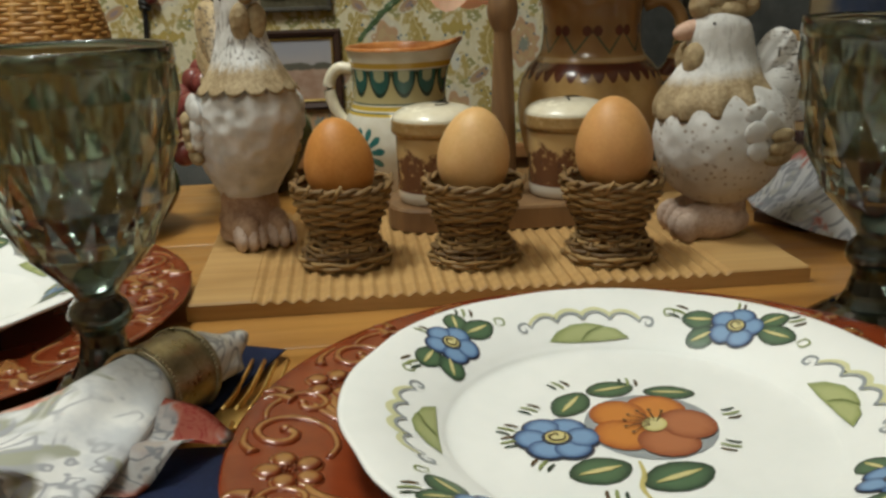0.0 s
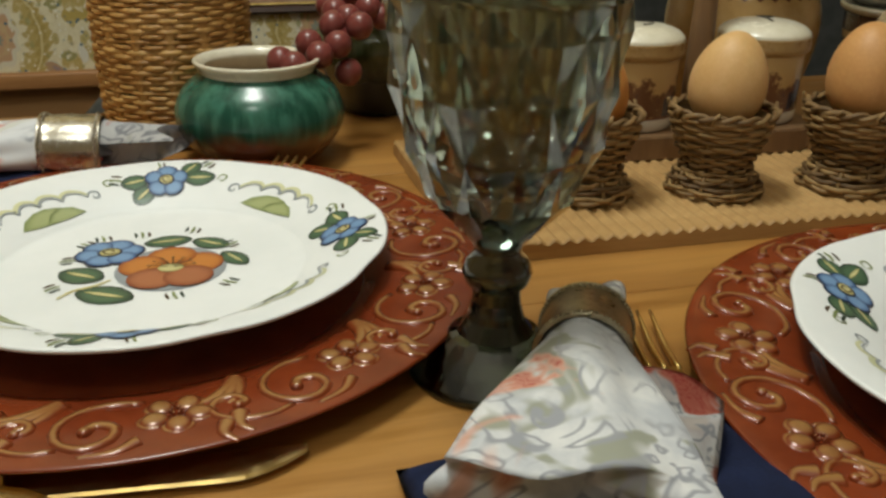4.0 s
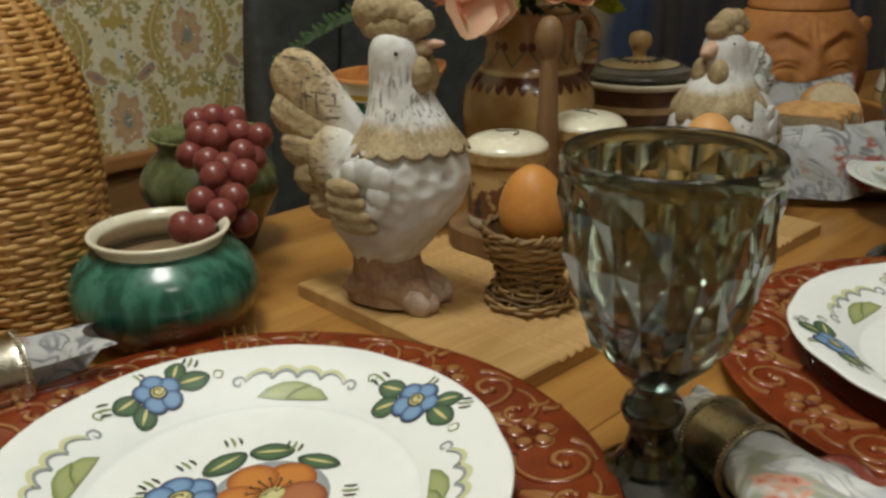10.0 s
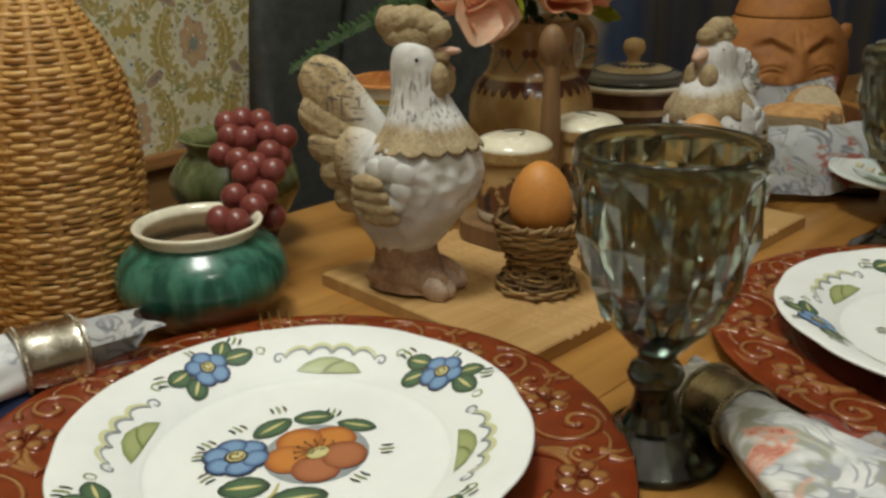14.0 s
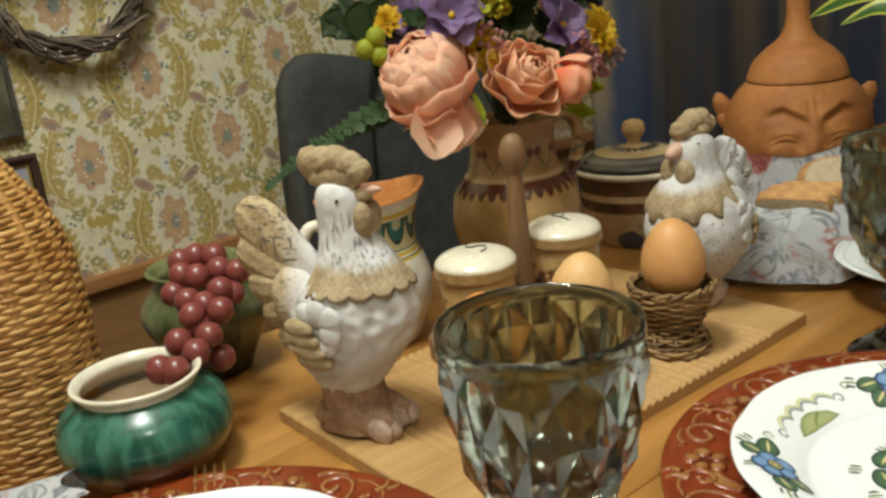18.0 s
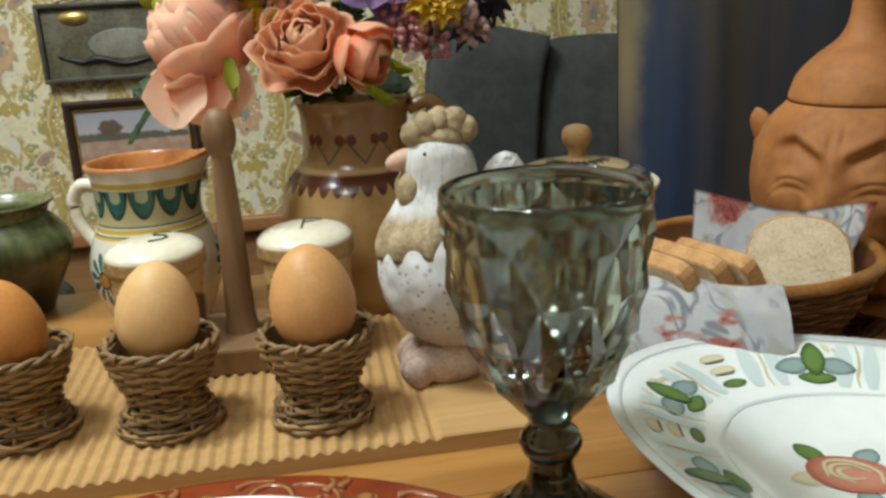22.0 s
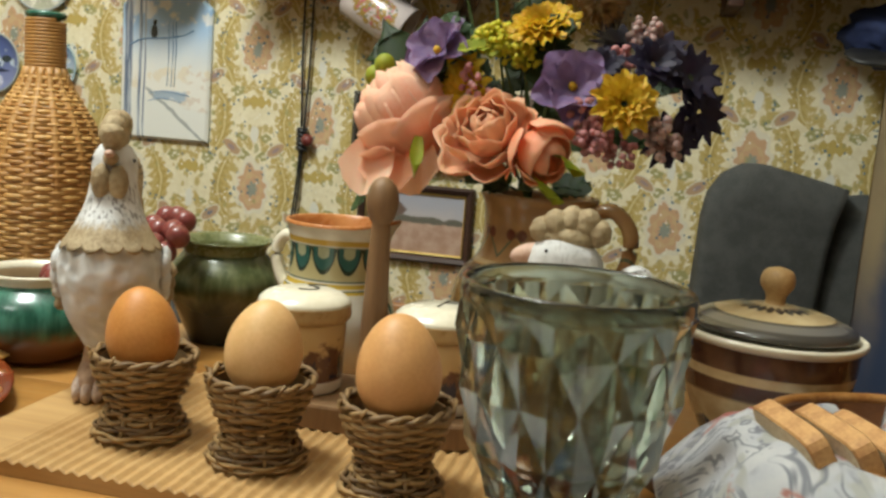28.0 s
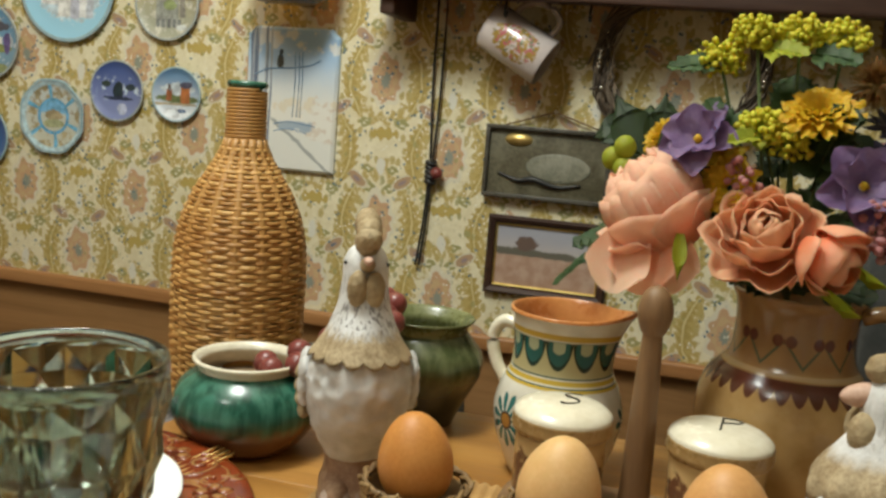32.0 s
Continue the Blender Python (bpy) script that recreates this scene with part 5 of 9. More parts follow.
# ---- salt and pepper stand ----
def text_mesh(s, size, depth=0.0002, shear=0.0, thin=0.030):
    d = bpy.data.curves.new("lettering", "FONT")
    d.body, d.size, d.extrude, d.shear = s, size, depth, shear
    d.offset = -size * thin
    d.align_x, d.align_y, d.resolution_u = "CENTER", "CENTER", 3
    o = new("lettering", d)
    bpy.context.view_layer.update()
    me = bpy.data.meshes.new_from_object(o.evaluated_get(bpy.context.evaluated_depsgraph_get()))
    bpy.data.objects.remove(o)
    bm = bmesh.new()
    bm.from_mesh(me)
    bpy.data.meshes.remove(me)
    return bm


def scene_print():
    """Cream pottery printed with a dark farmyard under an ochre sky."""
    k = Mat("farmyard_print", 0.22, 0.0, 0.3)
    x, y, z = k.xyz()
    sky = k.mix(z.ramp(0.02, 0.05), (0.58, 0.36, 0.14), (0.66, 0.46, 0.21))
    tree = k.noise(75, 4.0, rough=0.7)
    c = k.mix((tree + z.ramp(0.018, 0.050, 0.17, -0.15)).ramp(0.50, 0.62), sky, (0.17, 0.075, 0.035))
    fig = k.noise(1.0, 3.0, k.scaled(110, 110, 45))
    c = k.mix(fig.ramp(0.52, 0.58) * z.ramp(0.024, 0.029, 1.0, 0.0) * z.ramp(0.008, 0.012), c, (0.045, 0.035, 0.045))
    c = k.mix(z.ramp(0.009, 0.0115, 1.0, 0.0), c, (0.16, 0.06, 0.03))
    c = k.mix(z.ramp(0.0085, 0.0095, 1.0, 0.0), c, (0.74, 0.70, 0.60))
    k.colour(c)
    return k.m


M_print = scene_print()
M_ink = plain("black_ink", (0.012, 0.011, 0.010), (0.03, 0.025, 0.02), 90, 0.3)


def canister(letter, x, y, turn):
    t = thing("salt_canister" if letter == "S" else "pepper_canister", x, y, 0.0275, turn, "cream and tan pottery canister with a white lid marked " + letter, "canister", "canisters on the stand")
    part("body", lathe([(0, 0.0003), (0.0275, 0.0003), (0.0285, 0.0015), (0.0290, 0.006), (0.0292, 0.030), (0.0296, 0.047), (0.0296, 0.049), (0.0, 0.049)], 48), M_print, t)
    lid = part("lid", lathe([(0.0, 0.0495), (0.0312, 0.0495), (0.0325, 0.0510), (0.0328, 0.0535), (0.0322, 0.0580), (0.0326, 0.0592), (0.0322, 0.0600)], 48), M_tan, t, "tan rim of the lid")
    part("lid_top", lathe(smooth_prof([(0.0321, 0.0598), (0.0312, 0.0625), (0.026, 0.0665), (0.016, 0.0692), (0.0, 0.0702)], 18), 48), M_cream, lid, "cream domed lid")
    bm = text_mesh(letter, 0.035, 0.0003, 0.4)
    for v in bm.verts:
        v.co.x *= 1.15
        r = math.hypot(v.co.x, v.co.y)
        v.co.z += table_of(r, [(0, 0.0702), (0.008, 0.0699), (0.016, 0.0692), (0.021, 0.0681), (0.026, 0.0665), (0.0312, 0.0625)]) + 0.0005
    part("letter", bm, M_ink, lid, "handwritten black letter " + letter, smooth=False)


stand = thing("cruet_stand", 0.0415, 0.6605, BT, 5, "worn brown wooden stand with a turned post between the canisters", "stand")
bm = bmesh.new()
pts = []
for k, (cx, cy) in enumerate(((0.058, 0.010), (-0.058, 0.010), (-0.058, -0.010), (0.058, -0.010))):
    for i in range(7):
        a = math.pi / 2 * (k + i / 6)
        pts.append((cx + 0.034 * math.cos(a) * 0.85, cy + 0.034 * math.sin(a) * 0.85))
loops = []
for z, s in ((0.0002, 1.0), (0.0148, 1.0), (0.0165, 0.982)):
    loops.append([bm.verts.new((x * s, y * s, z)) for x, y in pts])
for a, b in zip(loops, loops[1:]):
    for i in range(len(pts)):
        bm.faces.new((a[i], a[(i + 1) % len(pts)], b[(i + 1) % len(pts)], b[i]))
bm.faces.new(loops[-1])
bm.faces.new(loops[0][::-1])
part("base", bm, M_stand, stand, smooth=False)
part("post", lathe(smooth_prof([(0.0120, 0.0165), (0.0100, 0.03), (0.0090, 0.07), (0.0076, 0.110), (0.0066, 0.130), (0.0062, 0.137)], 20), 20), M_stand, stand)
part("finial", lathe(smooth_prof([(0.0062, 0.1365), (0.0085, 0.1400), (0.0108, 0.1475), (0.0108, 0.1545), (0.0085, 0.1620), (0.0045, 0.1665), (0.0, 0.1680)], 20), 24), M_stand, stand)
canister("S", -0.0080, 0.6525, 30)
canister("P", 0.0895, 0.6640, 26)


# ---- painted jug ----
def jug_mat():
    k = Mat("painted_jug_glaze", 0.2, 0.0, 0.35)
    x, y, z = k.xyz()
    th = x.angle(y)
    c = k.mix(k.noise(50).ramp(0.35, 0.65), (0.66, 0.62, 0.50), (0.76, 0.73, 0.63))
    # daisies on the belly
    for t0 in (-2.62, -0.9, 1.3):
        u, v = (th - t0) * 0.052, z - 0.048
        ang = u.angle(v)
        r = (u * u + v * v).sqrt()
        petal = (ang * 5.5).sin().abs()
        c = k.mix((r - petal * 0.009).ramp(0.0115, 0.0130, 1.0, 0.0) * petal.ramp(0.45, 0.6), c, (0.035, 0.16, 0.15))
        c = k.mix(r.ramp(0.0060, 0.0068, 1.0, 0.0), c, (0.42, 0.20, 0.04))
        c = k.mix((r - 0.0062).abs().ramp(0.0006, 0.0012, 1.0, 0.0), c, (0.08, 0.05, 0.03))
    # neck band of green tongues
    u = (th * 2.6).sin().abs()
    band = z.ramp(0.0865, 0.0885) * z.ramp(0.113, 0.115, 1.0, 0.0)
    c = k.mix(band, c, (0.50, 0.44, 0.22))
    u = (th * 6.0).sin().abs().sqrt()
    hang = z - 0.1135 + u * 0.0215
    c = k.mix(band * hang.ramp(-0.0005, 0.0008), c, (0.022, 0.045, 0.03))
    c = k.mix(band * (hang - 0.0035).ramp(-0.0005, 0.0008) * u.ramp(0.55, 0.62), c, (0.03, 0.12, 0.105))
    c = k.mix(band * (hang - 0.0125).ramp(-0.0005, 0.001) * u.ramp(0.86, 0.90), c, (0.40, 0.42, 0.26))
    for z0, w, col in ((0.0835, 0.0020, (0.58, 0.40, 0.05)), (0.0800, 0.0007, (0.10, 0.13, 0.08)), (0.0870, 0.0008, (0.10, 0.13, 0.08)), (0.1175, 0.0026, (0.55, 0.36, 0.06)), (0.0785, 0.0012, (0.58, 0.40, 0.05))):
        c = k.mix((z - z0).abs().ramp(w * 0.7, w, 1.0, 0.0), c, col)
    k.colour(c)
    return k.m


M_jug = jug_mat()


def pour(r, z, a):
    """Draws the rim out to a lip on +x."""
    w = max(0.0, (z - 0.085) / 0.046) ** 2 * max(0.0, math.cos(a)) ** 8
    return r * (1 + 0.26 * w), z + 0.006 * w


jug = thing("painted_jug", -0.0395, 0.766, 0, -6, "small white jug painted with a green band and daisies", "jug")
outer = smooth_prof([(0.033, 0.0004), (0.037, 0.006), (0.0465, 0.030), (0.0500, 0.052), (0.0455, 0.072), (0.0395, 0.086), (0.0388, 0.105), (0.0410, 0.122), (0.0435, 0.1290)], 40)
part("body", lathe([(0, 0.0004)] + outer, 60, warp=pour), M_jug, jug)
part("inside", lathe(smooth_prof([(0.0435, 0.1291), (0.0428, 0.1312), (0.0405, 0.1300), (0.0370, 0.118), (0.0355, 0.100), (0.038, 0.08), (0.043, 0.05), (0.0, 0.02)], 30), 60, warp=pour), M_orange_in, jug, "orange glazed inside and rim")
bm = tube(bmesh.new(), spline([(-0.0385, 0.0, 0.112), (-0.052, 0.0, 0.1125), (-0.0600, 0.0, 0.100), (-0.0560, 0.0, 0.080), (-0.0455, 0.0, 0.064)], 22), 0.0052, 10)
part("handle", bm, M_cream, jug)


# ---- brown vase with a bouquet ----
def vase_mat():
    k = Mat("brown_vase_glaze", 0.24, 0.0, 0.35)
    x, y, z = k.xyz()
    th = x.angle(y)
    c = k.mix(k.noise(24).ramp(0.35, 0.65), (0.35, 0.20, 0.065), (0.50, 0.32, 0.125))
    c = k.mix(z.ramp(0.112, 0.125) * 0.65, c, (0.22, 0.10, 0.035))
    drip = k.noise(1.0, 2.0, k.scaled(70, 70, 30))
    fringe = (th * 16.0).sin().abs() * 0.008
    c = k.mix(((z * -1.0) + 0.1160).ramp(0.0, 0.001) * (z + fringe - 0.1085).ramp(0.0, 0.0015), c, (0.10, 0.03, 0.015))
    c = k.mix((z - 0.118).abs().ramp(0.0012, 0.0018, 1.0, 0.0), c, (0.46, 0.32, 0.16))
    # zigzag and hearts on the neck
    zig = (((th * 1.6).frac() - 0.5).abs() * 0.034 + 0.1235 - z).abs()
    c = k.mix(zig.ramp(0.0010, 0.0018, 1.0, 0.0) * z.ramp(0.121, 0.123) * z.ramp(0.139, 0.141, 1.0, 0.0), c, (0.09, 0.10, 0.05))
    u = (((th * 1.6) + 0.5).frac() - 0.5) * 0.024
    heart = ((u.abs() - 0.0035) * (u.abs() - 0.0035) + (z - 0.1405) * (z - 0.1405) * 0.7).sqrt()
    c = k.mix(heart.ramp(0.0030, 0.0040, 1.0, 0.0), c, (0.11, 0.026, 0.014))
    # dark leaf sprays on the belly
    leafy = ((th * 6.0).sin() * 0.5 + (z * 160.0).sin() * 0.5 + (k.noise(60) - 0.5) * 1.2)
    c = k.mix(leafy.ramp(0.45, 0.6) * z.ramp(0.075, 0.082, 1.0, 0.0) * z.ramp(0.03, 0.035) * (th * 1.5).sin().ramp(-0.2, 0.2), c, (0.10, 0.030, 0.016))
    k.colour(c)
    return k.bump(k.noise(90), 0.1, 0.001).m


M_vase = vase_mat()
vase = thing("flower_vase", 0.123, 0.7725, 0, -8, "brown glazed earthenware jug vase with a dark fringe pattern", "vase")
part("body", lathe([(0, 0.0004)] + smooth_prof([(0.040, 0.0004), (0.046, 0.01), (0.0585, 0.050), (0.0620, 0.080), (0.0570, 0.104), (0.0455, 0.1180), (0.0415, 0.128), (0.0405, 0.145), (0.0420, 0.160), (0.0450, 0.1665), (0.0440, 0.169), (0.0400, 0.166), (0.0370, 0.150), (0.036, 0.13)], 56) + [(0, 0.13)], 64), M_vase, vase)
part("handle", tube(bmesh.new(), spline([(0.042, 0, 0.158), (0.058, 0, 0.1625), (0.0715, 0, 0.150), (0.0730, 0, 0.130), (0.066, 0, 0.110), (0.0555, 0, 0.098)], 26), 0.0058, 10, flat=1.3), M_vase, vase)


def petal_mat(name, a, b, deep=0.35):
    k = Mat(name, 0.6)
    k.set("Subsurface Weight", 0.35)
    k.set("Subsurface Radius", (0.009, 0.004, 0.003))
    tip = k.nt.nodes.new("ShaderNodeAttribute")
    tip.attribute_name = "tip"
    f = k.noise(70) * 0.35 + k.island() * 0.25 + k.noise(1.0, 3.0, k.scaled(500, 500, 500)) * 0.15 + X(k.nt, tip.outputs["Fac"]) * 0.40
    c = k.mix(f.ramp(0.25, 0.75), a, b)
    k.colour(c)
    k.bump(k.noise(300), 0.25, 0.0008)
    thin, both = k.nt.nodes.new("ShaderNodeBsdfTranslucent"), k.nt.nodes.new("ShaderNodeMixShader")
    k.nt.links.new(c.s, thin.inputs[0])
    both.inputs[0].default_value = deep
    k.nt.links.new(k.b.outputs[0], both.inputs[1])
    k.nt.links.new(thin.outputs[0], both.inputs[2])
    k.nt.links.new(both.outputs[0], k.nt.nodes["Material Output"].inputs[0])
    return k.m


F_peony = petal_mat("peach_petal", (0.90, 0.34, 0.18), (0.96, 0.66, 0.48), 0.45)
F_bud = petal_mat("coral_petal", (0.90, 0.30, 0.13), (0.95, 0.56, 0.36), 0.45)
F_rose = petal_mat("terracotta_rose_petal", (0.76, 0.32, 0.15), (0.88, 0.52, 0.31))
F_violet = petal_mat("mauve_petal", (0.20, 0.12, 0.27), (0.46, 0.34, 0.50))
F_yellow = petal_mat("yellow_petal", (0.68, 0.42, 0.01), (0.84, 0.60, 0.04))
F_lime = petal_mat("lime_floret", (0.66, 0.62, 0.03), (0.86, 0.80, 0.10))
F_dark = petal_mat("dark_plum_petal", (0.018, 0.012, 0.035), (0.05, 0.035, 0.075))
F_pink = petal_mat("pink_berry", (0.52, 0.22, 0.22), (0.70, 0.38, 0.36))
F_pale = petal_mat("pale_pink_berry", (0.50, 0.33, 0.30), (0.62, 0.46, 0.42))
F_leaf = petal_mat("dark_silk_leaf", (0.02, 0.042, 0.008), (0.058, 0.09, 0.022))
F_fern = petal_mat("fern_green", (0.045, 0.09, 0.025), (0.10, 0.17, 0.055))
F_apple = petal_mat("green_berry", (0.30, 0.34, 0.01), (0.46, 0.48, 0.04))
F_fuzz = petal_mat("brown_seed_hair", (0.34, 0.18, 0.05), (0.60, 0.38, 0.13))
F_stem = plain("stem_green", (0.05, 0.09, 0.02), (0.1, 0.15, 0.04), 60, 0.6)


def petal(bm, base, d, up, length, width, cup=0.35, curl=0.2, m=0, n=5, tip=0.75, ripple=0.0):
    """A cupped sheet with thickness that grows from base along d; up is the side that it cups to."""
    d, up = Vector(d).normalized(), Vector(up)
    up = (up - d * up.dot(d)).normalized()
    side = d.cross(up)
    grid = []
    shade = bm.verts.layers.float.get("tip")
    for i in range(n + 1):
        v = i / n
        w = width * math.sin(math.pi * min(1.0, 0.12 + v * tip * 0.86)) ** 0.7
        row = []
        for j in range(-3, 4):
            u = j / 3
            lift = cup * width * u * u * (0.4 + 0.6 * v) + curl * length * v * v
            if ripple:
                lift += ripple * length * math.sin(u * 5 + v * 4 + length * 900) * v
            row.append(bm.verts.new(Vector(base) + d * (length * (v - 0.34 * u * u * v ** 3)) + side * (w * u) + up * lift))
            if shade:
                row[-1][shade] = 0.45 + 0.55 * v
        grid.append(row)
    for a, b in zip(grid, grid[1:]):
        for j in range(6):
            f = bm.faces.new((a[j], a[j + 1], b[j + 1], b[j]))
            f.material_index = m


def cup_bloom(c, face, layers, mat, name, label, parent, seed=1, ruffle=0.03, rise=0.5):
    """A full bloom: curved petals that wrap round a bud; each layer is (radius, reach in degrees, petals, width, flare)."""
    rnd = random.Random(seed)
    rot = turn_to(face)
    bm = bmesh.new()
    lay = bm.verts.layers.float.new("tip")
    for k, (R, reach, n, width, flare) in enumerate(layers):
        off = rnd.uniform(0, 6.28)
        for i in range(n):
            a0 = off + 2 * math.pi * i / n + rnd.uniform(-0.12, 0.12)
            rr, top = R * rnd.uniform(0.94, 1.07), math.radians(reach * rnd.uniform(0.88, 1.06))
            s1 = rnd.uniform(0, 9)
            rows, cols = 10, 10
            grid = []
            for j in range(rows + 1):
                v = j / rows
                row = []
                for q in range(cols + 1):
                    u = q / cols * 2 - 1
                    th = top * (0.08 + 0.92 * v) * (1 - 0.14 * u * u * v ** 2)
                    half = width * (0.55 + 0.45 * math.sin(min(1.0, v * 1.25) * math.pi / 2))
                    az = a0 + u * half
                    rad = rr * (1 + flare * v ** 3 + 0.05 * (i % 2) - 0.05 * u * u * v)
                    rad *= 1 + ruffle * v ** 2 * math.sin(u * 6 + s1) + 0.02 * math.sin(u * 13 + s1 * 2) * v ** 3
                    row.append(bm.verts.new(rot @ Vector((rad * math.sin(th) * math.cos(az), rad * math.sin(th) * math.sin(az), -rad * math.cos(th) + rise * (layers[-1][0] - R)))))
                    row[-1][lay] = v * v
                grid.append(row)
            for p, q in zip(grid, grid[1:]):
                for j in range(cols):
                    bm.faces.new((p[j], p[j + 1], q[j + 1], q[j]))
    bmesh.ops.translate(bm, vec=Vector(c), verts=bm.verts[:])
    bmesh.ops.solidify(bm, geom=bm.faces[:], thickness=0.0005)
    return part(name, bm, mat, parent, label)


def daisy(c, face, r, n, mat, name, label, parent, core=None, width=0.3, rows=2, cup=0.1, seed=0, tip=0.8, rise=0.32, ripple=0.0):
    rot = turn_to(face)
    bm = bmesh.new()
    for k in range(rows):
        for i in range(n):
            a = 2 * math.pi * (i + 0.5 * k) / n + seed
            tilt = 0.22 + rise * k
            rad = Vector((math.cos(a), math.sin(a), 0))
            d = rad * math.cos(tilt) + Vector((0, 0, math.sin(tilt)))
            petal(bm, rot @ (rad * r * 0.1), rot @ d, rot @ (Vector((0, 0, 1)) * math.cos(tilt) - rad * math.sin(tilt)), r * (1.0 - 0.14 * k), r * width, cup, -0.12, 0, 6, tip, ripple)
    bmesh.ops.translate(bm, vec=Vector(c), verts=bm.verts[:])
    o = part(name, bm, mat, parent, label)
    if core:
        bm = ball(bmesh.new(), Vector(c) + rot @ Vector((0, 0, r * 0.08)), r * 0.11, 0, 10, 7, bumpy=0.3)
        part("flower_centre", bm, core, o)
    return o


def berry_cluster(c, spread, n, r, mat, name, label, parent, seed):
    rnd = random.Random(seed)
    bm = bmesh.new()
    for i in range(n):
        d = Vector((rnd.gauss(0, 1), rnd.gauss(0, 1), rnd.gauss(0, 1))).normalized() * rnd.uniform(0.55, 1.0)
        p = Vector(c) + Vector((d.x * spread[0], d.y * spread[1], d.z * spread[2]))
        ball(bm, p, r * rnd.uniform(0.8, 1.15), 0, 8, 6)
        tube(bm, [p, Vector(c) + (p - Vector(c)) * 0.2], 0.0005, 3)
    return part(name, bm, mat, parent, label)


FRONT = Vector((0, -0.75, 0.66))


def foliage(c, d, length, width, n, mat, name, label, parent, seed):
    """A stem with leaves along both sides."""
    rnd = random.Random(seed)
    d = Vector(d).normalized()
    bm = bmesh.new()
    c = Vector(c)
    pts = [c + d * length * t + Vector((0, 0, -0.25 * length * t * t)) for t in (0, 0.33, 0.66, 1.0)]
    tube(bm, pts, 0.0011, 5)
    for i in range(n):
        t = (i + 1) / n
        p = c + d * length * t + Vector((0, 0, -0.25 * length * t * t))
        for s in (-1, 1):
            sd = d.cross(FRONT).normalized() * s + d * 0.7 + FRONT * rnd.uniform(-0.25, 0.3)
            petal(bm, p, sd, FRONT, width * rnd.uniform(0.8, 1.15) * (1.1 - 0.6 * t), width * (0.15 if n > 15 else 0.34), 0.15, -0.1, 0, 5, 1.02)
    return part(name, bm, mat, parent, label)


bouquet = thing("bouquet", 0.123, 0.7725, 0.135, 0, "bouquet of artificial flowers: peach peony, terracotta rose, mauve and yellow blooms", "bouquet")
BX, BY, BZ = 0.123, 0.7725, 0.135
BERRIES = ((-0.0095, 0.7665, 0.2580), (-0.0185, 0.7700, 0.2490), (-0.0085, 0.7655, 0.2425))


def b(x, y, z):
    return (x - BX, y - BY, z - BZ)


PEONY = ((0.010, 168, 4, 1.1, 0.05), (0.015, 164, 5, 1.0, 0.06), (0.0205, 158, 6, 0.90, 0.05), (0.0250, 154, 7, 0.78, 0.03), (0.0285, 150, 7, 0.74, 0.02), (0.0312, 144, 7, 0.74, 0.01), (0.0335, 134, 7, 0.76, 0.0), (0.0352, 120, 7, 0.74, 0.0), (0.0365, 100, 6, 0.72, 0.08), (0.0370, 82, 3, 0.62, 0.24))
cup_bloom(b(0.020, 0.743, 0.222), (-0.55, -0.18, 0.80), PEONY, F_peony, "peony", "large peach peony", bouquet, 4, 0.065, 0.75)
bm = bmesh.new()
bm.verts.layers.float.new("tip")
for i in range(3):
    petal(bm, b(0.012 + i * 0.011, 0.724 + 0.004 * i, 0.206 - 0.001 * i), (-0.22 + i * 0.16, -0.22, -1), (0.1 * i - 0.2, -1, 0.1), 0.050 - i * 0.003, 0.023, 0.4, 0.08, 0, 12, 0.62, 0.04)
part("hanging_petal", bm, F_peony, bouquet, "drooping pale peach petals")
ROSE = ((0.007, 172, 2, 1.7, 0.0), (0.0105, 160, 3, 1.3, 0.04), (0.0150, 142, 4, 1.0, 0.10), (0.0195, 124, 4, 0.95, 0.18), (0.0240, 108, 5, 0.85, 0.24), (0.0280, 92, 5, 0.85, 0.30))
cup_bloom(b(0.098, 0.706, 0.213), (-0.10, -0.80, 0.60), ROSE, F_rose, "rose", "full terracotta rose", bouquet, 9, 0.11)
heart = bmesh.new()
for i in range(5):
    a = i * 1.256
    petal(heart, (0.0028 * math.cos(a), 0.0028 * math.sin(a), -0.012), (-0.10 * math.cos(a), -0.10 * math.sin(a), 1), (math.cos(a), math.sin(a), 0), 0.026, 0.0070, -0.55, -0.06, 0, 8, 0.80)
bmesh.ops.transform(heart, matrix=Matrix.Translation(b(0.098, 0.706, 0.213)) @ turn_to((-0.10, -0.80, 0.60)).to_4x4(), verts=heart.verts[:])
part("rose_heart", heart, F_rose, bouquet, "tightly furled heart of the rose")
BUD = ((0.013, 150, 3, 1.3, 0.0), (0.018, 128, 3, 1.2, 0.05), (0.021, 105, 3, 0.9, 0.15))
cup_bloom(b(0.139, 0.696, 0.203), (0.75, -0.5, -0.45), BUD, F_bud, "rosebud", "peach rosebud", bouquet, 3, 0.03)
bm = bmesh.new()
for dx, dz in ((0.0, -0.012), (0.016, 0.004), (0.004, -0.016)):
    petal(bm, b(0.128 + dx, 0.704, 0.200 + dz), (0.7, -0.3, -0.25), (0, -0.6, -1), 0.032, 0.011, 0.4, 0.1, 0, 4, 0.85)
part("sepal", bm, F_apple, bouquet, "green sepals")
bm = bmesh.new()
petal(bm, b(0.044, 0.712, 0.206), (0.10, -0.35, -0.85), (0.3, -0.8, 0.4), 0.034, 0.0050, 0.5, -0.05, 0, 8, 1.05)
part("peony_leaf", bm, F_apple, bouquet, "yellow-green pointed leaf")
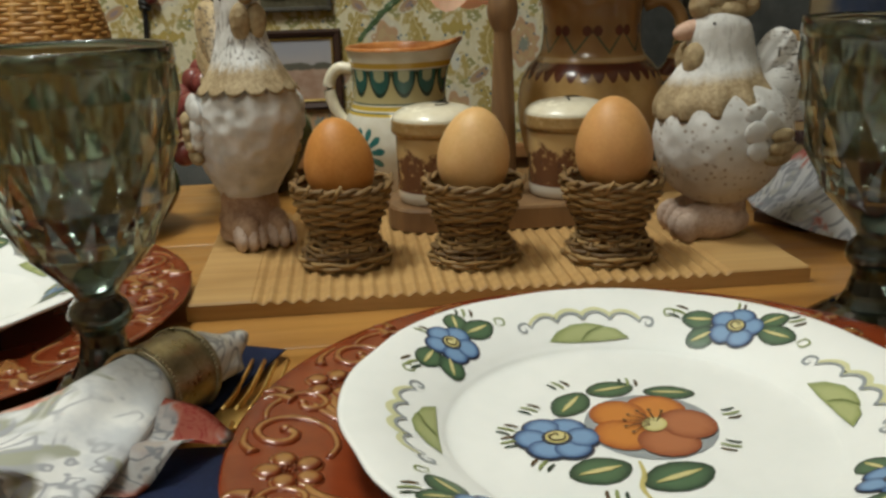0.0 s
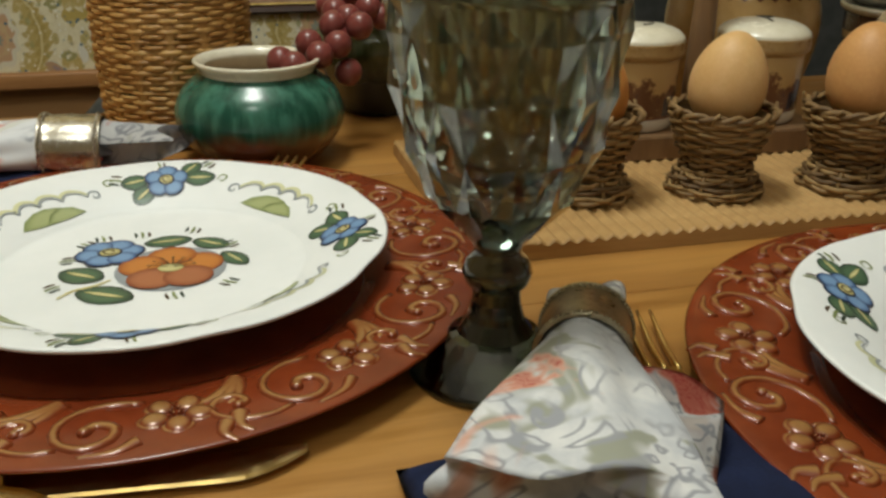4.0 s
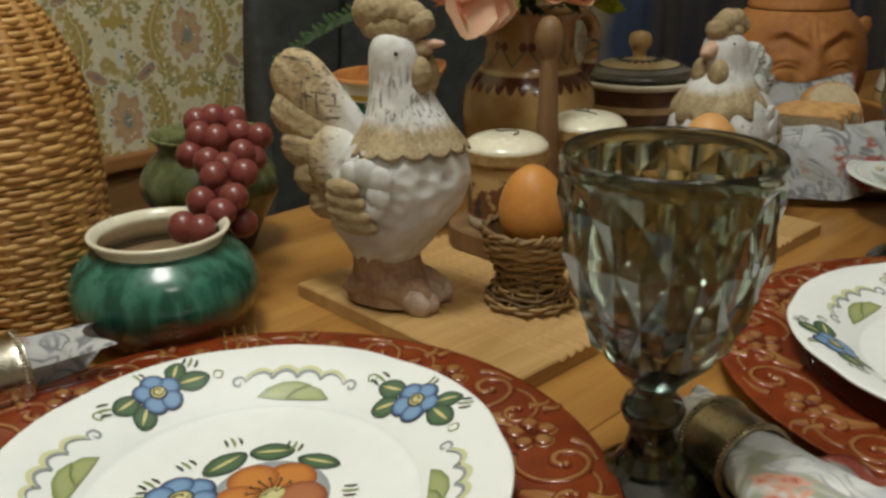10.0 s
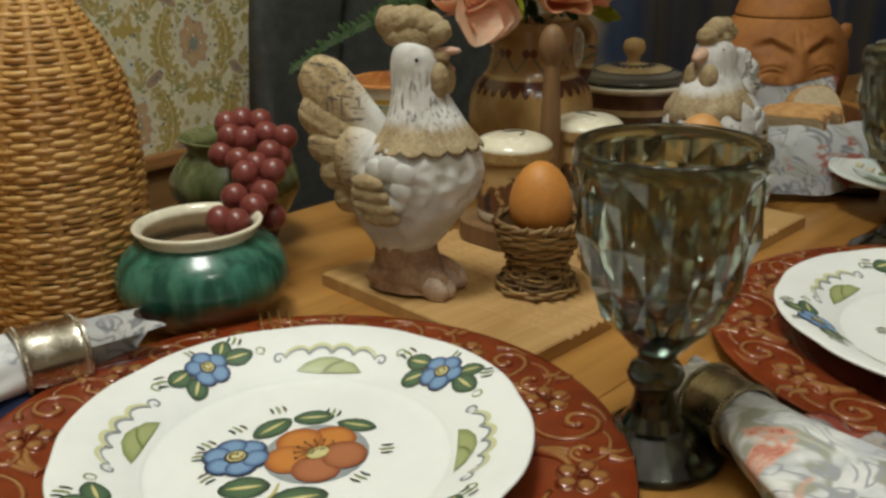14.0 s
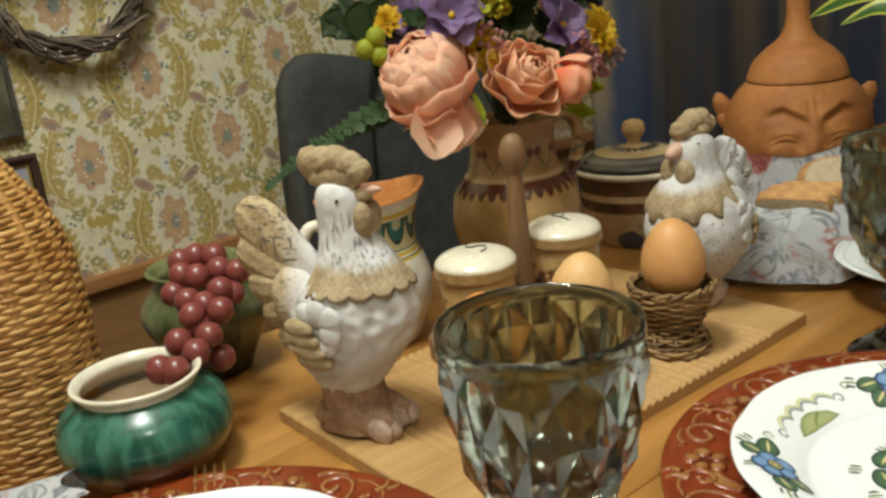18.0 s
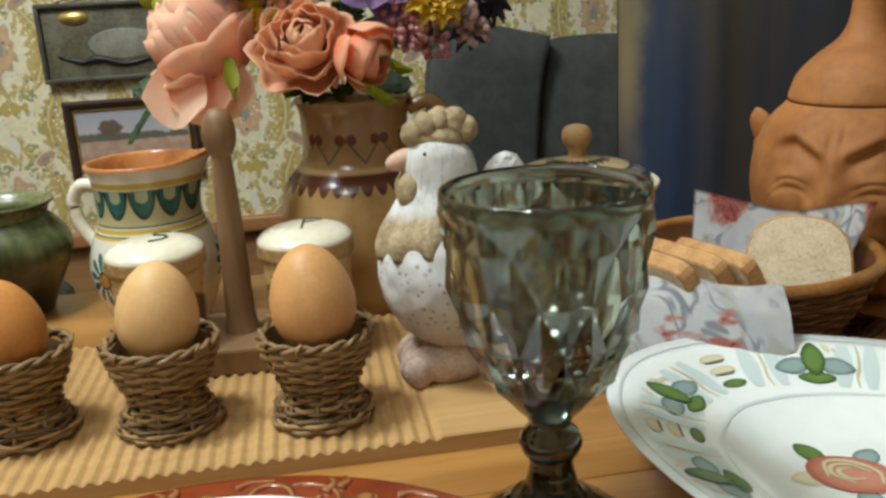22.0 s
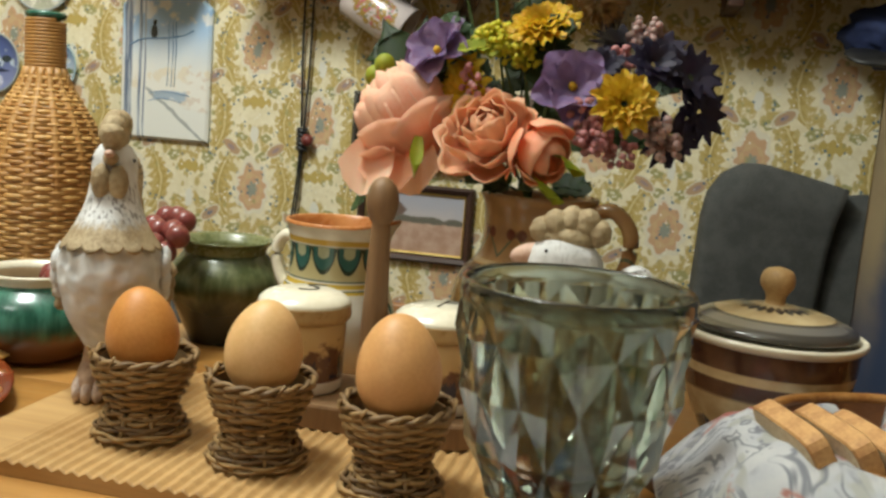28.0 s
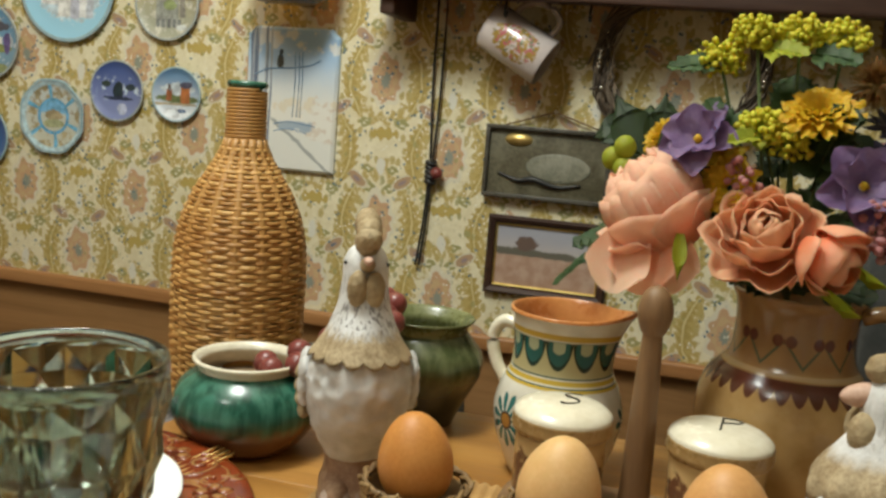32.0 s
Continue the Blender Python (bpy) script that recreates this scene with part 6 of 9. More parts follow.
for i, (p, f, r) in enumerate((((0.046, 0.735, 0.268), (-0.3, -0.8, 0.5), 0.027), ((0.150, 0.722, 0.248), (0.2, -0.9, 0.3), 0.027), ((0.040, 0.80, 0.262), (-0.6, -0.3, 0.6), 0.026))):
    daisy(b(*p), f, r, 5, F_violet, "mauve_flower", "mauve five-petalled flower", bouquet, F_yellow, 0.46, 2, 0.6, i, 0.66, 0.50, 0.08)
for i, (p, f, r, n) in enumerate((((0.120, 0.748, 0.290), (-0.1, -0.6, 0.8), 0.026, 11), ((0.187, 0.715, 0.239), (0.3, -0.9, 0.3), 0.022, 10), ((0.070, 0.735, 0.238), (-0.2, -1, 0.2), 0.021, 9), ((0.012, 0.785, 0.268), (-0.6, -0.5, 0.5), 0.015, 9))):
    daisy(b(*p), f, r, n, F_yellow, "yellow_flower", "bright yellow ruffled flower", bouquet, None, 0.24, 5, 0.3, i, 0.64, 0.25, 0.10)
for i, (x, y, z, k) in enumerate(((0.050, 0.765, 0.325, 26), (0.072, 0.765, 0.343, 26), (0.100, 0.77, 0.345, 24), (0.085, 0.752, 0.280, 30), (0.104, 0.755, 0.272, 20), (0.128, 0.775, 0.345, 16))):
    berry_cluster(b(x, y, z), (0.019, 0.016, 0.013), k * 5, 0.0021, F_lime, "goldenrod", "lime-yellow floret spray", bouquet, 20 + i)
    tube_bm = tube(bmesh.new(), [b(x, y, z), b(x * 0.6 + 0.045, 0.77, 0.24), b(0.115, 0.772, 0.16)], 0.0012, 5)
    part("stem", tube_bm, F_stem, bouquet)
for i, (x, y, z, m, k) in enumerate(((0.170, 0.712, 0.216, F_pink, 34), (0.160, 0.716, 0.232, F_pink, 16), (0.186, 0.720, 0.207, F_pink, 14), (0.205, 0.728, 0.226, F_pale, 30), (0.214, 0.730, 0.212, F_pale, 16), (0.186, 0.78, 0.292, F_pale, 26), (0.172, 0.76, 0.270, F_pink, 22), (0.078, 0.728, 0.248, F_pink, 12))):
    berry_cluster(b(x, y, z), (0.014, 0.012, 0.013), int(k * 1.7), 0.0027, m, "berry_spray", "spray of small pink berries", bouquet, 40 + i)
for i, (p, f) in enumerate((((0.224, 0.765, 0.262), (0.6, -0.6, 0.4)), ((0.232, 0.77, 0.238), (0.8, -0.5, 0.1)), ((0.200, 0.785, 0.280), (0.4, -0.5, 0.8)), ((0.215, 0.76, 0.220), (0.6, -0.6, -0.4)), ((0.170, 0.79, 0.285), (0.1, -0.4, 0.9)))):
    daisy(b(*p), f, 0.024, 9, F_dark, "plum_flower", "dark plum flower with narrow petals", bouquet, None, 0.22, 2, 0.1, i)
green = part("green_berry_cluster", tube(bmesh.new(), spline([b(-0.004, 0.772, 0.252), b(0.010, 0.772, 0.243), b(0.035, 0.772, 0.225)], 8), 0.0012, 5), F_stem, bouquet, "cluster of three green berries")
for p in BERRIES:
    part("green_berry", ball(bmesh.new(), b(*p), (0.0082, 0.0082, 0.0088), 0, 18, 12), F_apple, green)
for i, (p, d, ln, w, n, m) in enumerate((((0.01, 0.775, 0.195), (-0.62, 0.75, -0.20), 0.14, 0.021, 24, F_fern), ((0.03, 0.768, 0.200), (-0.8, 0.3, 0.0), 0.075, 0.022, 8, F_fern), ((0.030, 0.800, 0.252), (-0.8, 0.1, 0.55), 0.060, 0.046, 3, F_leaf), ((0.12, 0.76, 0.24), (0.2, -0.3, 0.9), 0.07, 0.028, 6, F_leaf), ((0.16, 0.77, 0.23), (0.6, 0.1, 0.5), 0.08, 0.026, 6, F_leaf), ((0.10, 0.77, 0.25), (0.0, 0.2, 1.0), 0.08, 0.03, 6, F_fern), ((0.07, 0.76, 0.26), (-0.3, -0.3, 0.7), 0.05, 0.02, 5, F_fern), ((0.15, 0.79, 0.21), (0.5, 0.5, 0.4), 0.07, 0.026, 5, F_leaf), ((0.110, 0.750, 0.172), (-0.6, -0.4, 0.35), 0.036, 0.020, 4, F_leaf), ((0.132, 0.748, 0.174), (0.7, -0.4, 0.3), 0.036, 0.020, 4, F_leaf), ((0.122, 0.745, 0.172), (0.1, -0.7, 0.5), 0.026, 0.018, 3, F_leaf))):
    foliage(b(*p), d, ln, w, n, m, "leaf_sprig", "fern sprig" if m is F_fern else "dark green leaf sprig", bouquet, 60 + i)
for p, d, ln, w in (((0.004, 0.786, 0.250), (-0.55, 0.1, 0.85), 0.060, 0.0165), ((0.012, 0.788, 0.252), (-0.02, 0.1, 1.0), 0.052, 0.0135), ((0.000, 0.780, 0.246), (0.05, 0.0, -0.9), 0.040, 0.0110)):
    bm = bmesh.new()
    petal(bm, b(*p), d, (0.1, -1, 0.2), ln, w, 0.35, -0.12, 0, 12, 1.02)
    part("broad_leaf", bm, F_leaf, bouquet, "broad dark green silk leaf")
rnd = random.Random(15)
for i in range(16):
    a = 2 * math.pi * i / 16 + rnd.uniform(-0.2, 0.2)
    if math.sin(a) < -0.25:
        continue
    up = rnd.uniform(0.35, 1.0)
    p = (BX + 0.030 * math.cos(a) - 0.02, BY + 0.022 * math.sin(a) - 0.012, 0.190 + 0.05 * up)
    foliage(b(*p), (math.cos(a), math.sin(a) * 0.7 - 0.2, up), rnd.uniform(0.05, 0.075), rnd.uniform(0.022, 0.034), 5, F_leaf if i % 3 else F_fern, "leaf_sprig", "dark green leaf sprig" if i % 3 else "fern sprig", bouquet, 90 + i)
for i, (x, y, z) in enumerate(((0.050, 0.765, 0.318), (0.078, 0.765, 0.330), (0.105, 0.77, 0.330), (0.088, 0.752, 0.270))):
    foliage(b(x, y, z), ((-0.6, 0.5, 0.8, -0.3)[i], -0.5, 0.15), 0.035, 0.016, 4, F_apple if i % 2 else F_fern, "leaf_sprig", "small light green leaf sprig", bouquet, 120 + i)
for i, (p, f, r) in enumerate((((0.165, 0.745, 0.262), (0.2, -0.8, 0.5), 0.018), ((0.200, 0.745, 0.268), (0.4, -0.7, 0.5), 0.020), ((0.060, 0.752, 0.255), (-0.2, -0.8, 0.5), 0.019))):
    daisy(b(*p), f, r, 9, F_dark if i < 2 else F_yellow, "plum_flower" if i < 2 else "yellow_flower", "dark plum flower with narrow petals" if i < 2 else "bright yellow daisy-like flower", bouquet, None, 0.28, 3, 0.2, i)
rnd = random.Random(8)
bm = bmesh.new()
for i in range(420):
    d = Vector((rnd.gauss(0, 1), rnd.gauss(0, 1), rnd.gauss(0, 1))).normalized()
    tube(bm, [Vector(b(0.152, 0.78, 0.314)) + d * 0.006, Vector(b(0.152, 0.78, 0.314)) + d * rnd.uniform(0.016, 0.021)], lambda s: 0.0006 * (1 - 0.7 * s), 3)
part("seed_head", bm, F_fuzz, bouquet, "fuzzy brown seed head")


# ---- green pots, grapes and wicker bottle ----
pot = thing("green_pot", -0.2675, 0.6795, 0, 0, "squat green drip-glazed pot with a cream rim", "pot")
part("body", lathe([(0, 0.0004)] + smooth_prof([(0.034, 0.0004), (0.044, 0.008), (0.0555, 0.024), (0.0580, 0.037), (0.0530, 0.051), (0.0430, 0.0605), (0.0385, 0.0640)], 36), 64), M_green, pot)
part("rim", lathe(smooth_prof([(0.0384, 0.0638), (0.0395, 0.0665), (0.0425, 0.0700), (0.0430, 0.0722), (0.0408, 0.0728), (0.0375, 0.0700), (0.0365, 0.066), (0.041, 0.058), (0.048, 0.045), (0.0, 0.02)], 36), 64), M_cream, pot, "cream glazed rim and inside")

part("pot_bottom", lathe([(0, 0.0505), (0.0440, 0.0505), (0.0450, 0.0495), (0, 0.0490)], 48), plain("dull_brown_inside", (0.20, 0.125, 0.065), (0.30, 0.20, 0.11), 60, 0.8), pot, "dull brown inside")

urn = thing("olive_urn", -0.1765, 0.8145, 0, 0, "olive green glazed urn with embossed leaves", "pot")


def emboss(r, z, a):
    k = max(0.0, 1 - abs((z - 0.048) / 0.026))
    return r + 0.0022 * k * max(0.0, math.cos(a * 9 + (z - 0.045) * 45)) ** 2, z


part("body", lathe([(0, 0.0004)] + smooth_prof([(0.030, 0.0004), (0.033, 0.008), (0.044, 0.032), (0.0525, 0.052), (0.0510, 0.065), (0.0420, 0.0775), (0.0370, 0.083)], 40), 90, warp=emboss), M_urn, urn)
M_urnrim = plain("pale_olive_glaze", (0.11, 0.125, 0.045), (0.19, 0.20, 0.085), 40, 0.25, coat=0.2)
part("rim", lathe(smooth_prof([(0.0368, 0.0828), (0.0385, 0.089), (0.0430, 0.0935), (0.0422, 0.0952), (0.0375, 0.091), (0.034, 0.082), (0.045, 0.06)], 30) + [(0, 0.03)], 72), M_urnrim, urn, "flaring pale olive rim")

grapes = thing("grape_bunch", -0.212, 0.735, 0.074, 0, "bunch of dull red artificial grapes hanging over the pot rim", "grapes")
for i, (x, y, z) in enumerate(((-0.2033, 0.7612, 0.1155), (-0.1915, 0.7605, 0.1169), (-0.1794, 0.7540, 0.1152), (-0.1701, 0.7320, 0.1054), (-0.1811, 0.7414, 0.1081), (-0.1979, 0.7432, 0.1062), (-0.2075, 0.7496, 0.1084), (-0.2126, 0.7265, 0.0954), (-0.1883, 0.7241, 0.0979), (-0.2032, 0.7180, 0.0924), (-0.2149, 0.7127, 0.0882), (-0.1956, 0.7068, 0.0883), (-0.2321, 0.6962, 0.0784), (-0.2117, 0.6906, 0.0784), (-0.2249, 0.6821, 0.0729), (-0.2516, 0.6797, 0.0694), (-0.2428, 0.6734, 0.0674), (-0.2050, 0.6941, 0.0581), (-0.2166, 0.7471, 0.0966), (-0.1789, 0.7267, 0.0917), (-0.2120, 0.7126, 0.0795))):
    o = part("grape", ball(bmesh.new(), (0, 0, 0), (0.0098, 0.0098, 0.0104), 0, 18, 12), M_grape, grapes, at=pose(x + 0.212, y - 0.735, z - 0.074, 20 * (i % 5), 15 * (i % 3), 0)) if i == 0 else again(o, pose(x + 0.212, y - 0.735, z - 0.074, 20 * (i % 5), 15 * (i % 3), 0))

BOT = [(0.0, 0.0480), (0.01, 0.0540), (0.06, 0.0555), (0.11, 0.0565), (0.145, 0.0550), (0.170, 0.0495), (0.190, 0.0410), (0.205, 0.0315), (0.218, 0.0235), (0.228, 0.0185), (0.236, 0.0165)]
bottle = thing("wicker_bottle", -0.333, 0.756, 0, 0, "tall bottle wrapped in honey-coloured wicker", "bottle")
rad = lambda z: table_of(z, BOT)
part("glass", lathe([(0, 0.001)] + [(r - 0.004, z + 0.001) for z, r in BOT] + [(0.0125, 0.285)], 40), M_green, bottle, "green glass inside the wicker")
part("weave", weave(bmesh.new(), rad, 0.002, 0.232, 64, 30, 0.0012, 0.0021, random.Random(5), 0.0006, 0.75), M_wicker, bottle)
stake = None
for i in range(15):
    a = 2 * math.pi * (i + 0.5) / 15
    if stake is None:
        stake = part("stake", tube(bmesh.new(), [(rad(z) - 0.0002, 0, z) for z in (0.002, 0.03, 0.06, 0.09, 0.12, 0.145, 0.17, 0.19, 0.205, 0.218, 0.23, 0.236)], 0.0022, 6, flat=1.6), M_wicker, bottle)
        stake.matrix_basis = pose(0, 0, 0, 0, 0, math.degrees(a))
    else:
        again(stake, pose(0, 0, 0, 0, 0, math.degrees(a)))
bm = bmesh.new()
pts = []
for i in range(15 * 20):
    a = 2 * math.pi * i / 20
    z = 0.233 + 0.0030 * i / 20
    r = 0.0160 - 0.0004 * (i / 300)
    pts.append((r * math.cos(a), r * math.sin(a), z))
part("neck_binding", tube(bm, pts, 0.0019, 6), M_wicker, bottle, "cane wound round the neck")
part("mouth", lathe([(0.0150, 0.279), (0.0170, 0.280), (0.0175, 0.283), (0.0160, 0.2850), (0.0125, 0.2845), (0.0125, 0.262), (0.0, 0.262)], 32), M_green, bottle, "green glass lip")


# ---- tureen ----
def tureen_mat():
    k = Mat("banded_tureen_glaze", 0.22, 0.0, 0.4)
    x, y, z = k.xyz()
    c = k.mix(k.noise(40).ramp(0.35, 0.65), (0.05, 0.02, 0.012), (0.10, 0.045, 0.022))
    cream = k.mix(k.noise(60).ramp(0.3, 0.7), (0.38, 0.26, 0.12), (0.52, 0.39, 0.20))
    c = k.mix((z - 0.060).abs().ramp(0.0030, 0.0040, 1.0, 0.0), c, cream)
    c = k.mix(z.ramp(0.042, 0.046, 1.0, 0.0), c, cream)
    th = x.angle(y)
    spot = (th * 5.0).sin() * 0.6 + (z * 150.0).sin() * 0.4 + (k.noise(55) - 0.5) * 0.8
    c = k.mix(spot.ramp(0.35, 0.5) * z.ramp(0.036, 0.039, 1.0, 0.0), c, (0.05, 0.06, 0.085))
    k.colour(c)
    return k.m


def lid_mat():
    k = Mat("banded_lid_glaze", 0.2, 0.0, 0.4)
    x, y, z = k.xyz()
    r, th = (x * x + y * y).sqrt(), x.angle(y)
    c = k.mix(k.noise(50).ramp(0.3, 0.7), (0.46, 0.33, 0.16), (0.58, 0.45, 0.25))
    c = k.mix(r.ramp(0.0415, 0.0425), c, (0.06, 0.052, 0.042))
    c = k.mix((r - 0.049).abs().ramp(0.003, 0.005, 1.0, 0.0), c, (0.17, 0.155, 0.135))
    tuft = (th * 11.0).sin().abs() * 0.006
    c = k.mix(((r - 0.021).abs() - tuft).ramp(0.0, 0.0012, 1.0, 0.0), c, (0.035, 0.035, 0.035))
    k.colour(c)
    return k.m


tureen = thing("lidded_tureen", 0.2995, 0.7945, 0, 0, "brown and cream banded pottery tureen with a lid", "tureen")
part("bowl", lathe([(0, 0.0004)] + smooth_prof([(0.038, 0.0004), (0.043, 0.008), (0.056, 0.036), (0.0608, 0.060), (0.0620, 0.080)], 30), 64), tureen_mat(), tureen)
part("bowl_rim", lathe(smooth_prof([(0.0618, 0.0795), (0.0655, 0.0822), (0.0665, 0.0850), (0.0650, 0.0868), (0.0615, 0.0858), (0.0585, 0.0825), (0.056, 0.074)], 20) + [(0, 0.06)], 64), M_cream, tureen, "cream rim")
lid = part("lid", lathe(smooth_prof([(0.0565, 0.0868), (0.0590, 0.0890), (0.0575, 0.0925), (0.0500, 0.0965), (0.0400, 0.1003), (0.0250, 0.1038), (0.0110, 0.1058), (0.0, 0.1062)], 36), 64), lid_mat(), tureen)
part("knob", lathe(smooth_prof([(0.0075, 0.1055), (0.0068, 0.1090), (0.0080, 0.1135), (0.0116, 0.1190), (0.0120, 0.1250), (0.0092, 0.1308), (0.0, 0.1335)], 22), 28), plain("pale_wood_knob", (0.40, 0.24, 0.09), (0.54, 0.36, 0.16), 60, 0.5), lid, "pale round knob")


# ---- bread basket ----
M_lacquer = plain("dark_lacquer", (0.022, 0.010, 0.007), (0.05, 0.022, 0.014), 40, 0.28, coat=0.3)
tray = thing("lacquer_tray", 0.346, 0.661, 0.0002, -48, "dark brown lacquered rectangular tray under the bread basket", "tray")
part("tray_base", slab(bmesh.new(), -0.072, 0.100, -0.078, 0.085, 0.0, 0.0042, bevel=0.001), M_lacquer, tray)
for x0, x1, y0, y1 in ((-0.078, 0.106, -0.084, -0.0782), (-0.078, 0.106, 0.0852, 0.091), (-0.078, -0.0722, -0.0782, 0.0852), (0.1002, 0.106, -0.0782, 0.0852)):
    part("tray_edge", slab(bmesh.new(), x0, x1, y0, y1, 0.0, 0.0085, bevel=0.0012), M_lacquer, tray)
basket = thing("bread_basket", 0.386, 0.656, 0.003, 0, "round brown woven cane bread basket", "basket")
BK = [(0.0, 0.058), (0.02, 0.070), (0.04, 0.0800), (0.056, 0.0855), (0.07, 0.0865)]
brad = lambda z: table_of(z, BK)
part("weave", weave(bmesh.new(), brad, 0.002, 0.055, 17, 40, 0.0013, 0.0017, random.Random(2), 0.0003), M_basket, basket)
part("shell", lathe([(0, 0.002)] + [(r - 0.0022, z + 0.002) for z, r in BK[:4]], 48), M_basket, basket)
M_rim = plain("polished_cane", (0.24, 0.095, 0.02), (0.40, 0.19, 0.05), 50, 0.35, coat=0.25)
part("rim", tube(bmesh.new(), [(0.0865 * math.cos(a), 0.0865 * math.sin(a), 0.0570 + 0.0006 * math.sin(a * 5)) for a in [2 * math.pi * i / 120 for i in range(120)]], 0.0042, 10, 0, True), M_rim, basket, "smooth polished cane rim")

cloth = thing("bread_cloth", 0.380, 0.656, 0.0615, 0, "white cotton napkin with red flowers lining the bread basket", "napkin")
rnd = random.Random(3)


def sheet(fn, nu, nv, thick=0.0012):
    bm = bmesh.new()
    g = [[bm.verts.new(fn(i / nu, j / nv)) for j in range(nv + 1)] for i in range(nu + 1)]
    for i in range(nu):
        for j in range(nv):
            bm.faces.new((g[i][j], g[i + 1][j], g[i + 1][j + 1], g[i][j + 1]))
    bmesh.ops.solidify(bm, geom=bm.faces[:], thickness=thick)
    return bm


def drape(u, v):
    """Falls from inside the basket over its rim to the table."""
    a = math.radians(122 + 142 * u)
    v *= 1 - 0.25 * max(0.0, (u - 0.75) / 0.25) ** 1.5
    fold = noise.noise(Vector((u * 4.5, v * 1.4, 1.3)))
    prof = [(0, 0.066, -0.016), (0.22, 0.080, 0.002), (0.4, 0.0935, 0.005), (0.6, 0.106, -0.006), (0.8, 0.119, -0.029), (1.0, 0.130, -0.053)]
    r = table_of(v, [(p[0], p[1]) for p in prof])
    z = table_of(v, [(p[0], p[2]) for p in prof])
    r += 0.012 * fold * v + 0.003 * math.sin(u * 13 + 2 * v) * v + 0.012 * v * math.sin(math.pi * u) ** 2 + 0.022 * v * v * math.exp(-((u - 0.12) / 0.20) ** 2)
    z += 0.006 * noise.noise(Vector((u * 6, v * 2.5, 4.0))) * (1 - 0.5 * v) * min(1.0, 4 * (1 - u)) - 0.016 * math.exp(-((u - 0.05) / 0.30) ** 2) * math.sin(math.pi * min(1.0, v * 1.1)) ** 2
    return (r * math.cos(a) + 0.004, r * math.sin(a), max(z, -0.0555))


part("draped_side", sheet(drape, 90, 40), M_floral, cloth)


def flap(u, v):
    """Stands up behind the bread between two raised corners."""
    top = Vector((-0.006 + 0.100 * u, 0.068 - 0.076 * u, 0.0285 - 0.040 * u * (1 - u) + 0.002 * math.sin(u * 9)))
    low = Vector((-0.016 + 0.076 * u, 0.046 - 0.066 * u, -0.030))
    p = low + (top - low) * v
    back = Vector((0.6, 0.78, 0)) * (0.010 * math.sin(math.pi * u) * (1 - 0.4 * v) + 0.005 * noise.noise(Vector((u * 4, v * 2.5, 8))))
    return tuple(p + back)


part("standing_corner", sheet(flap, 50, 20), M_floral, cloth)

k = Mat("bread_crumb", 0.85)
c = k.mix((k.noise(90) * 0.5 + k.noise(400) * 0.5).ramp(0.35, 0.65), (0.62, 0.485, 0.30), (0.76, 0.635, 0.44))
c = k.mix(k.noise(620, 3.0).ramp(0.60, 0.70) * 0.6, c, (0.26, 0.15, 0.07))
k.colour(c)
M_crumb = k.bump(k.noise(420, 4.0), 0.6, 0.0015).m
M_crust = plain("bread_crust", (0.38, 0.18, 0.06), (0.60, 0.34, 0.13), 70, 0.7, bump=0.4)


def bread(at, w, h, th, dome, label):
    t = thing("bread_slice", 0, 0, 0, 0, label, "bread", "slices in the basket")
    t.matrix_basis = at
    n = 48
    out = []
    for i in range(n):
        a = 2 * math.pi * i / n
        x, z = math.cos(a), math.sin(a)
        q = (abs(x) ** dome + abs(z) ** dome) ** (-1 / dome)
        out.append((x * q * w / 2, z * q * h / 2 + h / 2))
    bm = bmesh.new()
    rings = []
    for y, s in ((-th / 2, 0.955), (-th / 2 + 0.001, 1.0), (th / 2 - 0.001, 1.0), (th / 2, 0.955)):
        rings.append([bm.verts.new((x * s, y, h / 2 + (z - h / 2) * s)) for x, z in out])
    for a, b in zip(rings, rings[1:]):
        for i in range(n):
            bm.faces.new((a[i], a[(i + 1) % n], b[(i + 1) % n], b[i]))
    part("crust", bm, M_crust, t, "brown crust", smooth=False)
    bm = bmesh.new()
    for y, s in ((-th / 2 - 0.0002, 1), (th / 2 + 0.0002, -1)):
        ring = [bm.verts.new((x * 0.955, y, h / 2 + (z - h / 2) * 0.955)) for x, z in out]
        mid = bm.verts.new((0, y - 0.0006 * s, h / 2))
        for i in range(n):
            q = (ring[i], ring[(i + 1) % n], mid)
            bm.faces.new(q if s > 0 else q[::-1])
    part("crumb", bm, M_crumb, t, "pale speckled crumb")


bread(pose(0.4115, 0.6240, 0.012, -23, 0, -20), 0.068, 0.077, 0.014, 2.7, "slice of pale speckled bread leaning in the basket")
for x, y, tz in ((0.3320, 0.6120, 98), (0.3540, 0.6180, 98), (0.3710, 0.6170, 99)):
    bread(pose(x - 0.004, y, 0.035, -30, 0, tz + 18), 0.066, 0.050, 0.0115, 7.0, "narrow crusty slice of bread standing in the basket")


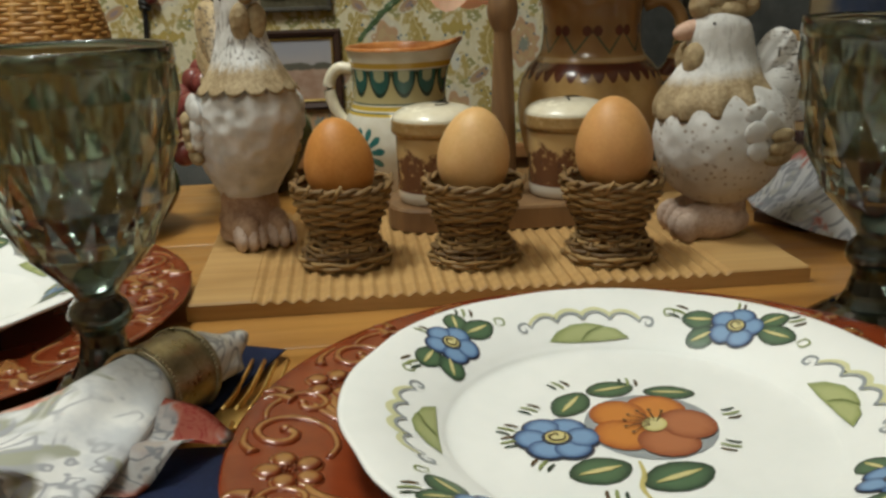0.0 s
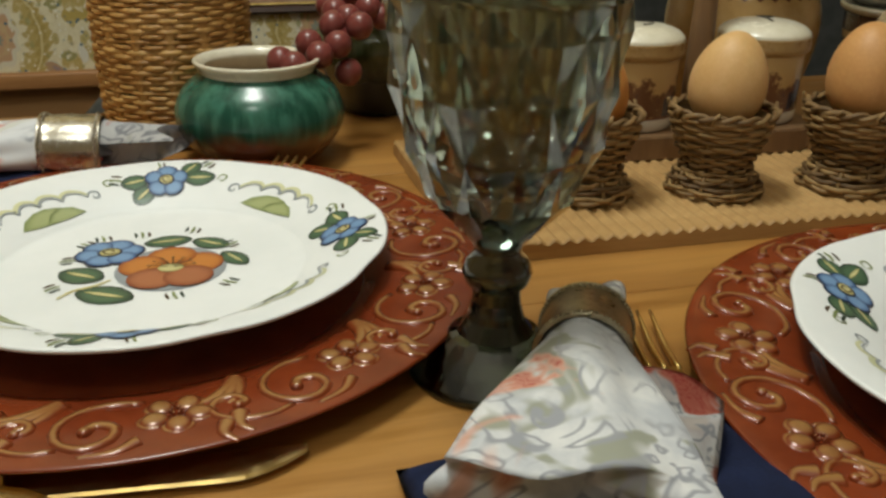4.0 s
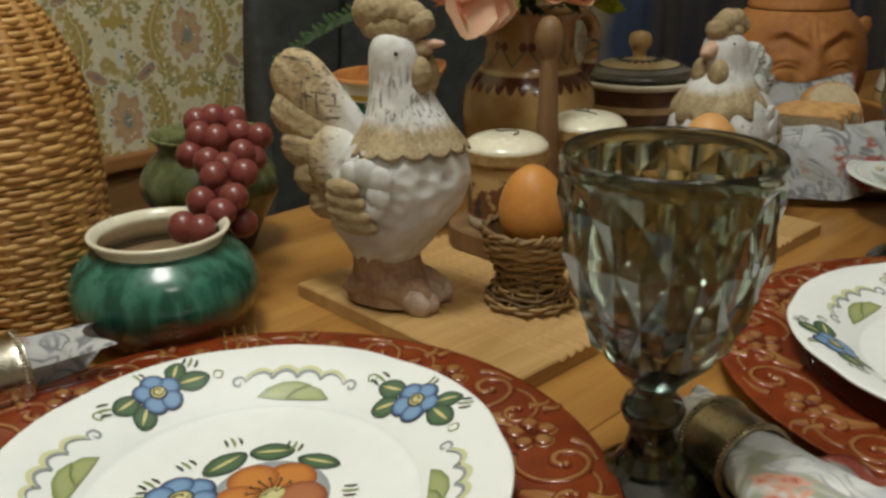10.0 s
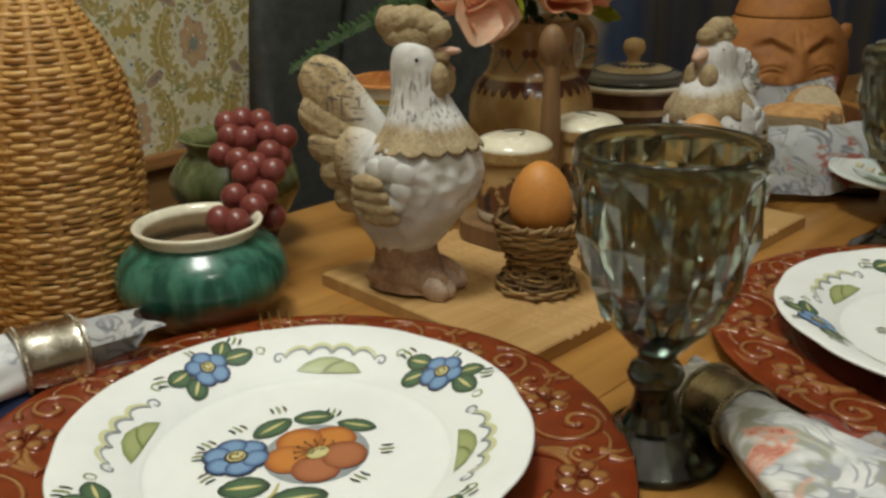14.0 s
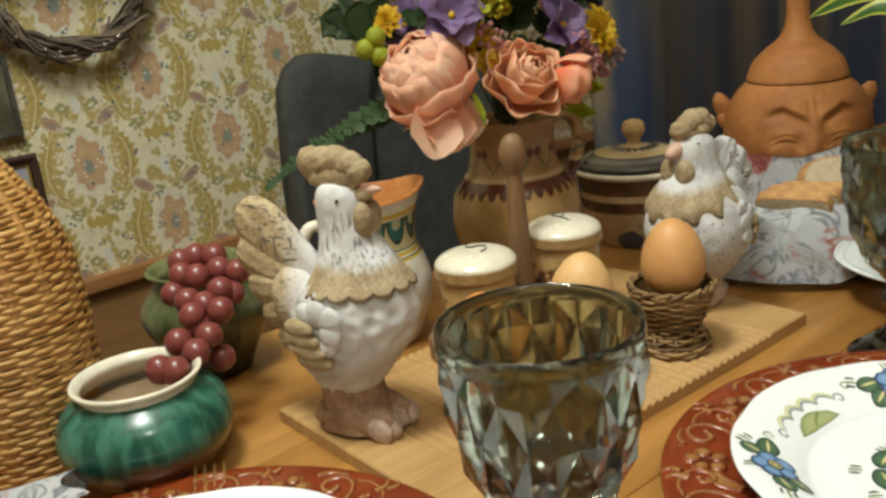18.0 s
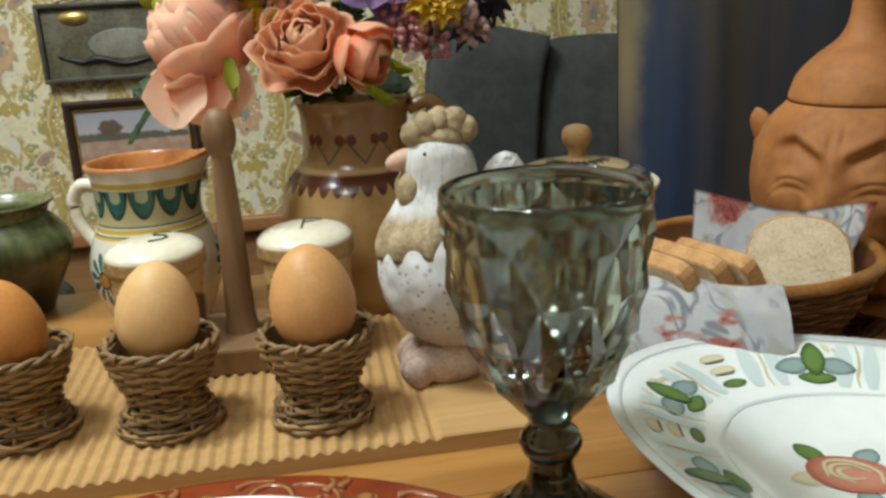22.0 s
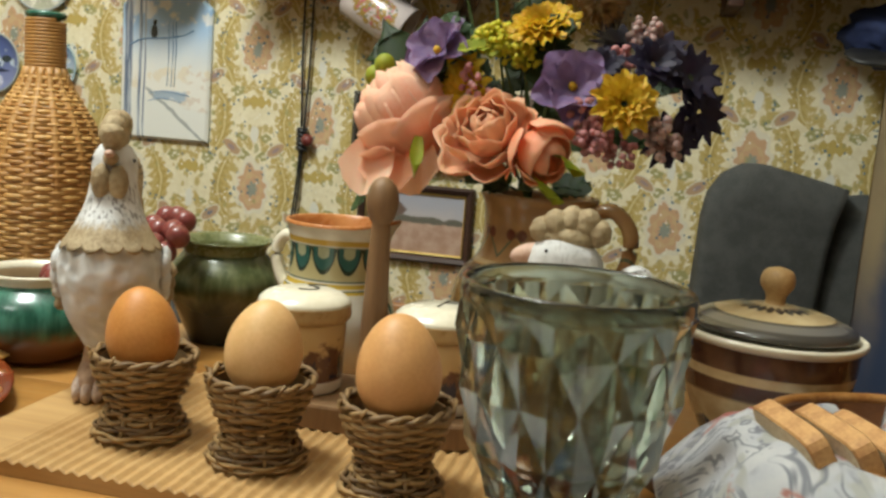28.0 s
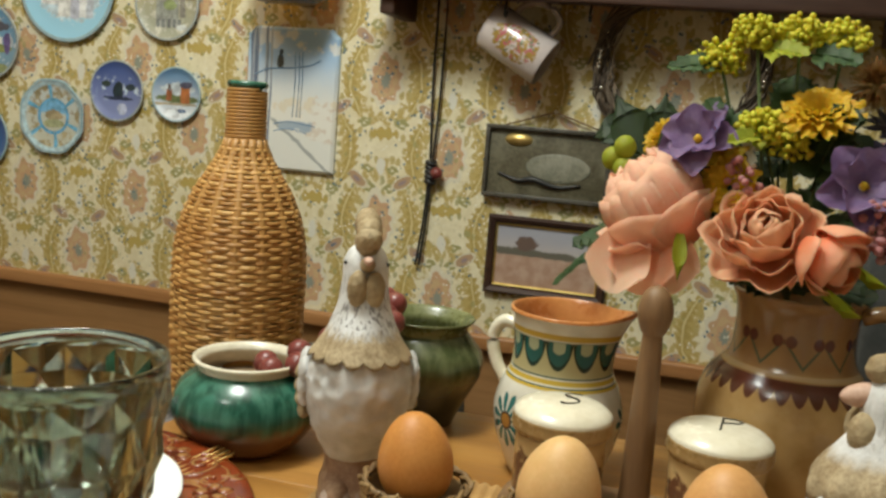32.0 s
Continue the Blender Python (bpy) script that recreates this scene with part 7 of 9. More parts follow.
# ---- terracotta head jar: one plain modelled mesh ----
def head_jar():
    def mould(r, z, a):
        a = (a + math.pi) % (2 * math.pi) - math.pi
        s = abs(a)
        z0, z = z, z - 0.009
        g = lambda u, v, su, sv: math.exp(-((s - u) / su) ** 2 - ((z - v) / sv) ** 2)
        line = lambda zc, w: math.exp(-((z - zc) / w) ** 2)
        win = lambda lo, hi: 1 / (1 + math.exp(-(s - lo) / 0.025)) / (1 + math.exp((s - hi) / 0.05))
        # slanting brows over deep sockets
        brow = 0.1035 + 0.036 * max(0.0, s - 0.08) - 0.055 * max(0.0, s - 0.42)
        e = 0.0075 * line(brow + 0.004, 0.0055) * win(0.03, 0.62) - 0.0075 * line(brow - 0.0065, 0.0050) * win(0.14, 0.60)
        # shut, puffed eyelids with creases above and below
        lid = 0.0895 - 0.045 * (s - 0.36) ** 2 * 4
        e += 0.0068 * g(0.37, 0.0875, 0.17, 0.0065) - 0.0034 * line(lid - 0.0028, 0.0013) * win(0.20, 0.56) - 0.0026 * line(lid - 0.0095, 0.0016) * win(0.22, 0.62)
        # cheeks, nose, nostrils, furrow, mouth, chin
        e += 0.0075 * g(0.50, 0.070, 0.20, 0.012)
        e += 0.0135 * math.exp(-(s / (0.085 + 1.9 * max(0.0, 0.100 - z))) ** 2) * math.exp(-((z - 0.074) / 0.019) ** 2)
        e += 0.0058 * g(0.17, 0.0655, 0.065, 0.0065) + 0.006 * math.exp(-(s / 0.09) ** 2) * line(0.099, 0.010)
        e -= 0.0045 * g(0.055, 0.112, 0.030, 0.011) + 0.004 * g(0.27, 0.062, 0.035, 0.012)
        e += 0.0045 * math.exp(-(s / 0.40) ** 2) * (line(0.047, 0.005) + line(0.037, 0.005)) - 0.0030 * math.exp(-(s / 0.38) ** 2) * line(0.042, 0.0016)
        e += 0.005 * math.exp(-(s / 0.40) ** 2) * line(0.020, 0.011)
        return r + 0.52 * e, z0

    bm = lathe([(0, 0.0004)] + smooth_prof([(0.050, 0.0004), (0.060, 0.010), (0.0725, 0.040), (0.0800, 0.075), (0.0785, 0.105), (0.0690, 0.129), (0.0545, 0.1450)], 130), 260, warp=mould)
    lid = lathe(smooth_prof([(0.0535, 0.1455), (0.0545, 0.1475), (0.0535, 0.1525), (0.0480, 0.1660), (0.0355, 0.1790), (0.0220, 0.1900), (0.0155, 0.2000), (0.0125, 0.2150), (0.0118, 0.2400), (0.0100, 0.2500), (0.0, 0.2520)], 50), 80)
    ears = {-1: bmesh.new(), 1: bmesh.new()}
    for s in (-1, 1):
        for x, z, r in ((-0.014, 0.116, (0.0048, 0.0105, 0.0180)), (-0.012, 0.101, (0.0045, 0.0075, 0.0105))):
            ball(ears[s], (x, s * 0.0785, z), r, 0, 16, 12, Matrix.Rotation(s * -0.45, 3, "X"), 0.12, s)
    t = thing("head_jar", 0.5125, 0.7515, 0, 230, "terracotta lidded jar moulded as a frowning head", "jar")
    part("body", bm, M_terra, t)
    for s in (-1, 1):
        part("side_lug", ears[s], M_terra, t, "projecting moulded lug")
    part("lid", lid, M_terra, t, "domed lid with a tall knob")


head_jar()


# ---- biscuit jar with a plant ----
def biscuit_mat():
    k = Mat("biscuit_jar_glaze", 0.22, 0.0, 0.35)
    x, y, z = k.xyz()
    body = k.mix(k.noise(20).ramp(0.35, 0.65), (0.56, 0.37, 0.14), (0.68, 0.49, 0.24))
    white = k.mix(k.noise(40).ramp(0.3, 0.7), (0.70, 0.66, 0.54), (0.78, 0.75, 0.65))
    c = k.mix(z.ramp(0.0685, 0.0695), body, white)
    c = k.mix((z - 0.069).abs().ramp(0.0010, 0.0016, 1.0, 0.0), c, (0.26, 0.15, 0.07))
    c = k.mix(z.ramp(0.0935, 0.0945), c, (0.56, 0.40, 0.19))
    c = k.mix((k.noise(70, 4.0, rough=0.7) + z.ramp(0.02, 0.06, 0.16, -0.1)).ramp(0.50, 0.6) * z.ramp(0.054, 0.062, 1.0, 0.0), c, (0.26, 0.15, 0.07))
    c = k.mix(z.ramp(0.1135, 0.115), c, white)
    k.colour(c)
    return k.m


jar = thing("biscuit_jar", 0.536, 0.595, 0, 0, "cream and tan pottery biscuit jar holding a potted plant", "jar")


def ridged(r, z, a):
    k = max(0.0, 1 - abs(z - 0.1125) / 0.016)
    return r + 0.0008 * k * math.sin(z * 1250), z


part("body", lathe([(0, 0.0004)] + smooth_prof([(0.040, 0.0004), (0.046, 0.010), (0.0560, 0.038), (0.0588, 0.061), (0.0546, 0.085), (0.0462, 0.100), (0.0420, 0.107), (0.0415, 0.115), (0.0436, 0.1215), (0.0420, 0.1235), (0.0388, 0.121), (0.038, 0.108)], 110) + [(0, 0.085)], 64, warp=ridged), biscuit_mat(), jar)
part("shoulder_ring", lathe([(0.0467, 0.0997), (0.0484, 0.1008), (0.0477, 0.1030), (0.0450, 0.1044)], 64), M_tan, jar, "raised tan ring on the shoulder")
part("lug", ball(bmesh.new(), (-0.036, 0.032, 0.1005), (0.0095, 0.0055, 0.0055), 0, 14, 10, Matrix.Rotation(0.5, 3, "Y")), M_cream, jar, "small lug on the shoulder")
JAR = [(0.055, 0.0588), (0.061, 0.0588), (0.073, 0.0572), (0.085, 0.0546), (0.093, 0.0505), (0.100, 0.0462)]


def on_jar(x, z, lift):
    """A place on the jar's shoulder: x round it from where the word begins."""
    a = math.radians(187) + x / 0.0560
    r = table_of(z, JAR) + lift
    return r * math.cos(a), r * math.sin(a), z


bm = text_mesh("Bisc", 0.0225, 0.0003, 0.35, 0.026)
bmesh.ops.subdivide_edges(bm, edges=[e for e in bm.edges if e.calc_length() > 0.004], cuts=2)
for v in bm.verts:
    v.co = on_jar(v.co.x + 0.022, 0.0805 + v.co.y, 0.0006 + v.co.z)
part("lettering", bm, M_ink, jar, "handwritten black lettering", smooth=False)
part("pen_flourish", tube(bmesh.new(), [on_jar(p.x, p.y, 0.0006) for p in spline([(-0.0100, 0.0800, 0), (-0.0085, 0.0868, 0), (-0.0060, 0.0830, 0), (-0.0035, 0.0765, 0), (-0.0005, 0.0758, 0), (0.0030, 0.0800, 0)], 30)], lambda q: 0.0004 + 0.0005 * math.sin(math.pi * q), 5), M_ink, jar, "curling pen stroke before the word")

plant = thing("potted_plant", 0.536, 0.595, 0.086, 0, "green strap-leaved plant in a black plastic pot inside the jar", "plant")
part("nursery_pot", lathe([(0, 0.001), (0.026, 0.001), (0.0310, 0.050), (0.0345, 0.051), (0.0350, 0.060), (0.0320, 0.061), (0.0305, 0.054), (0.0, 0.052)], 40), M_black, plant)


def strap_mat():
    k = Mat("variegated_leaf", 0.4)
    uv = k.nt.nodes.new("ShaderNodeAttribute")
    uv.attribute_name = "across"
    f = X(k.nt, uv.outputs["Fac"]).abs()
    g = k.mix(k.noise(40).ramp(0.35, 0.65), (0.025, 0.075, 0.012), (0.06, 0.13, 0.025))
    k.colour(k.mix(f.ramp(0.54, 0.66), g, (0.46, 0.47, 0.07)))
    return k.m


M_strap = strap_mat()


def strap(pts, width):
    bm = bmesh.new()
    lay = bm.verts.layers.float.new("across")
    ps = spline(pts, 18)
    rows = []
    for i, p in enumerate(ps):
        d = (ps[min(i + 1, 17)] - ps[max(i - 1, 0)]).normalized()
        s = d.cross(Vector((0, 0, 1)))
        s = s.normalized() if s.length > 0.05 else Vector((0, 1, 0))
        up = s.cross(d)
        lean = math.radians(42 if s.y > 0 else -42)
        s, up = s * math.cos(lean) + up * math.sin(lean), up * math.cos(lean) - s * math.sin(lean)
        w = width * math.sin(math.pi * min(1.0, 0.22 + 0.78 * i / 17)) ** 0.7
        row = []
        for j in range(-3, 4):
            v = bm.verts.new(p + s * (w * j / 3) + up * (0.25 * w * (j / 3) ** 2))
            v[lay] = j / 3
            row.append(v)
        rows.append(row)
    for a, b in zip(rows, rows[1:]):
        for j in range(6):
            bm.faces.new((a[j], a[j + 1], b[j + 1], b[j]))
    return bm


for i, (pts, w) in enumerate((
        ([(0, 0, 0.052), (-0.02, 0.0, 0.115), (-0.07, 0.008, 0.150), (-0.125, 0.018, 0.155), (-0.182, 0.028, 0.1425)], 0.014),
        ([(0, 0, 0.052), (-0.01, 0.02, 0.11), (-0.03, 0.05, 0.135), (-0.045, 0.09, 0.12)], 0.014),
        ([(0, 0, 0.052), (-0.03, -0.005, 0.10), (-0.055, 0.0, 0.155), (-0.075, 0.01, 0.205), (-0.085, 0.02, 0.240)], 0.014),
        ([(0, 0, 0.052), (-0.02, -0.012, 0.13), (-0.06, -0.02, 0.170), (-0.11, -0.018, 0.172), (-0.160, -0.010, 0.160)], 0.019),
        ([(0, 0, 0.052), (0.02, 0.02, 0.12), (0.05, 0.03, 0.17), (0.10, 0.03, 0.18)], 0.013),
        ([(0, 0, 0.052), (0.005, 0.02, 0.14), (-0.02, 0.04, 0.20), (-0.07, 0.04, 0.215)], 0.016),
        ([(0, 0, 0.052), (0.03, -0.01, 0.10), (0.07, -0.02, 0.12), (0.11, -0.03, 0.09)], 0.012),
        ([(0, 0, 0.052), (0.0, 0.01, 0.13), (0.02, 0.05, 0.20), (0.03, 0.10, 0.22)], 0.012),
        ([(0, 0, 0.052), (-0.03, -0.015, 0.105), (-0.096, -0.038, 0.150), (-0.159, -0.036, 0.176), (-0.224, -0.048, 0.209), (-0.290, -0.052, 0.240)], 0.026),
        ([(0, 0, 0.052), (-0.005, 0.0, 0.09), (-0.02, 0.015, 0.12), (-0.02, 0.03, 0.15)], 0.010))):
    part("leaf", strap(pts, w), M_strap, plant, "green leaf with a yellow margin")


# ---- oval platter ----
PA, PB = 0.2264, 0.125
PLT = [(0.0, 0.0120), (0.50, 0.0120), (0.62, 0.0145), (0.70, 0.0235), (0.735, 0.0270), (0.80, 0.0300), (0.92, 0.0375), (1.0, 0.0405)]


def platter_h(x, y):
    return table_of(math.hypot(x / PA, y / PB), PLT)


platter = thing("oval_platter", 0.4281, 0.3691, 0.0003, -49.3, "large white oval platter painted with green leaves on the rim", "platter")
bm = lathe([(0, 0.003), (0.55, 0.003), (0.57, 0.0), (0.60, 0.0), (0.62, 0.006), (0.74, 0.0185), (0.92, 0.0325), (0.985, 0.0370), (1.0, 0.0390), (0.998, 0.0402)] + [(r, z) for r, z in PLT[::-1][1:]], 140)
for v in bm.verts:
    v.co.x *= PA
    v.co.y *= PB
part("platter_body", bm, M_platter, platter)
Q_teal = paint("grey_teal_paint", (0.10, 0.16, 0.16), (0.27, 0.36, 0.35))
Q_leaf = paint("bright_leaf_paint", (0.035, 0.075, 0.015), (0.13, 0.22, 0.05))
Q_straw = paint("pale_straw_paint", (0.58, 0.53, 0.32), (0.68, 0.64, 0.46))
Q_ridge = paint("ridge_shade_tint", (0.64, 0.70, 0.68), (0.73, 0.78, 0.76))
Q_wash = paint("pale_blue_wash_paint", (0.58, 0.67, 0.67), (0.71, 0.78, 0.775))
Q_rose = paint("rose_red_paint", (0.40, 0.11, 0.07), (0.55, 0.24, 0.16))
QP = [Q_teal, Q_leaf, Q_straw, Q_ridge, Q_wash, Q_rose, P_line]


def on_rim(t, q):
    return PA * q * math.cos(t), PB * q * math.sin(t)


# Ring of darker tint: the shade along a slight raised line, put into colour.
def ring_band(q, w, m):
    bm = bmesh.new()
    prev = first = None
    for i in range(160):
        t = 2 * math.pi * i / 160
        wob = 0.004 * noise.noise(Vector((math.cos(t) * 4, math.sin(t) * 4, q * 9)))
        cur = [bm.verts.new((*on_rim(t, s + wob), platter_h(*on_rim(t, s + wob)) + 0.0004)) for s in (q - w, q + w)]
        if prev:
            bm.faces.new((prev[0], prev[1], cur[1], cur[0]))
        else:
            first = cur
        prev = cur
    bm.faces.new((prev[0], prev[1], first[1], first[0]))
    part("ridge_shade", bm, Q_ridge, platter, "grey-green line tinted as the shade of a slight raised ring")


for q, w in ((0.965, 0.004), (0.715, 0.004)):
    ring_band(q, w, 0)


def local_axes(t, q):
    x, y = on_rim(t, q)
    nx, ny = math.cos(t) / PA, math.sin(t) / PB
    l = math.hypot(nx, ny)
    return x, y, math.atan2(ny / l, nx / l)


def leaf_trio(t):
    x, y, a = local_axes(t, 0.835)
    bm = bmesh.new()
    put = lambda dx, dy, la, lb, tt, m, lift: decal(bm, oval(x + math.cos(a) * dy - math.sin(a) * dx, y + math.sin(a) * dy + math.cos(a) * dx, la, lb, a + tt, 14, 0.35), m, lift, platter_h)
    for dx, dy, tt in ((-0.014, 0.009, 0.7), (0.014, 0.009, -0.7), (-0.008, 0.013, 0.4), (0.008, 0.013, -0.4)):
        put(dx, dy, 0.0045, 0.0016, tt, 2, 0.0004)
    put(-0.011, -0.001, 0.0105, 0.0062, 1.25, 0, 0.0006)
    put(0.011, -0.001, 0.0105, 0.0062, -1.25, 0, 0.0006)
    put(0, -0.010, 0.0048, 0.0100, 0, 1, 0.0008)
    put(0, 0.004, 0.0125, 0.0064, 0, 1, 0.0011)
    part("painted_sprig", bm, QP, platter, "green and teal painted sprig of leaves")


def dash_stack(t):
    x, y, a = local_axes(t, 0.835)
    for dy, m, l in ((0.011, 2, 0.0080), (0.001, 2, 0.0080), (-0.010, 1, 0.0074)):
        bm = bmesh.new()
        cx, cy = x + math.cos(a) * dy, y + math.sin(a) * dy
        decal(bm, oval(cx, cy, 0.0034, l, a, 14), m, 0.0005, platter_h)
        if m == 2:
            decal(bm, oval(cx - math.cos(a) * 0.003, cy - math.sin(a) * 0.003, 0.0006, l * 0.9, a, 10), 6, 0.0008, platter_h)
        part("painted_dash", bm, QP, platter, "straw painted dash with a dark underline" if m == 2 else "leaf-green painted dash")


def wash(t):
    x, y, a = local_axes(t, 0.835)
    for s, w, m in ((-0.0065, 0.0042, 4), (0.0075, 0.0050, 4), (0.0, 0.0008, 2)):
        bm = bmesh.new()
        line = []
        for k in range(5):
            d = -0.016 + 0.032 * k / 4
            lx, ly = x + math.cos(a) * d - math.sin(a) * (s + (0.0009 if m == 2 else 0.0002) * math.sin(k * 1.9)), y + math.sin(a) * d + math.cos(a) * (s + (0.0009 if m == 2 else 0.0002) * math.sin(k * 1.9))
            line.append((lx, ly))
        ribbon(bm, line, w, m, 0.0004 if m == 4 else 0.0007, platter_h, 10)
        part("painted_stripe", bm, QP, platter, "pale blue-grey painted stripe" if m == 4 else "thin straw painted line")


TRIOS = (108, 143, 190, 227, 264, 288, 323, 370, 407, 444)
for a, c in zip(TRIOS, TRIOS[1:] + (468,)):
    leaf_trio(math.radians(a))
    dash_stack(math.radians((a + c) / 2))
    wash(math.radians(a * 0.75 + c * 0.25))
    wash(math.radians(a * 0.25 + c * 0.75))
bm = bmesh.new()
rx, ry = -0.101, -0.002
for a in range(5):
    t = a * 1.25 + 0.4
    decal(bm, oval(rx + math.cos(t) * 0.024, ry + math.sin(t) * 0.020, 0.0095, 0.0062, t, 14, 0.3), (1, 0, 1, 2, 0)[a], 0.0004, platter_h)
for a in range(3):
    decal(bm, oval(rx + 0.019 + 0.004 * a, ry + 0.018 - 0.012 * a, 0.0060, 0.0030, 0.8 - a * 0.5, 12), 2, 0.0005, platter_h)
decal(bm, oval(rx, ry, 0.021, 0.0165, 0.4, 20), 5, 0.0007, platter_h)
for k, s in enumerate((0.8, 0.58, 0.36)):
    ribbon(bm, [(rx + 0.018 * s * math.cos(t + k), ry + 0.014 * s * math.sin(t + k)) for t in (0, 1, 2, 3, 4.2)], 0.0012, 2, 0.0011, platter_h, 16)
part("painted_rose", bm, QP, platter, "rose-red painted bloom with leaves")


# ---- napkins in rings, and gilt cutlery ----
def napkin_ring(m, mat, lab):
    t = thing("napkin_ring", 0, 0, 0, 0, lab, "napkin ring", "napkin rings")
    t.matrix_basis = m
    part("band", lathe(smooth_prof([(0.0186, -0.0165), (0.0198, -0.0160), (0.0186, -0.0120), (0.0189, 0.0), (0.0186, 0.0120), (0.0198, 0.0160), (0.0186, 0.0165), (0.0178, 0.0150), (0.0177, 0.0), (0.0178, -0.0150), (0.0186, -0.0165)], 50), 56), mat, t)
    for z in (-0.0140, 0.0140):
        bm = bmesh.new()
        for i in range(64):
            a = 2 * math.pi * i / 64
            ball(bm, (0.0193 * math.cos(a), 0.0193 * math.sin(a), z), 0.0009, 0, 6, 4)
        o = part("beading", bm, mat, t, "beaded edge")
        o["kind"] = "stuff"


def rolled(length, wid0, wid1, flat, seed, flare):
    """A cloth roll along x, pinched where the ring holds it at x 0."""
    bm = bmesh.new()
    n, seg = 40, 44
    rows = []
    for i in range(n + 1):
        x = -length[0] + (length[0] + length[1]) * i / n
        d = abs(x) / (length[0] if x < 0 else length[1])
        w = 0.0165 + ((wid0 if x < 0 else wid1) - 0.0165) * max(0.0, d - 0.16) ** 0.8
        h = 0.0165 * (1 - flat * d)
        row = []
        for j in range(seg):
            a = 2 * math.pi * j / seg
            fold = 0.16 * math.sin(a * 5 + seed + x * 30) * (0.3 + d) + 0.22 * noise.noise(Vector((math.cos(a) * 1.5, math.sin(a) * 1.5, x * 26 + seed)))
            y = w * math.cos(a) * (1 + fold * 0.5)
            z = h * math.sin(a) * (1 + fold)
            row.append(bm.verts.new((x + 0.006 * math.sin(a * 3 + seed) * d * d * flare, y, z)))
        rows.append(row)
    for a, b in zip(rows, rows[1:]):
        for j in range(seg):
            bm.faces.new((a[j], a[(j + 1) % seg], b[(j + 1) % seg], b[j]))
    for row, s in ((rows[0], 1), (rows[-1], -1)):
        cen = bm.verts.new(sum((v.co for v in row), Vector()) / seg + Vector((0.012 * s, 0, 0)))
        for j in range(seg):
            q = (row[j], cen, row[(j + 1) % seg])
            bm.faces.new(q if s > 0 else q[::-1])
    return bm


def lay_napkin(x, y, z, turn, lift, ln, w0, w1, flat, seed, ring_mat, ring_lab, cloth_mat, size=1.0):
    m = pose(x, y, z, 0, lift, turn) @ Matrix.Scale(size, 4)
    t = thing("napkin", 0, 0, 0, 0, "rolled white cotton napkin with red and grey flowers", "napkin", "rolled napkins")
    t.matrix_basis = m
    part("roll", rolled(ln, w0, w1, flat, seed, 1.0), cloth_mat, t)
    napkin_ring(m @ pose(0, 0, 0, 0, 90, 0), ring_mat, ring_lab)
    return t


M_red = floral_cloth("red_floral_cotton", 2.0, (0.62, 0.56, 0.55), (0.66, 0.60, 0.56), (0.62, 0.22, 0.15), (0.50, 0.08, 0.06), 0.46)
n1 = lay_napkin(-0.1260, 0.3560, 0.0215, 71, 4, (0.106, 0.042), 0.047, 0.018, 0.40, 1.0, M_brass, "aged brass napkin ring with beaded edges", M_peach)
part("folded_corner", sheet(lambda u, v: (-0.026 - 0.064 * u, -0.018 - 0.034 * v * (1 - 0.25 * u), 0.006 - 0.008 * v + 0.005 * math.sin(u * 9 + v * 4) * v), 24, 14), M_red, n1, "red printed corner of the cloth")
n2 = lay_napkin(-0.3835, 0.6360, 0.0252, 2, 2, (0.085, 0.012), 0.040, 0.0165, 0.45, 4.0, M_silver, "worn silver-gilt napkin ring", M_floral, 1.13)


def sleeve(u, v):
    """Cloth that comes out of the ring flattened, its edges parted along the near side."""
    a = math.radians(158 - 316 * u)
    end = 0.068 - 0.016 * abs(math.sin(a)) ** 1.5 - 0.004 * (1 - math.cos(a)) + 0.002 * math.sin(u * 21)
    x = 0.010 + (end - 0.010) * v
    w, h = 0.0160 + 0.006 * v * (1 - 0.4 * v), 0.0162 - 0.0050 * v
    fold = 1 + 0.06 * math.sin(u * 16 + v * 3) * v + 0.05 * noise.noise(Vector((u * 5, v * 4, 2.0)))
    lip = 0.005 * v * max(0.0, 1 - u * 6) - 0.004 * v * max(0.0, u * 6 - 5)
    return (x, w * math.cos(a) * fold, h * math.sin(a) * fold * (1.0 if a > 0 else 1 - 0.35 * v) + lip)


part("open_fold", sheet(sleeve, 60, 24), M_floral, n2, "floral cotton end with parted edges")


def under(x, y, turn, w, h, seed, label, tall=0.0115):
    """A dark folded napkin lying flat under the rolled one."""
    o = part("navy_napkin", sheet(lambda u, v: ((u - 0.5) * w, (v - 0.5) * h, 0.002 + (tall + 0.25 * tall * noise.noise(Vector((u * 4, v * 4, seed)))) * (math.sin(math.pi * u) * math.sin(math.pi * v)) ** 0.35), 30, 24, 0.002), M_navy, None, at=pose(x, y, 0.0022, 0, 0, turn))
    tagged(o, label, "napkin", "navy napkins")


under(-0.1330, 0.2600, 8, 0.132, 0.112, 1.0, "navy blue linen napkin folded under the floral one", 0.017)
under(-0.1120, 0.3820, 74, 0.104, 0.026, 2.0, "flat fold of navy linen under the brass napkin ring", 0.0022)
under(-0.4250, 0.6200, 10, 0.120, 0.080, 5.0, "navy blue linen napkin folded beside the charger")


def cutlery(name, label, at):
    t = thing(name, 0, 0, 0, 0, label, name.replace("_", " "), "gilt cutlery")
    t.matrix_basis = at
    return t


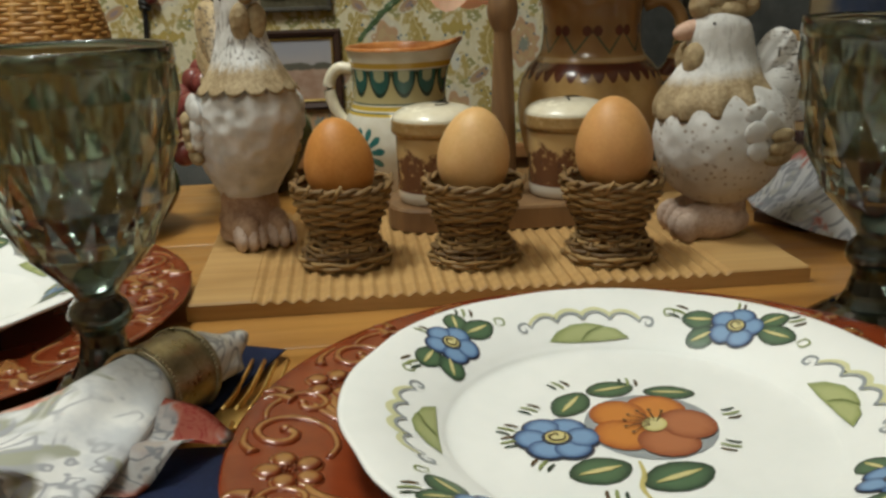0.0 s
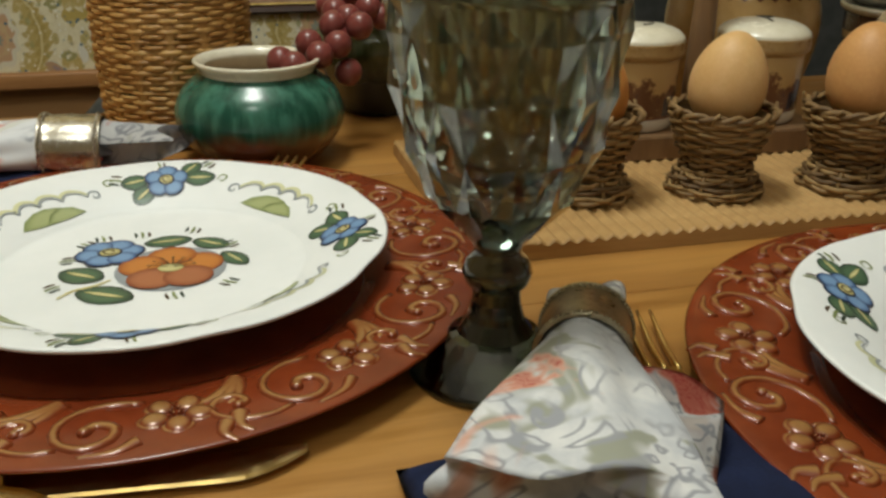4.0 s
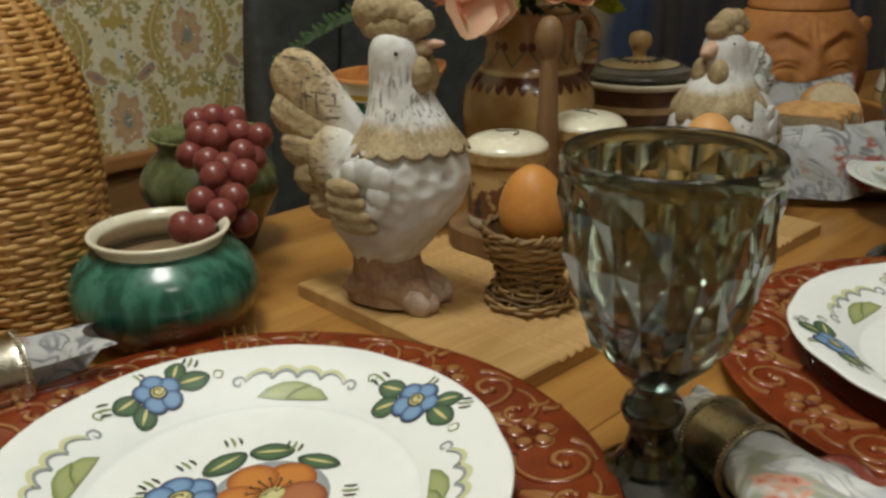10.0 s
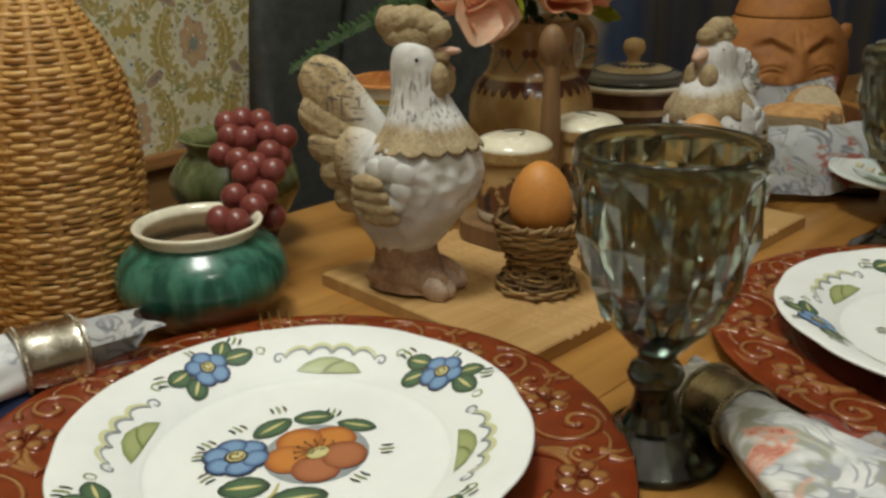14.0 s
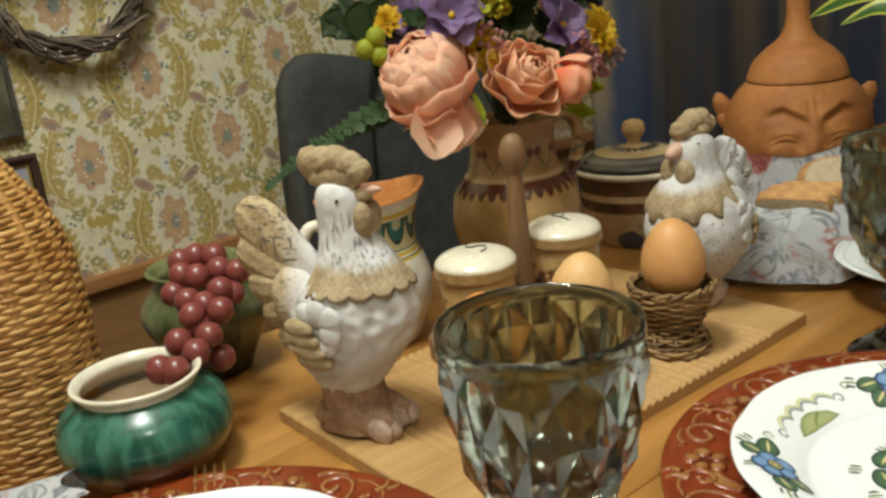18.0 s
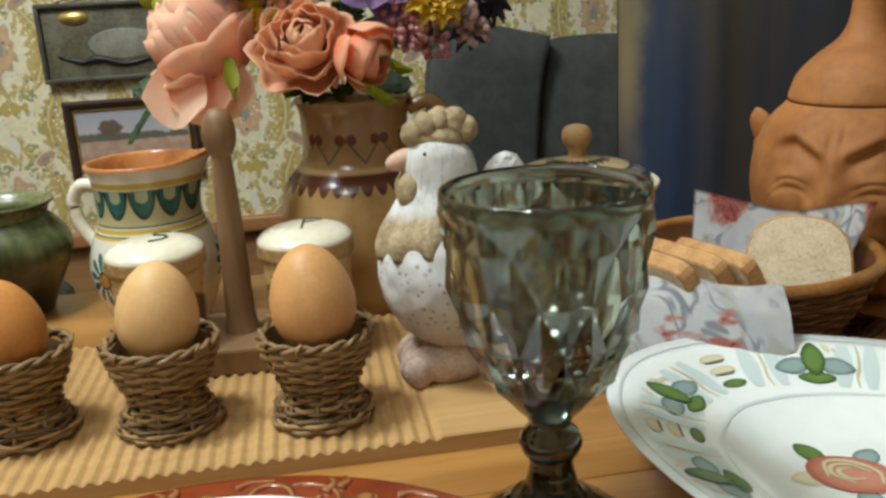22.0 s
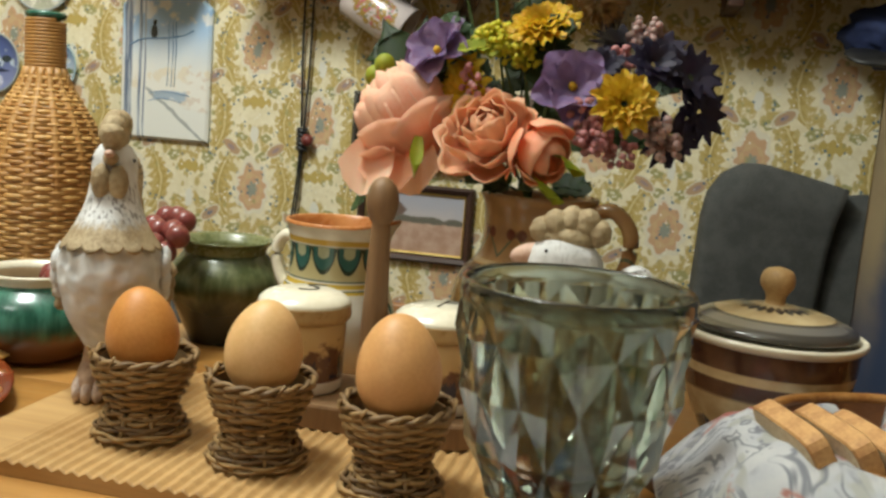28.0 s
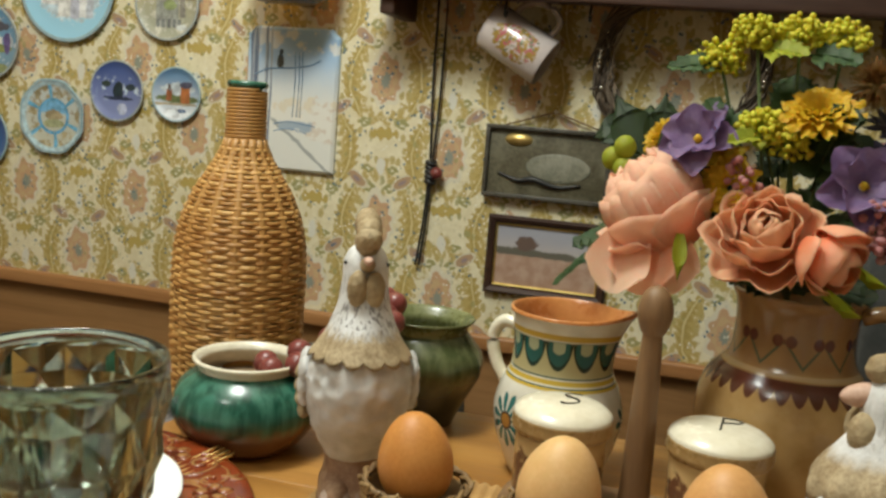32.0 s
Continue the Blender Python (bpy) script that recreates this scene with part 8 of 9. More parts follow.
def fork(at, tail=-0.13):
    t = cutlery("fork", "gold-coloured fork lying beside a charger", at)
    bm = tube(bmesh.new(), spline([(0, tail, 0.004), (0, tail + (0.025 - tail) * 0.4, 0.006), (0, tail + (0.025 - tail) * 0.8, 0.0055), (0, 0.025, 0.0045)], 14), lambda s: 0.0042 - 0.0014 * s, 8, flat=0.5)
    part("handle", bm, M_gold, t)
    bm = slab(bmesh.new(), -0.0105, 0.0105, 0.022, 0.040, 0.0035, 0.0055, bevel=0.0007)
    part("fork_head", bm, M_gold, t)
    tine = None
    for k in range(4):
        x = -0.0090 + 0.006 * k
        if tine is None:
            tine = part("tine", tube(bmesh.new(), spline([(0, 0.038, 0.0045), (0, 0.060, 0.0040), (0, 0.086, 0.0075)], 9), lambda s: 0.0020 - 0.0008 * s, 8, flat=0.7), M_gold, t, at=pose(x, 0, 0))
        else:
            again(tine, pose(x, 0, 0))
    return t


def spoon(at, lab="gold-coloured spoon on the table"):
    t = cutlery("spoon", lab, at)
    part("handle", tube(bmesh.new(), spline([(0, -0.12, 0.004), (0, -0.05, 0.005), (0, 0.0, 0.006), (0, 0.012, 0.005)], 12), lambda s: 0.0045 - 0.0018 * s, 8, flat=0.5), M_gold, t)
    part("bowl", sheet(lambda u, v: ((u - 0.5) * 0.040 * math.sin(math.pi * (0.06 + 0.9 * v)) ** 0.55, 0.008 + 0.060 * v, 0.009 - 0.0075 * (1 - (2 * u - 1) ** 2) * math.sin(math.pi * v) ** 0.6), 14, 18, 0.0012), M_gold, t)
    return t


def knife(at):
    t = cutlery("knife", "gold-coloured knife lying beside a charger", at)
    part("handle", tube(bmesh.new(), spline([(0, -0.11, 0.005), (0, -0.05, 0.006), (0, 0.0, 0.0055)], 10), lambda s: 0.0060 - 0.0012 * s, 8, flat=0.6), M_gold, t)
    bm = bmesh.new()
    rows = []
    for i in range(15):
        v = i / 14
        lo, hi = -0.0085, 0.0085 - 0.013 * max(0.0, (v - 0.72) / 0.28) ** 2
        rows.append([bm.verts.new((x, 0.100 * v, z)) for x, z in ((lo, 0.0028), (lo + 0.0008, 0.0042), (hi - 0.001, 0.0038), (hi, 0.0028))])
    for p, q in zip(rows, rows[1:]):
        for j in range(4):
            bm.faces.new((p[j], p[(j + 1) % 4], q[(j + 1) % 4], q[j]))
    bm.faces.new(rows[-1])
    bm.faces.new(rows[0][::-1])
    bmesh.ops.recalc_face_normals(bm, faces=bm.faces[:])
    part("blade", bm, M_gold, t, smooth=False)
    return t


fork(pose(-0.0965, 0.3200, 0.0005, 0, 0, -5))
fork(pose(-0.2745, 0.5440, 0.0045, 4.5, 0, -20), 0.022)
knife(pose(-0.336, 0.3135, 0.0005, 0, 0, -88))
spoon(pose(-0.300, 0.262, 0.0005, 0, 0, 55))
spoon(pose(0.287, 0.350, 0.0005, 0, 0, 10))


# ---- things on the papered wall ----
class View(Mat):
    """A painted plate: shapes laid one over another in the plate's upright plane."""

    def begin(self, low, high, z0=-0.04, z1=0.05):
        self.x, self.y, self.z = self.xyz()
        wob = (self.noise(45) - 0.5) * 0.008
        self.wx, self.wz = self.x + wob, self.z + (self.noise(52) - 0.5) * 0.008
        self.c = self.mix((self.z + (self.noise(22) - 0.5) * 0.03).ramp(z0, z1), low, high)
        return self

    def lay(self, mask, colour):
        tone = self.mix(self.noise(90).ramp(0.35, 0.65), tuple(v * 0.72 for v in colour), tuple(min(1.0, v * 1.15) for v in colour))
        self.c = self.mix(mask, self.c, tone)

    def box(self, cx, cz, w, h, colour):
        self.lay(((self.wx - cx).abs() / w).max((self.wz - cz).abs() / h).ramp(0.94, 1.0, 1.0, 0.0), colour)

    def blob(self, cx, cz, w, h, colour):
        u, v = (self.wx - cx) / w, (self.wz - cz) / h
        self.lay(((u * u + v * v).sqrt() + (self.noise(110) - 0.5) * 0.7).ramp(0.88, 1.0, 1.0, 0.0), colour)

    def done(self):
        self.colour(self.c)
        return self.m


def view(name, low, high):
    return View(name, 0.3, 0.0, 0.3).begin(low, high)


def island_view():
    k = view("island_view", (0.36, 0.66, 0.84), (0.14, 0.42, 0.70))
    k.blob(0.005, 0.0, 0.078, 0.066, (0.62, 0.74, 0.82))
    k.box(-0.030, -0.004, 0.030, 0.030, (0.78, 0.78, 0.78))
    k.box(-0.052, 0.006, 0.012, 0.020, (0.48, 0.50, 0.60))
    k.box(0.002, -0.030, 0.026, 0.026, (0.82, 0.82, 0.80))
    k.box(0.014, -0.028, 0.010, 0.030, (0.52, 0.54, 0.64))
    k.box(0.040, -0.030, 0.015, 0.026, (0.60, 0.64, 0.72))
    k.box(0.033, -0.030, 0.007, 0.026, (0.82, 0.83, 0.84))
    k.blob(0.040, -0.002, 0.012, 0.006, (0.10, 0.34, 0.66))
    k.blob(0.066, 0.008, 0.014, 0.024, (0.12, 0.28, 0.18))
    k.box(-0.020, 0.034, 0.022, 0.016, (0.80, 0.80, 0.80))
    return k.done()


def ruin_view():
    k = view("ruin_view", (0.40, 0.40, 0.30), (0.46, 0.40, 0.20))
    k.lay(k.noise(70, 4.0).ramp(0.50, 0.60) * k.z.ramp(0.012, 0.004), (0.60, 0.58, 0.48))
    k.box(0.0, 0.012, 0.058, 0.0018, (0.20, 0.17, 0.10))
    k.box(-0.002, -0.014, 0.024, 0.028, (0.36, 0.37, 0.33))
    k.blob(0.004, 0.0, 0.014, 0.010, (0.30, 0.36, 0.16))
    k.box(0.030, 0.010, 0.006, 0.034, (0.30, 0.28, 0.24))
    for i in range(5):
        k.box(-0.020 + 0.011 * i, -0.034, 0.003, 0.008, (0.20, 0.21, 0.21))
    k.blob(0.030, -0.040, 0.014, 0.006, (0.62, 0.64, 0.62))
    return k.done()


def bay_view():
    k = view("bay_view", (0.20, 0.34, 0.46), (0.16, 0.36, 0.58))
    k.lay(k.noise(60, 4.0).ramp(0.52, 0.58), (0.62, 0.66, 0.70))
    k.blob(0.0, 0.030, 0.055, 0.012, (0.10, 0.10, 0.14))
    k.blob(0.010, -0.012, 0.050, 0.010, (0.30, 0.34, 0.10))
    k.blob(0.044, -0.002, 0.008, 0.022, (0.14, 0.10, 0.28))
    k.blob(-0.015, -0.034, 0.045, 0.009, (0.40, 0.60, 0.76))
    k.blob(0.02, -0.050, 0.04, 0.009, (0.26, 0.30, 0.14))
    for cx, cz in ((-0.03, 0.004), (0.005, 0.010), (0.026, 0.004)):
        k.box(cx, cz, 0.009, 0.007, (0.74, 0.74, 0.72))
    return k.done()


def tower_view():
    k = view("tower_view", (0.06, 0.16, 0.40), (0.02, 0.09, 0.32))
    k.box(0.012, -0.005, 0.016, 0.030, (0.30, 0.10, 0.05))
    k.box(0.012, 0.030, 0.009, 0.010, (0.36, 0.14, 0.07))
    k.blob(-0.024, -0.004, 0.010, 0.030, (0.02, 0.03, 0.04))
    k.blob(0.0, -0.045, 0.055, 0.016, (0.34, 0.34, 0.34))
    return k.done()


def harbour_view():
    k = view("harbour_view", (0.56, 0.56, 0.46), (0.62, 0.66, 0.64))
    th, r = k.x.angle(k.z), (k.x * k.x + k.z * k.z).sqrt()
    k.lay(k.noise(55, 4.0).ramp(0.48, 0.58) * r.ramp(0.030, 0.034), (0.44, 0.36, 0.20))
    k.lay((th * 3.0 + 0.4).sin().abs().ramp(0.16, 0.30, 1.0, 0.0) * r.ramp(0.028, 0.032), (0.16, 0.46, 0.70))
    k.lay((r - 0.032).abs().ramp(0.0025, 0.004, 1.0, 0.0), (0.14, 0.40, 0.66))
    k.lay(r.ramp(0.029, 0.031, 1.0, 0.0) * k.z.ramp(0.002, 0.010), (0.20, 0.48, 0.74))
    k.blob(0.0, 0.002, 0.022, 0.010, (0.42, 0.34, 0.20))
    k.blob(0.0, -0.014, 0.026, 0.009, (0.44, 0.46, 0.26))
    k.lay((r - 0.064).abs().ramp(0.003, 0.005, 1.0, 0.0), (0.50, 0.66, 0.72))
    return k.done()


def garden_view():
    k = view("garden_view", (0.22, 0.26, 0.48), (0.08, 0.13, 0.36))
    k.lay(k.noise(75, 3.0).ramp(0.55, 0.62) * k.z.ramp(-0.022, -0.012) * k.z.ramp(0.030, 0.020), (0.56, 0.66, 0.76))
    k.blob(0.0, 0.000, 0.012, 0.018, (0.02, 0.04, 0.05))
    k.blob(-0.026, 0.012, 0.010, 0.007, (0.03, 0.05, 0.04))
    k.blob(0.026, 0.008, 0.012, 0.006, (0.03, 0.05, 0.06))
    k.blob(0.0, -0.014, 0.034, 0.004, (0.03, 0.04, 0.09))
    k.blob(0.010, -0.034, 0.011, 0.012, (0.52, 0.56, 0.72))
    return k.done()


def castle_view():
    k = view("castle_view", (0.66, 0.70, 0.74), (0.14, 0.30, 0.52))
    k.blob(0.0, 0.010, 0.036, 0.012, (0.62, 0.68, 0.72))
    k.blob(0.004, -0.008, 0.048, 0.008, (0.16, 0.20, 0.08))
    k.box(0.016, 0.000, 0.010, 0.016, (0.46, 0.16, 0.05))
    k.blob(0.016, 0.018, 0.014, 0.006, (0.10, 0.10, 0.16))
    k.box(-0.018, -0.002, 0.006, 0.010, (0.36, 0.12, 0.05))
    k.blob(-0.018, 0.012, 0.003, 0.009, (0.10, 0.08, 0.08))
    k.box(-0.004, -0.018, 0.045, 0.0022, (0.44, 0.36, 0.22))
    k.blob(0.0, -0.034, 0.030, 0.012, (0.76, 0.80, 0.84))
    k.blob(0.010, -0.030, 0.010, 0.004, (0.16, 0.22, 0.34))
    return k.done()


M_rimblue = plain("pale_blue_rim", (0.30, 0.45, 0.52), (0.42, 0.56, 0.62), 60, 0.2, coat=0.3)
M_rimgrey = plain("grey_rim", (0.34, 0.38, 0.38), (0.46, 0.50, 0.49), 60, 0.2, coat=0.3)


def wall_plate(u, z, r, view, rim, label, lobes=0):
    t = thing("souvenir_plate", 0, 0, 0, 0, label, "wall plate", "souvenir plates on the wall")
    t.matrix_basis = wall_pose(u, 0.001, z) @ pose(0, 0, 0, 90, 0, 0)
    warp = (lambda q, h, a: (q * (1 - 0.02 * math.cos(a * lobes) * (q / r)), h)) if lobes else None
    part("dish", lathe([(0, 0.0), (r * 0.6, 0.0), (r * 0.97, 0.010), (r, 0.0115), (r * 0.985, 0.0128), (r * 0.93, 0.0115), (r * 0.80, 0.0075), (r * 0.78, 0.0055)], 64, warp=warp), rim, t)
    # painted face, in the plate's own upright plane
    o = part("painted_view", lathe([(r * 0.93, 0.0119), (r * 0.80, 0.0078), (r * 0.70, 0.0062), (r * 0.3, 0.0052), (0, 0.0050)], 64, warp=warp), view, t, "painted view")
    for v in o.data.vertices:
        v.co = (v.co.x, v.co.z * -1.0, v.co.y)
    o.matrix_basis = pose(0, 0, 0, -90, 0, 0)
    return t


wall_plate(-1.237, 0.443, 0.103, island_view(), M_rimblue, "large blue souvenir plate with white island houses")
wall_plate(-1.024, 0.421, 0.066, ruin_view(), M_rimgrey, "grey-green souvenir plate with a painted ruin")
wall_plate(-1.418, 0.332, 0.075, bay_view(), M_rimgrey, "souvenir plate with a painted bay")
wall_plate(-1.432, 0.147, 0.066, tower_view(), M_rimblue, "deep blue souvenir plate with a painted tower")
wall_plate(-1.267, 0.198, 0.073, harbour_view(), M_rimblue, "scalloped blue and cream souvenir plate", 8)
wall_plate(-1.125, 0.257, 0.058, garden_view(), M_rimgrey, "blue souvenir plate with a painted garden")
wall_plate(-0.999, 0.259, 0.051, castle_view(), M_rimblue, "small souvenir plate with a painted red castle")

# ceramic tile picture
tile = thing("tile_picture", 0, 0, 0, 0, "ceramic wall tile painted with a winter street in blue and cream", "picture")
tile.matrix_basis = wall_pose(-0.770, 0.002, 0.267)
bm = bmesh.new()
out = [(-0.088, -0.127), (0.088, -0.127), (0.088, 0.112), (0.072, 0.127), (-0.072, 0.127), (-0.088, 0.112)]
rings = [[bm.verts.new((x * s, -y, z * (1 - (1 - s) * 0.7))) for x, z in out] for s, y in ((1.0, 0.0), (1.0, 0.006), (0.95, 0.0105))]
for a, c in zip(rings, rings[1:]):
    for i in range(6):
        bm.faces.new((a[i], a[(i + 1) % 6], c[(i + 1) % 6], c[i]))
bm.faces.new(rings[-1])
k = Mat("winter_street_paint", 0.25, 0.0, 0.4)
x, y, z = k.xyz()
c = k.mix((z + (k.noise(14) - 0.5) * 0.05).ramp(-0.02, 0.10), (0.84, 0.82, 0.74), (0.40, 0.60, 0.84))
c = k.mix((k.noise(30, 3.0) + z.ramp(0.03, 0.10, -0.25, 0.0)).ramp(0.52, 0.60), c, (0.80, 0.83, 0.84))
c = k.mix((k.noise(34, 4.0) + z.ramp(-0.005, 0.02, 0.0, -0.4) + z.ramp(-0.045, -0.03, -0.3, 0.0)).ramp(0.48, 0.56), c, (0.80, 0.73, 0.58))
c = k.mix((k.noise(60, 3.0) + z.ramp(-0.02, 0.05, 0.0, -0.3) + x.ramp(0.0, 0.05, -0.2, 0.0)).ramp(0.50, 0.58), c, (0.74, 0.66, 0.56))
c = k.mix((z + (k.noise(15) - 0.5) * 0.03 + x * 0.25).ramp(-0.060, -0.048, 1.0, 0.0), c, (0.80, 0.80, 0.74))
c = k.mix(((x * 0.75 + z) + (k.noise(30) - 0.5) * 0.02 + 0.062).abs().ramp(0.002, 0.005, 1.0, 0.0) * z.ramp(-0.04, -0.03, 1.0, 0.0), c, (0.40, 0.42, 0.40))
c = k.mix((((z + 0.046) * 90.0 + (k.noise(40) - 0.5) * 2.5).sin().abs() - 0.55).ramp(0.0, 0.2, 1.0, 0.0) * ((x - 0.012).abs()).ramp(0.028, 0.036, 1.0, 0.0) * (z + 0.052).abs().ramp(0.012, 0.017, 1.0, 0.0), c, (0.40, 0.48, 0.56))
for tx, w in ((-0.073, 0.009), (-0.049, 0.0035), (-0.040, 0.002)):
    c = k.mix((x - tx + (k.noise(1.0, 3.0, k.scaled(20, 20, 8)) - 0.5) * 0.010).abs().ramp(w * 0.7, w, 1.0, 0.0), c, k.mix(k.noise(1.0, 3.0, k.scaled(160, 160, 12)).ramp(0.4, 0.6), (0.16, 0.20, 0.28), (0.46, 0.50, 0.54)))
k.colour(c)
part("tile_body", bm, k.m, tile, smooth=False)
M_dkpaint = plain("dark_figure_paint", (0.03, 0.035, 0.03), (0.06, 0.06, 0.05), 60, 0.3)
M_blpaint = plain("blue_stroke_paint", (0.10, 0.22, 0.42), (0.2, 0.34, 0.52), 60, 0.3)
part("painted_branch", tube(bmesh.new(), spline([(-0.07, -0.0108, 0.040), (-0.045, -0.0108, 0.052), (0.0, -0.0108, 0.056), (0.035, -0.0108, 0.062), (0.055, -0.0108, 0.072)], 20), 0.0013, 6), M_blpaint, tile, "painted bare branch")
bm = ball(bmesh.new(), (-0.022, -0.0108, 0.066), (0.0065, 0.001, 0.013), 0, 12, 8)
ball(bm, (-0.021, -0.0108, 0.083), (0.004, 0.001, 0.005), 0, 10, 6)
part("painted_shape", bm, M_dkpaint, tile, "dark painted oval shape")
bm = bmesh.new()
for dx in (0.006, 0.014, 0.020):
    tube(bm, [(dx, -0.0108, 0.085), (dx + 0.002, -0.0108, 0.03), (dx, -0.0108, -0.03)], 0.0009, 5)
part("painted_stroke", bm, M_blpaint, tile, "long blue painted strokes")
for zz, w in ((-0.045, 0.05), (-0.058, 0.035)):
    part("painted_stroke", tube(bmesh.new(), spline([(-0.03, -0.0108, zz), (0.0, -0.0108, zz + 0.006), (w, -0.0108, zz)], 10), 0.0007, 5), M_blpaint, tile)

# framed landscape
pic = thing("framed_picture", 0, 0, 0, 0, "small landscape in a dark frame with a gilt inner edge", "picture")
pic.matrix_basis = wall_pose(-0.286, 0.002, 0.034)


def moulding(w, h, t, y0, y1, mat, nm, lab):
    for sx, a, l in ((1, 0, w), (-1, 180, w), (1, 90, h), (-1, 270, h)):
        bm = bmesh.new()
        off = (h if a in (0, 180) else w) / 2
        prof = [(off, y0), (off, y1 * 0.7), (off - t * 0.3, y1), (off - t * 0.8, y1 * 0.8), (off - t, y1 * 0.4), (off - t, y0)]
        ends = [[bm.verts.new((s * (l / 2 - (off - p)), -y, p)) for p, y in prof] for s in (-1, 1)]
        for i in range(5):
            bm.faces.new((ends[0][i], ends[0][i + 1], ends[1][i + 1], ends[1][i]))
        bmesh.ops.rotate(bm, matrix=Matrix.Rotation(math.radians(a), 3, "Y"), verts=bm.verts[:])
        part(nm, bm, mat, pic, lab, smooth=False)


moulding(0.208, 0.136, 0.014, 0.0, 0.014, M_shelf, "frame_side", "dark wooden frame side")
moulding(0.181, 0.109, 0.004, 0.0, 0.009, M_gilt, "gilt_slip", "gilt inner edge")
k = Mat("field_painting", 0.4)
x, y, z = k.xyz()
c = k.mix((z + (k.noise(20) - 0.5) * 0.03).ramp(0.0, 0.04), (0.52, 0.47, 0.45), (0.40, 0.40, 0.45))
c = k.mix((z + (k.noise(60) - 0.5) * 0.012 + (k.noise(1.0, 2.0, k.scaled(16, 16, 1)) - 0.5) * 0.03).ramp(0.010, 0.014, 1.0, 0.0), c, (0.14, 0.13, 0.10))
c = k.mix((z + (k.noise(90) - 0.5) * 0.006).ramp(-0.001, 0.002, 1.0, 0.0), c, k.mix(k.noise(50).ramp(0.3, 0.7), (0.42, 0.26, 0.18), (0.54, 0.38, 0.29)))
tree = (((x + 0.035) / 0.022) * ((x + 0.035) / 0.022) + ((z - 0.022) / 0.015) * ((z - 0.022) / 0.015)).sqrt() + (k.noise(90) - 0.5) * 0.9
c = k.mix(tree.ramp(0.75, 0.95, 1.0, 0.0), c, (0.15, 0.10, 0.08))
k.colour(c)
part("canvas", slab(bmesh.new(), -0.088, 0.088, -0.004, -0.001, -0.052, 0.052), k.m, pic, "painted field under a grey sky", smooth=False)

# dark box plaque on a cord
plq = thing("wall_plaque", 0, 0, 0, 0, "dark shadow-box plaque with a small brass label, hung on a cord", "plaque")
plq.matrix_basis = wall_pose(-0.300, 0.002, 0.194)
M_plq = plain("dark_plaque_wood", (0.05, 0.045, 0.035), (0.10, 0.09, 0.07), 40, 0.4, coat=0.2)
M_olive = plain("grey_olive_board", (0.085, 0.075, 0.045), (0.17, 0.155, 0.10), 30, 0.4)
part("back_board", slab(bmesh.new(), -0.102, 0.102, -0.010, 0, -0.057, 0.057, bevel=0.002), M_olive, plq)
for x0, x1, z0, z1 in ((-0.106, 0.106, 0.054, 0.061), (-0.106, 0.106, -0.061, -0.054), (-0.106, -0.099, -0.054, 0.054), (0.099, 0.106, -0.054, 0.054)):
    part("edge", slab(bmesh.new(), x0, x1, -0.020, 0, z0, z1, bevel=0.0015), M_plq, plq)
part("brass_label", lathe([(0, 0.0022), (0.022, 0.0022), (0.0235, 0.0)], 32), M_gilt, plq, "oval brass label", at=pose(-0.050, -0.010, 0.038, 90, 0, 0) @ Matrix.Diagonal((1, 0.5, 1, 1)))
part("painted_shape", ball(bmesh.new(), (0.02, -0.0105, -0.005), (0.055, 0.0015, 0.024), 0, 24, 12), plain("pale_oval_paint", (0.17, 0.17, 0.12), (0.30, 0.29, 0.22), 40, 0.5), plq, "pale oval shape")
bm = tube(bmesh.new(), spline([(-0.080, -0.013, -0.020), (-0.045, -0.014, -0.030), (-0.02, -0.014, -0.026), (0.02, -0.014, -0.036), (0.06, -0.013, -0.030)], 24), lambda s: 0.002 + 0.003 * math.sin(math.pi * s) ** 2, 6)
part("dark_rod", bm, M_black, plq)
part("cord", tube(bmesh.new(), [(-0.075, -0.006, 0.061), (0.007, -0.006, 0.088), (0.09, -0.006, 0.061)], 0.0016, 5), M_stand, plq)
part("nail", ball(bmesh.new(), (0.007, -0.008, 0.088), 0.004, 0, 10, 8), M_silver, plq, "bright nail head")

# knotted cords with a bead
cord = thing("knotted_cord", 0, 0, 0, 0, "dark knotted cords with a red bead on the wall", "wall hanging")
cord.matrix_basis = wall_pose(-0.500, 0.012, 0.16)
for dx in (-0.008, 0.008):
    part("cord", tube(bmesh.new(), spline([(dx, 0, 0.34), (dx * 0.9, 0, 0.15), (dx * 0.3, 0, 0.02), (dx * 0.3 - 0.004, 0, -0.08), (dx * 0.4 - 0.012, 0, -0.162)], 26), 0.0022, 6), M_black, cord)
bm = bmesh.new()
for i in range(5):
    tube(bm, [(0.007 * math.cos(a), 0.006 * math.sin(a), 0.018 - i * 0.008 + 0.002 * math.sin(a * 2)) for a in [2 * math.pi * j / 16 for j in range(16)]], 0.0042, 6, 0, True)
part("knot", bm, M_black, cord)
part("bead", ball(bmesh.new(), (0.013, -0.008, 0.002), 0.011, 0, 18, 12), plain("red_bead", (0.12, 0.02, 0.02), (0.22, 0.05, 0.04), 60, 0.3), cord, "dull red bead")

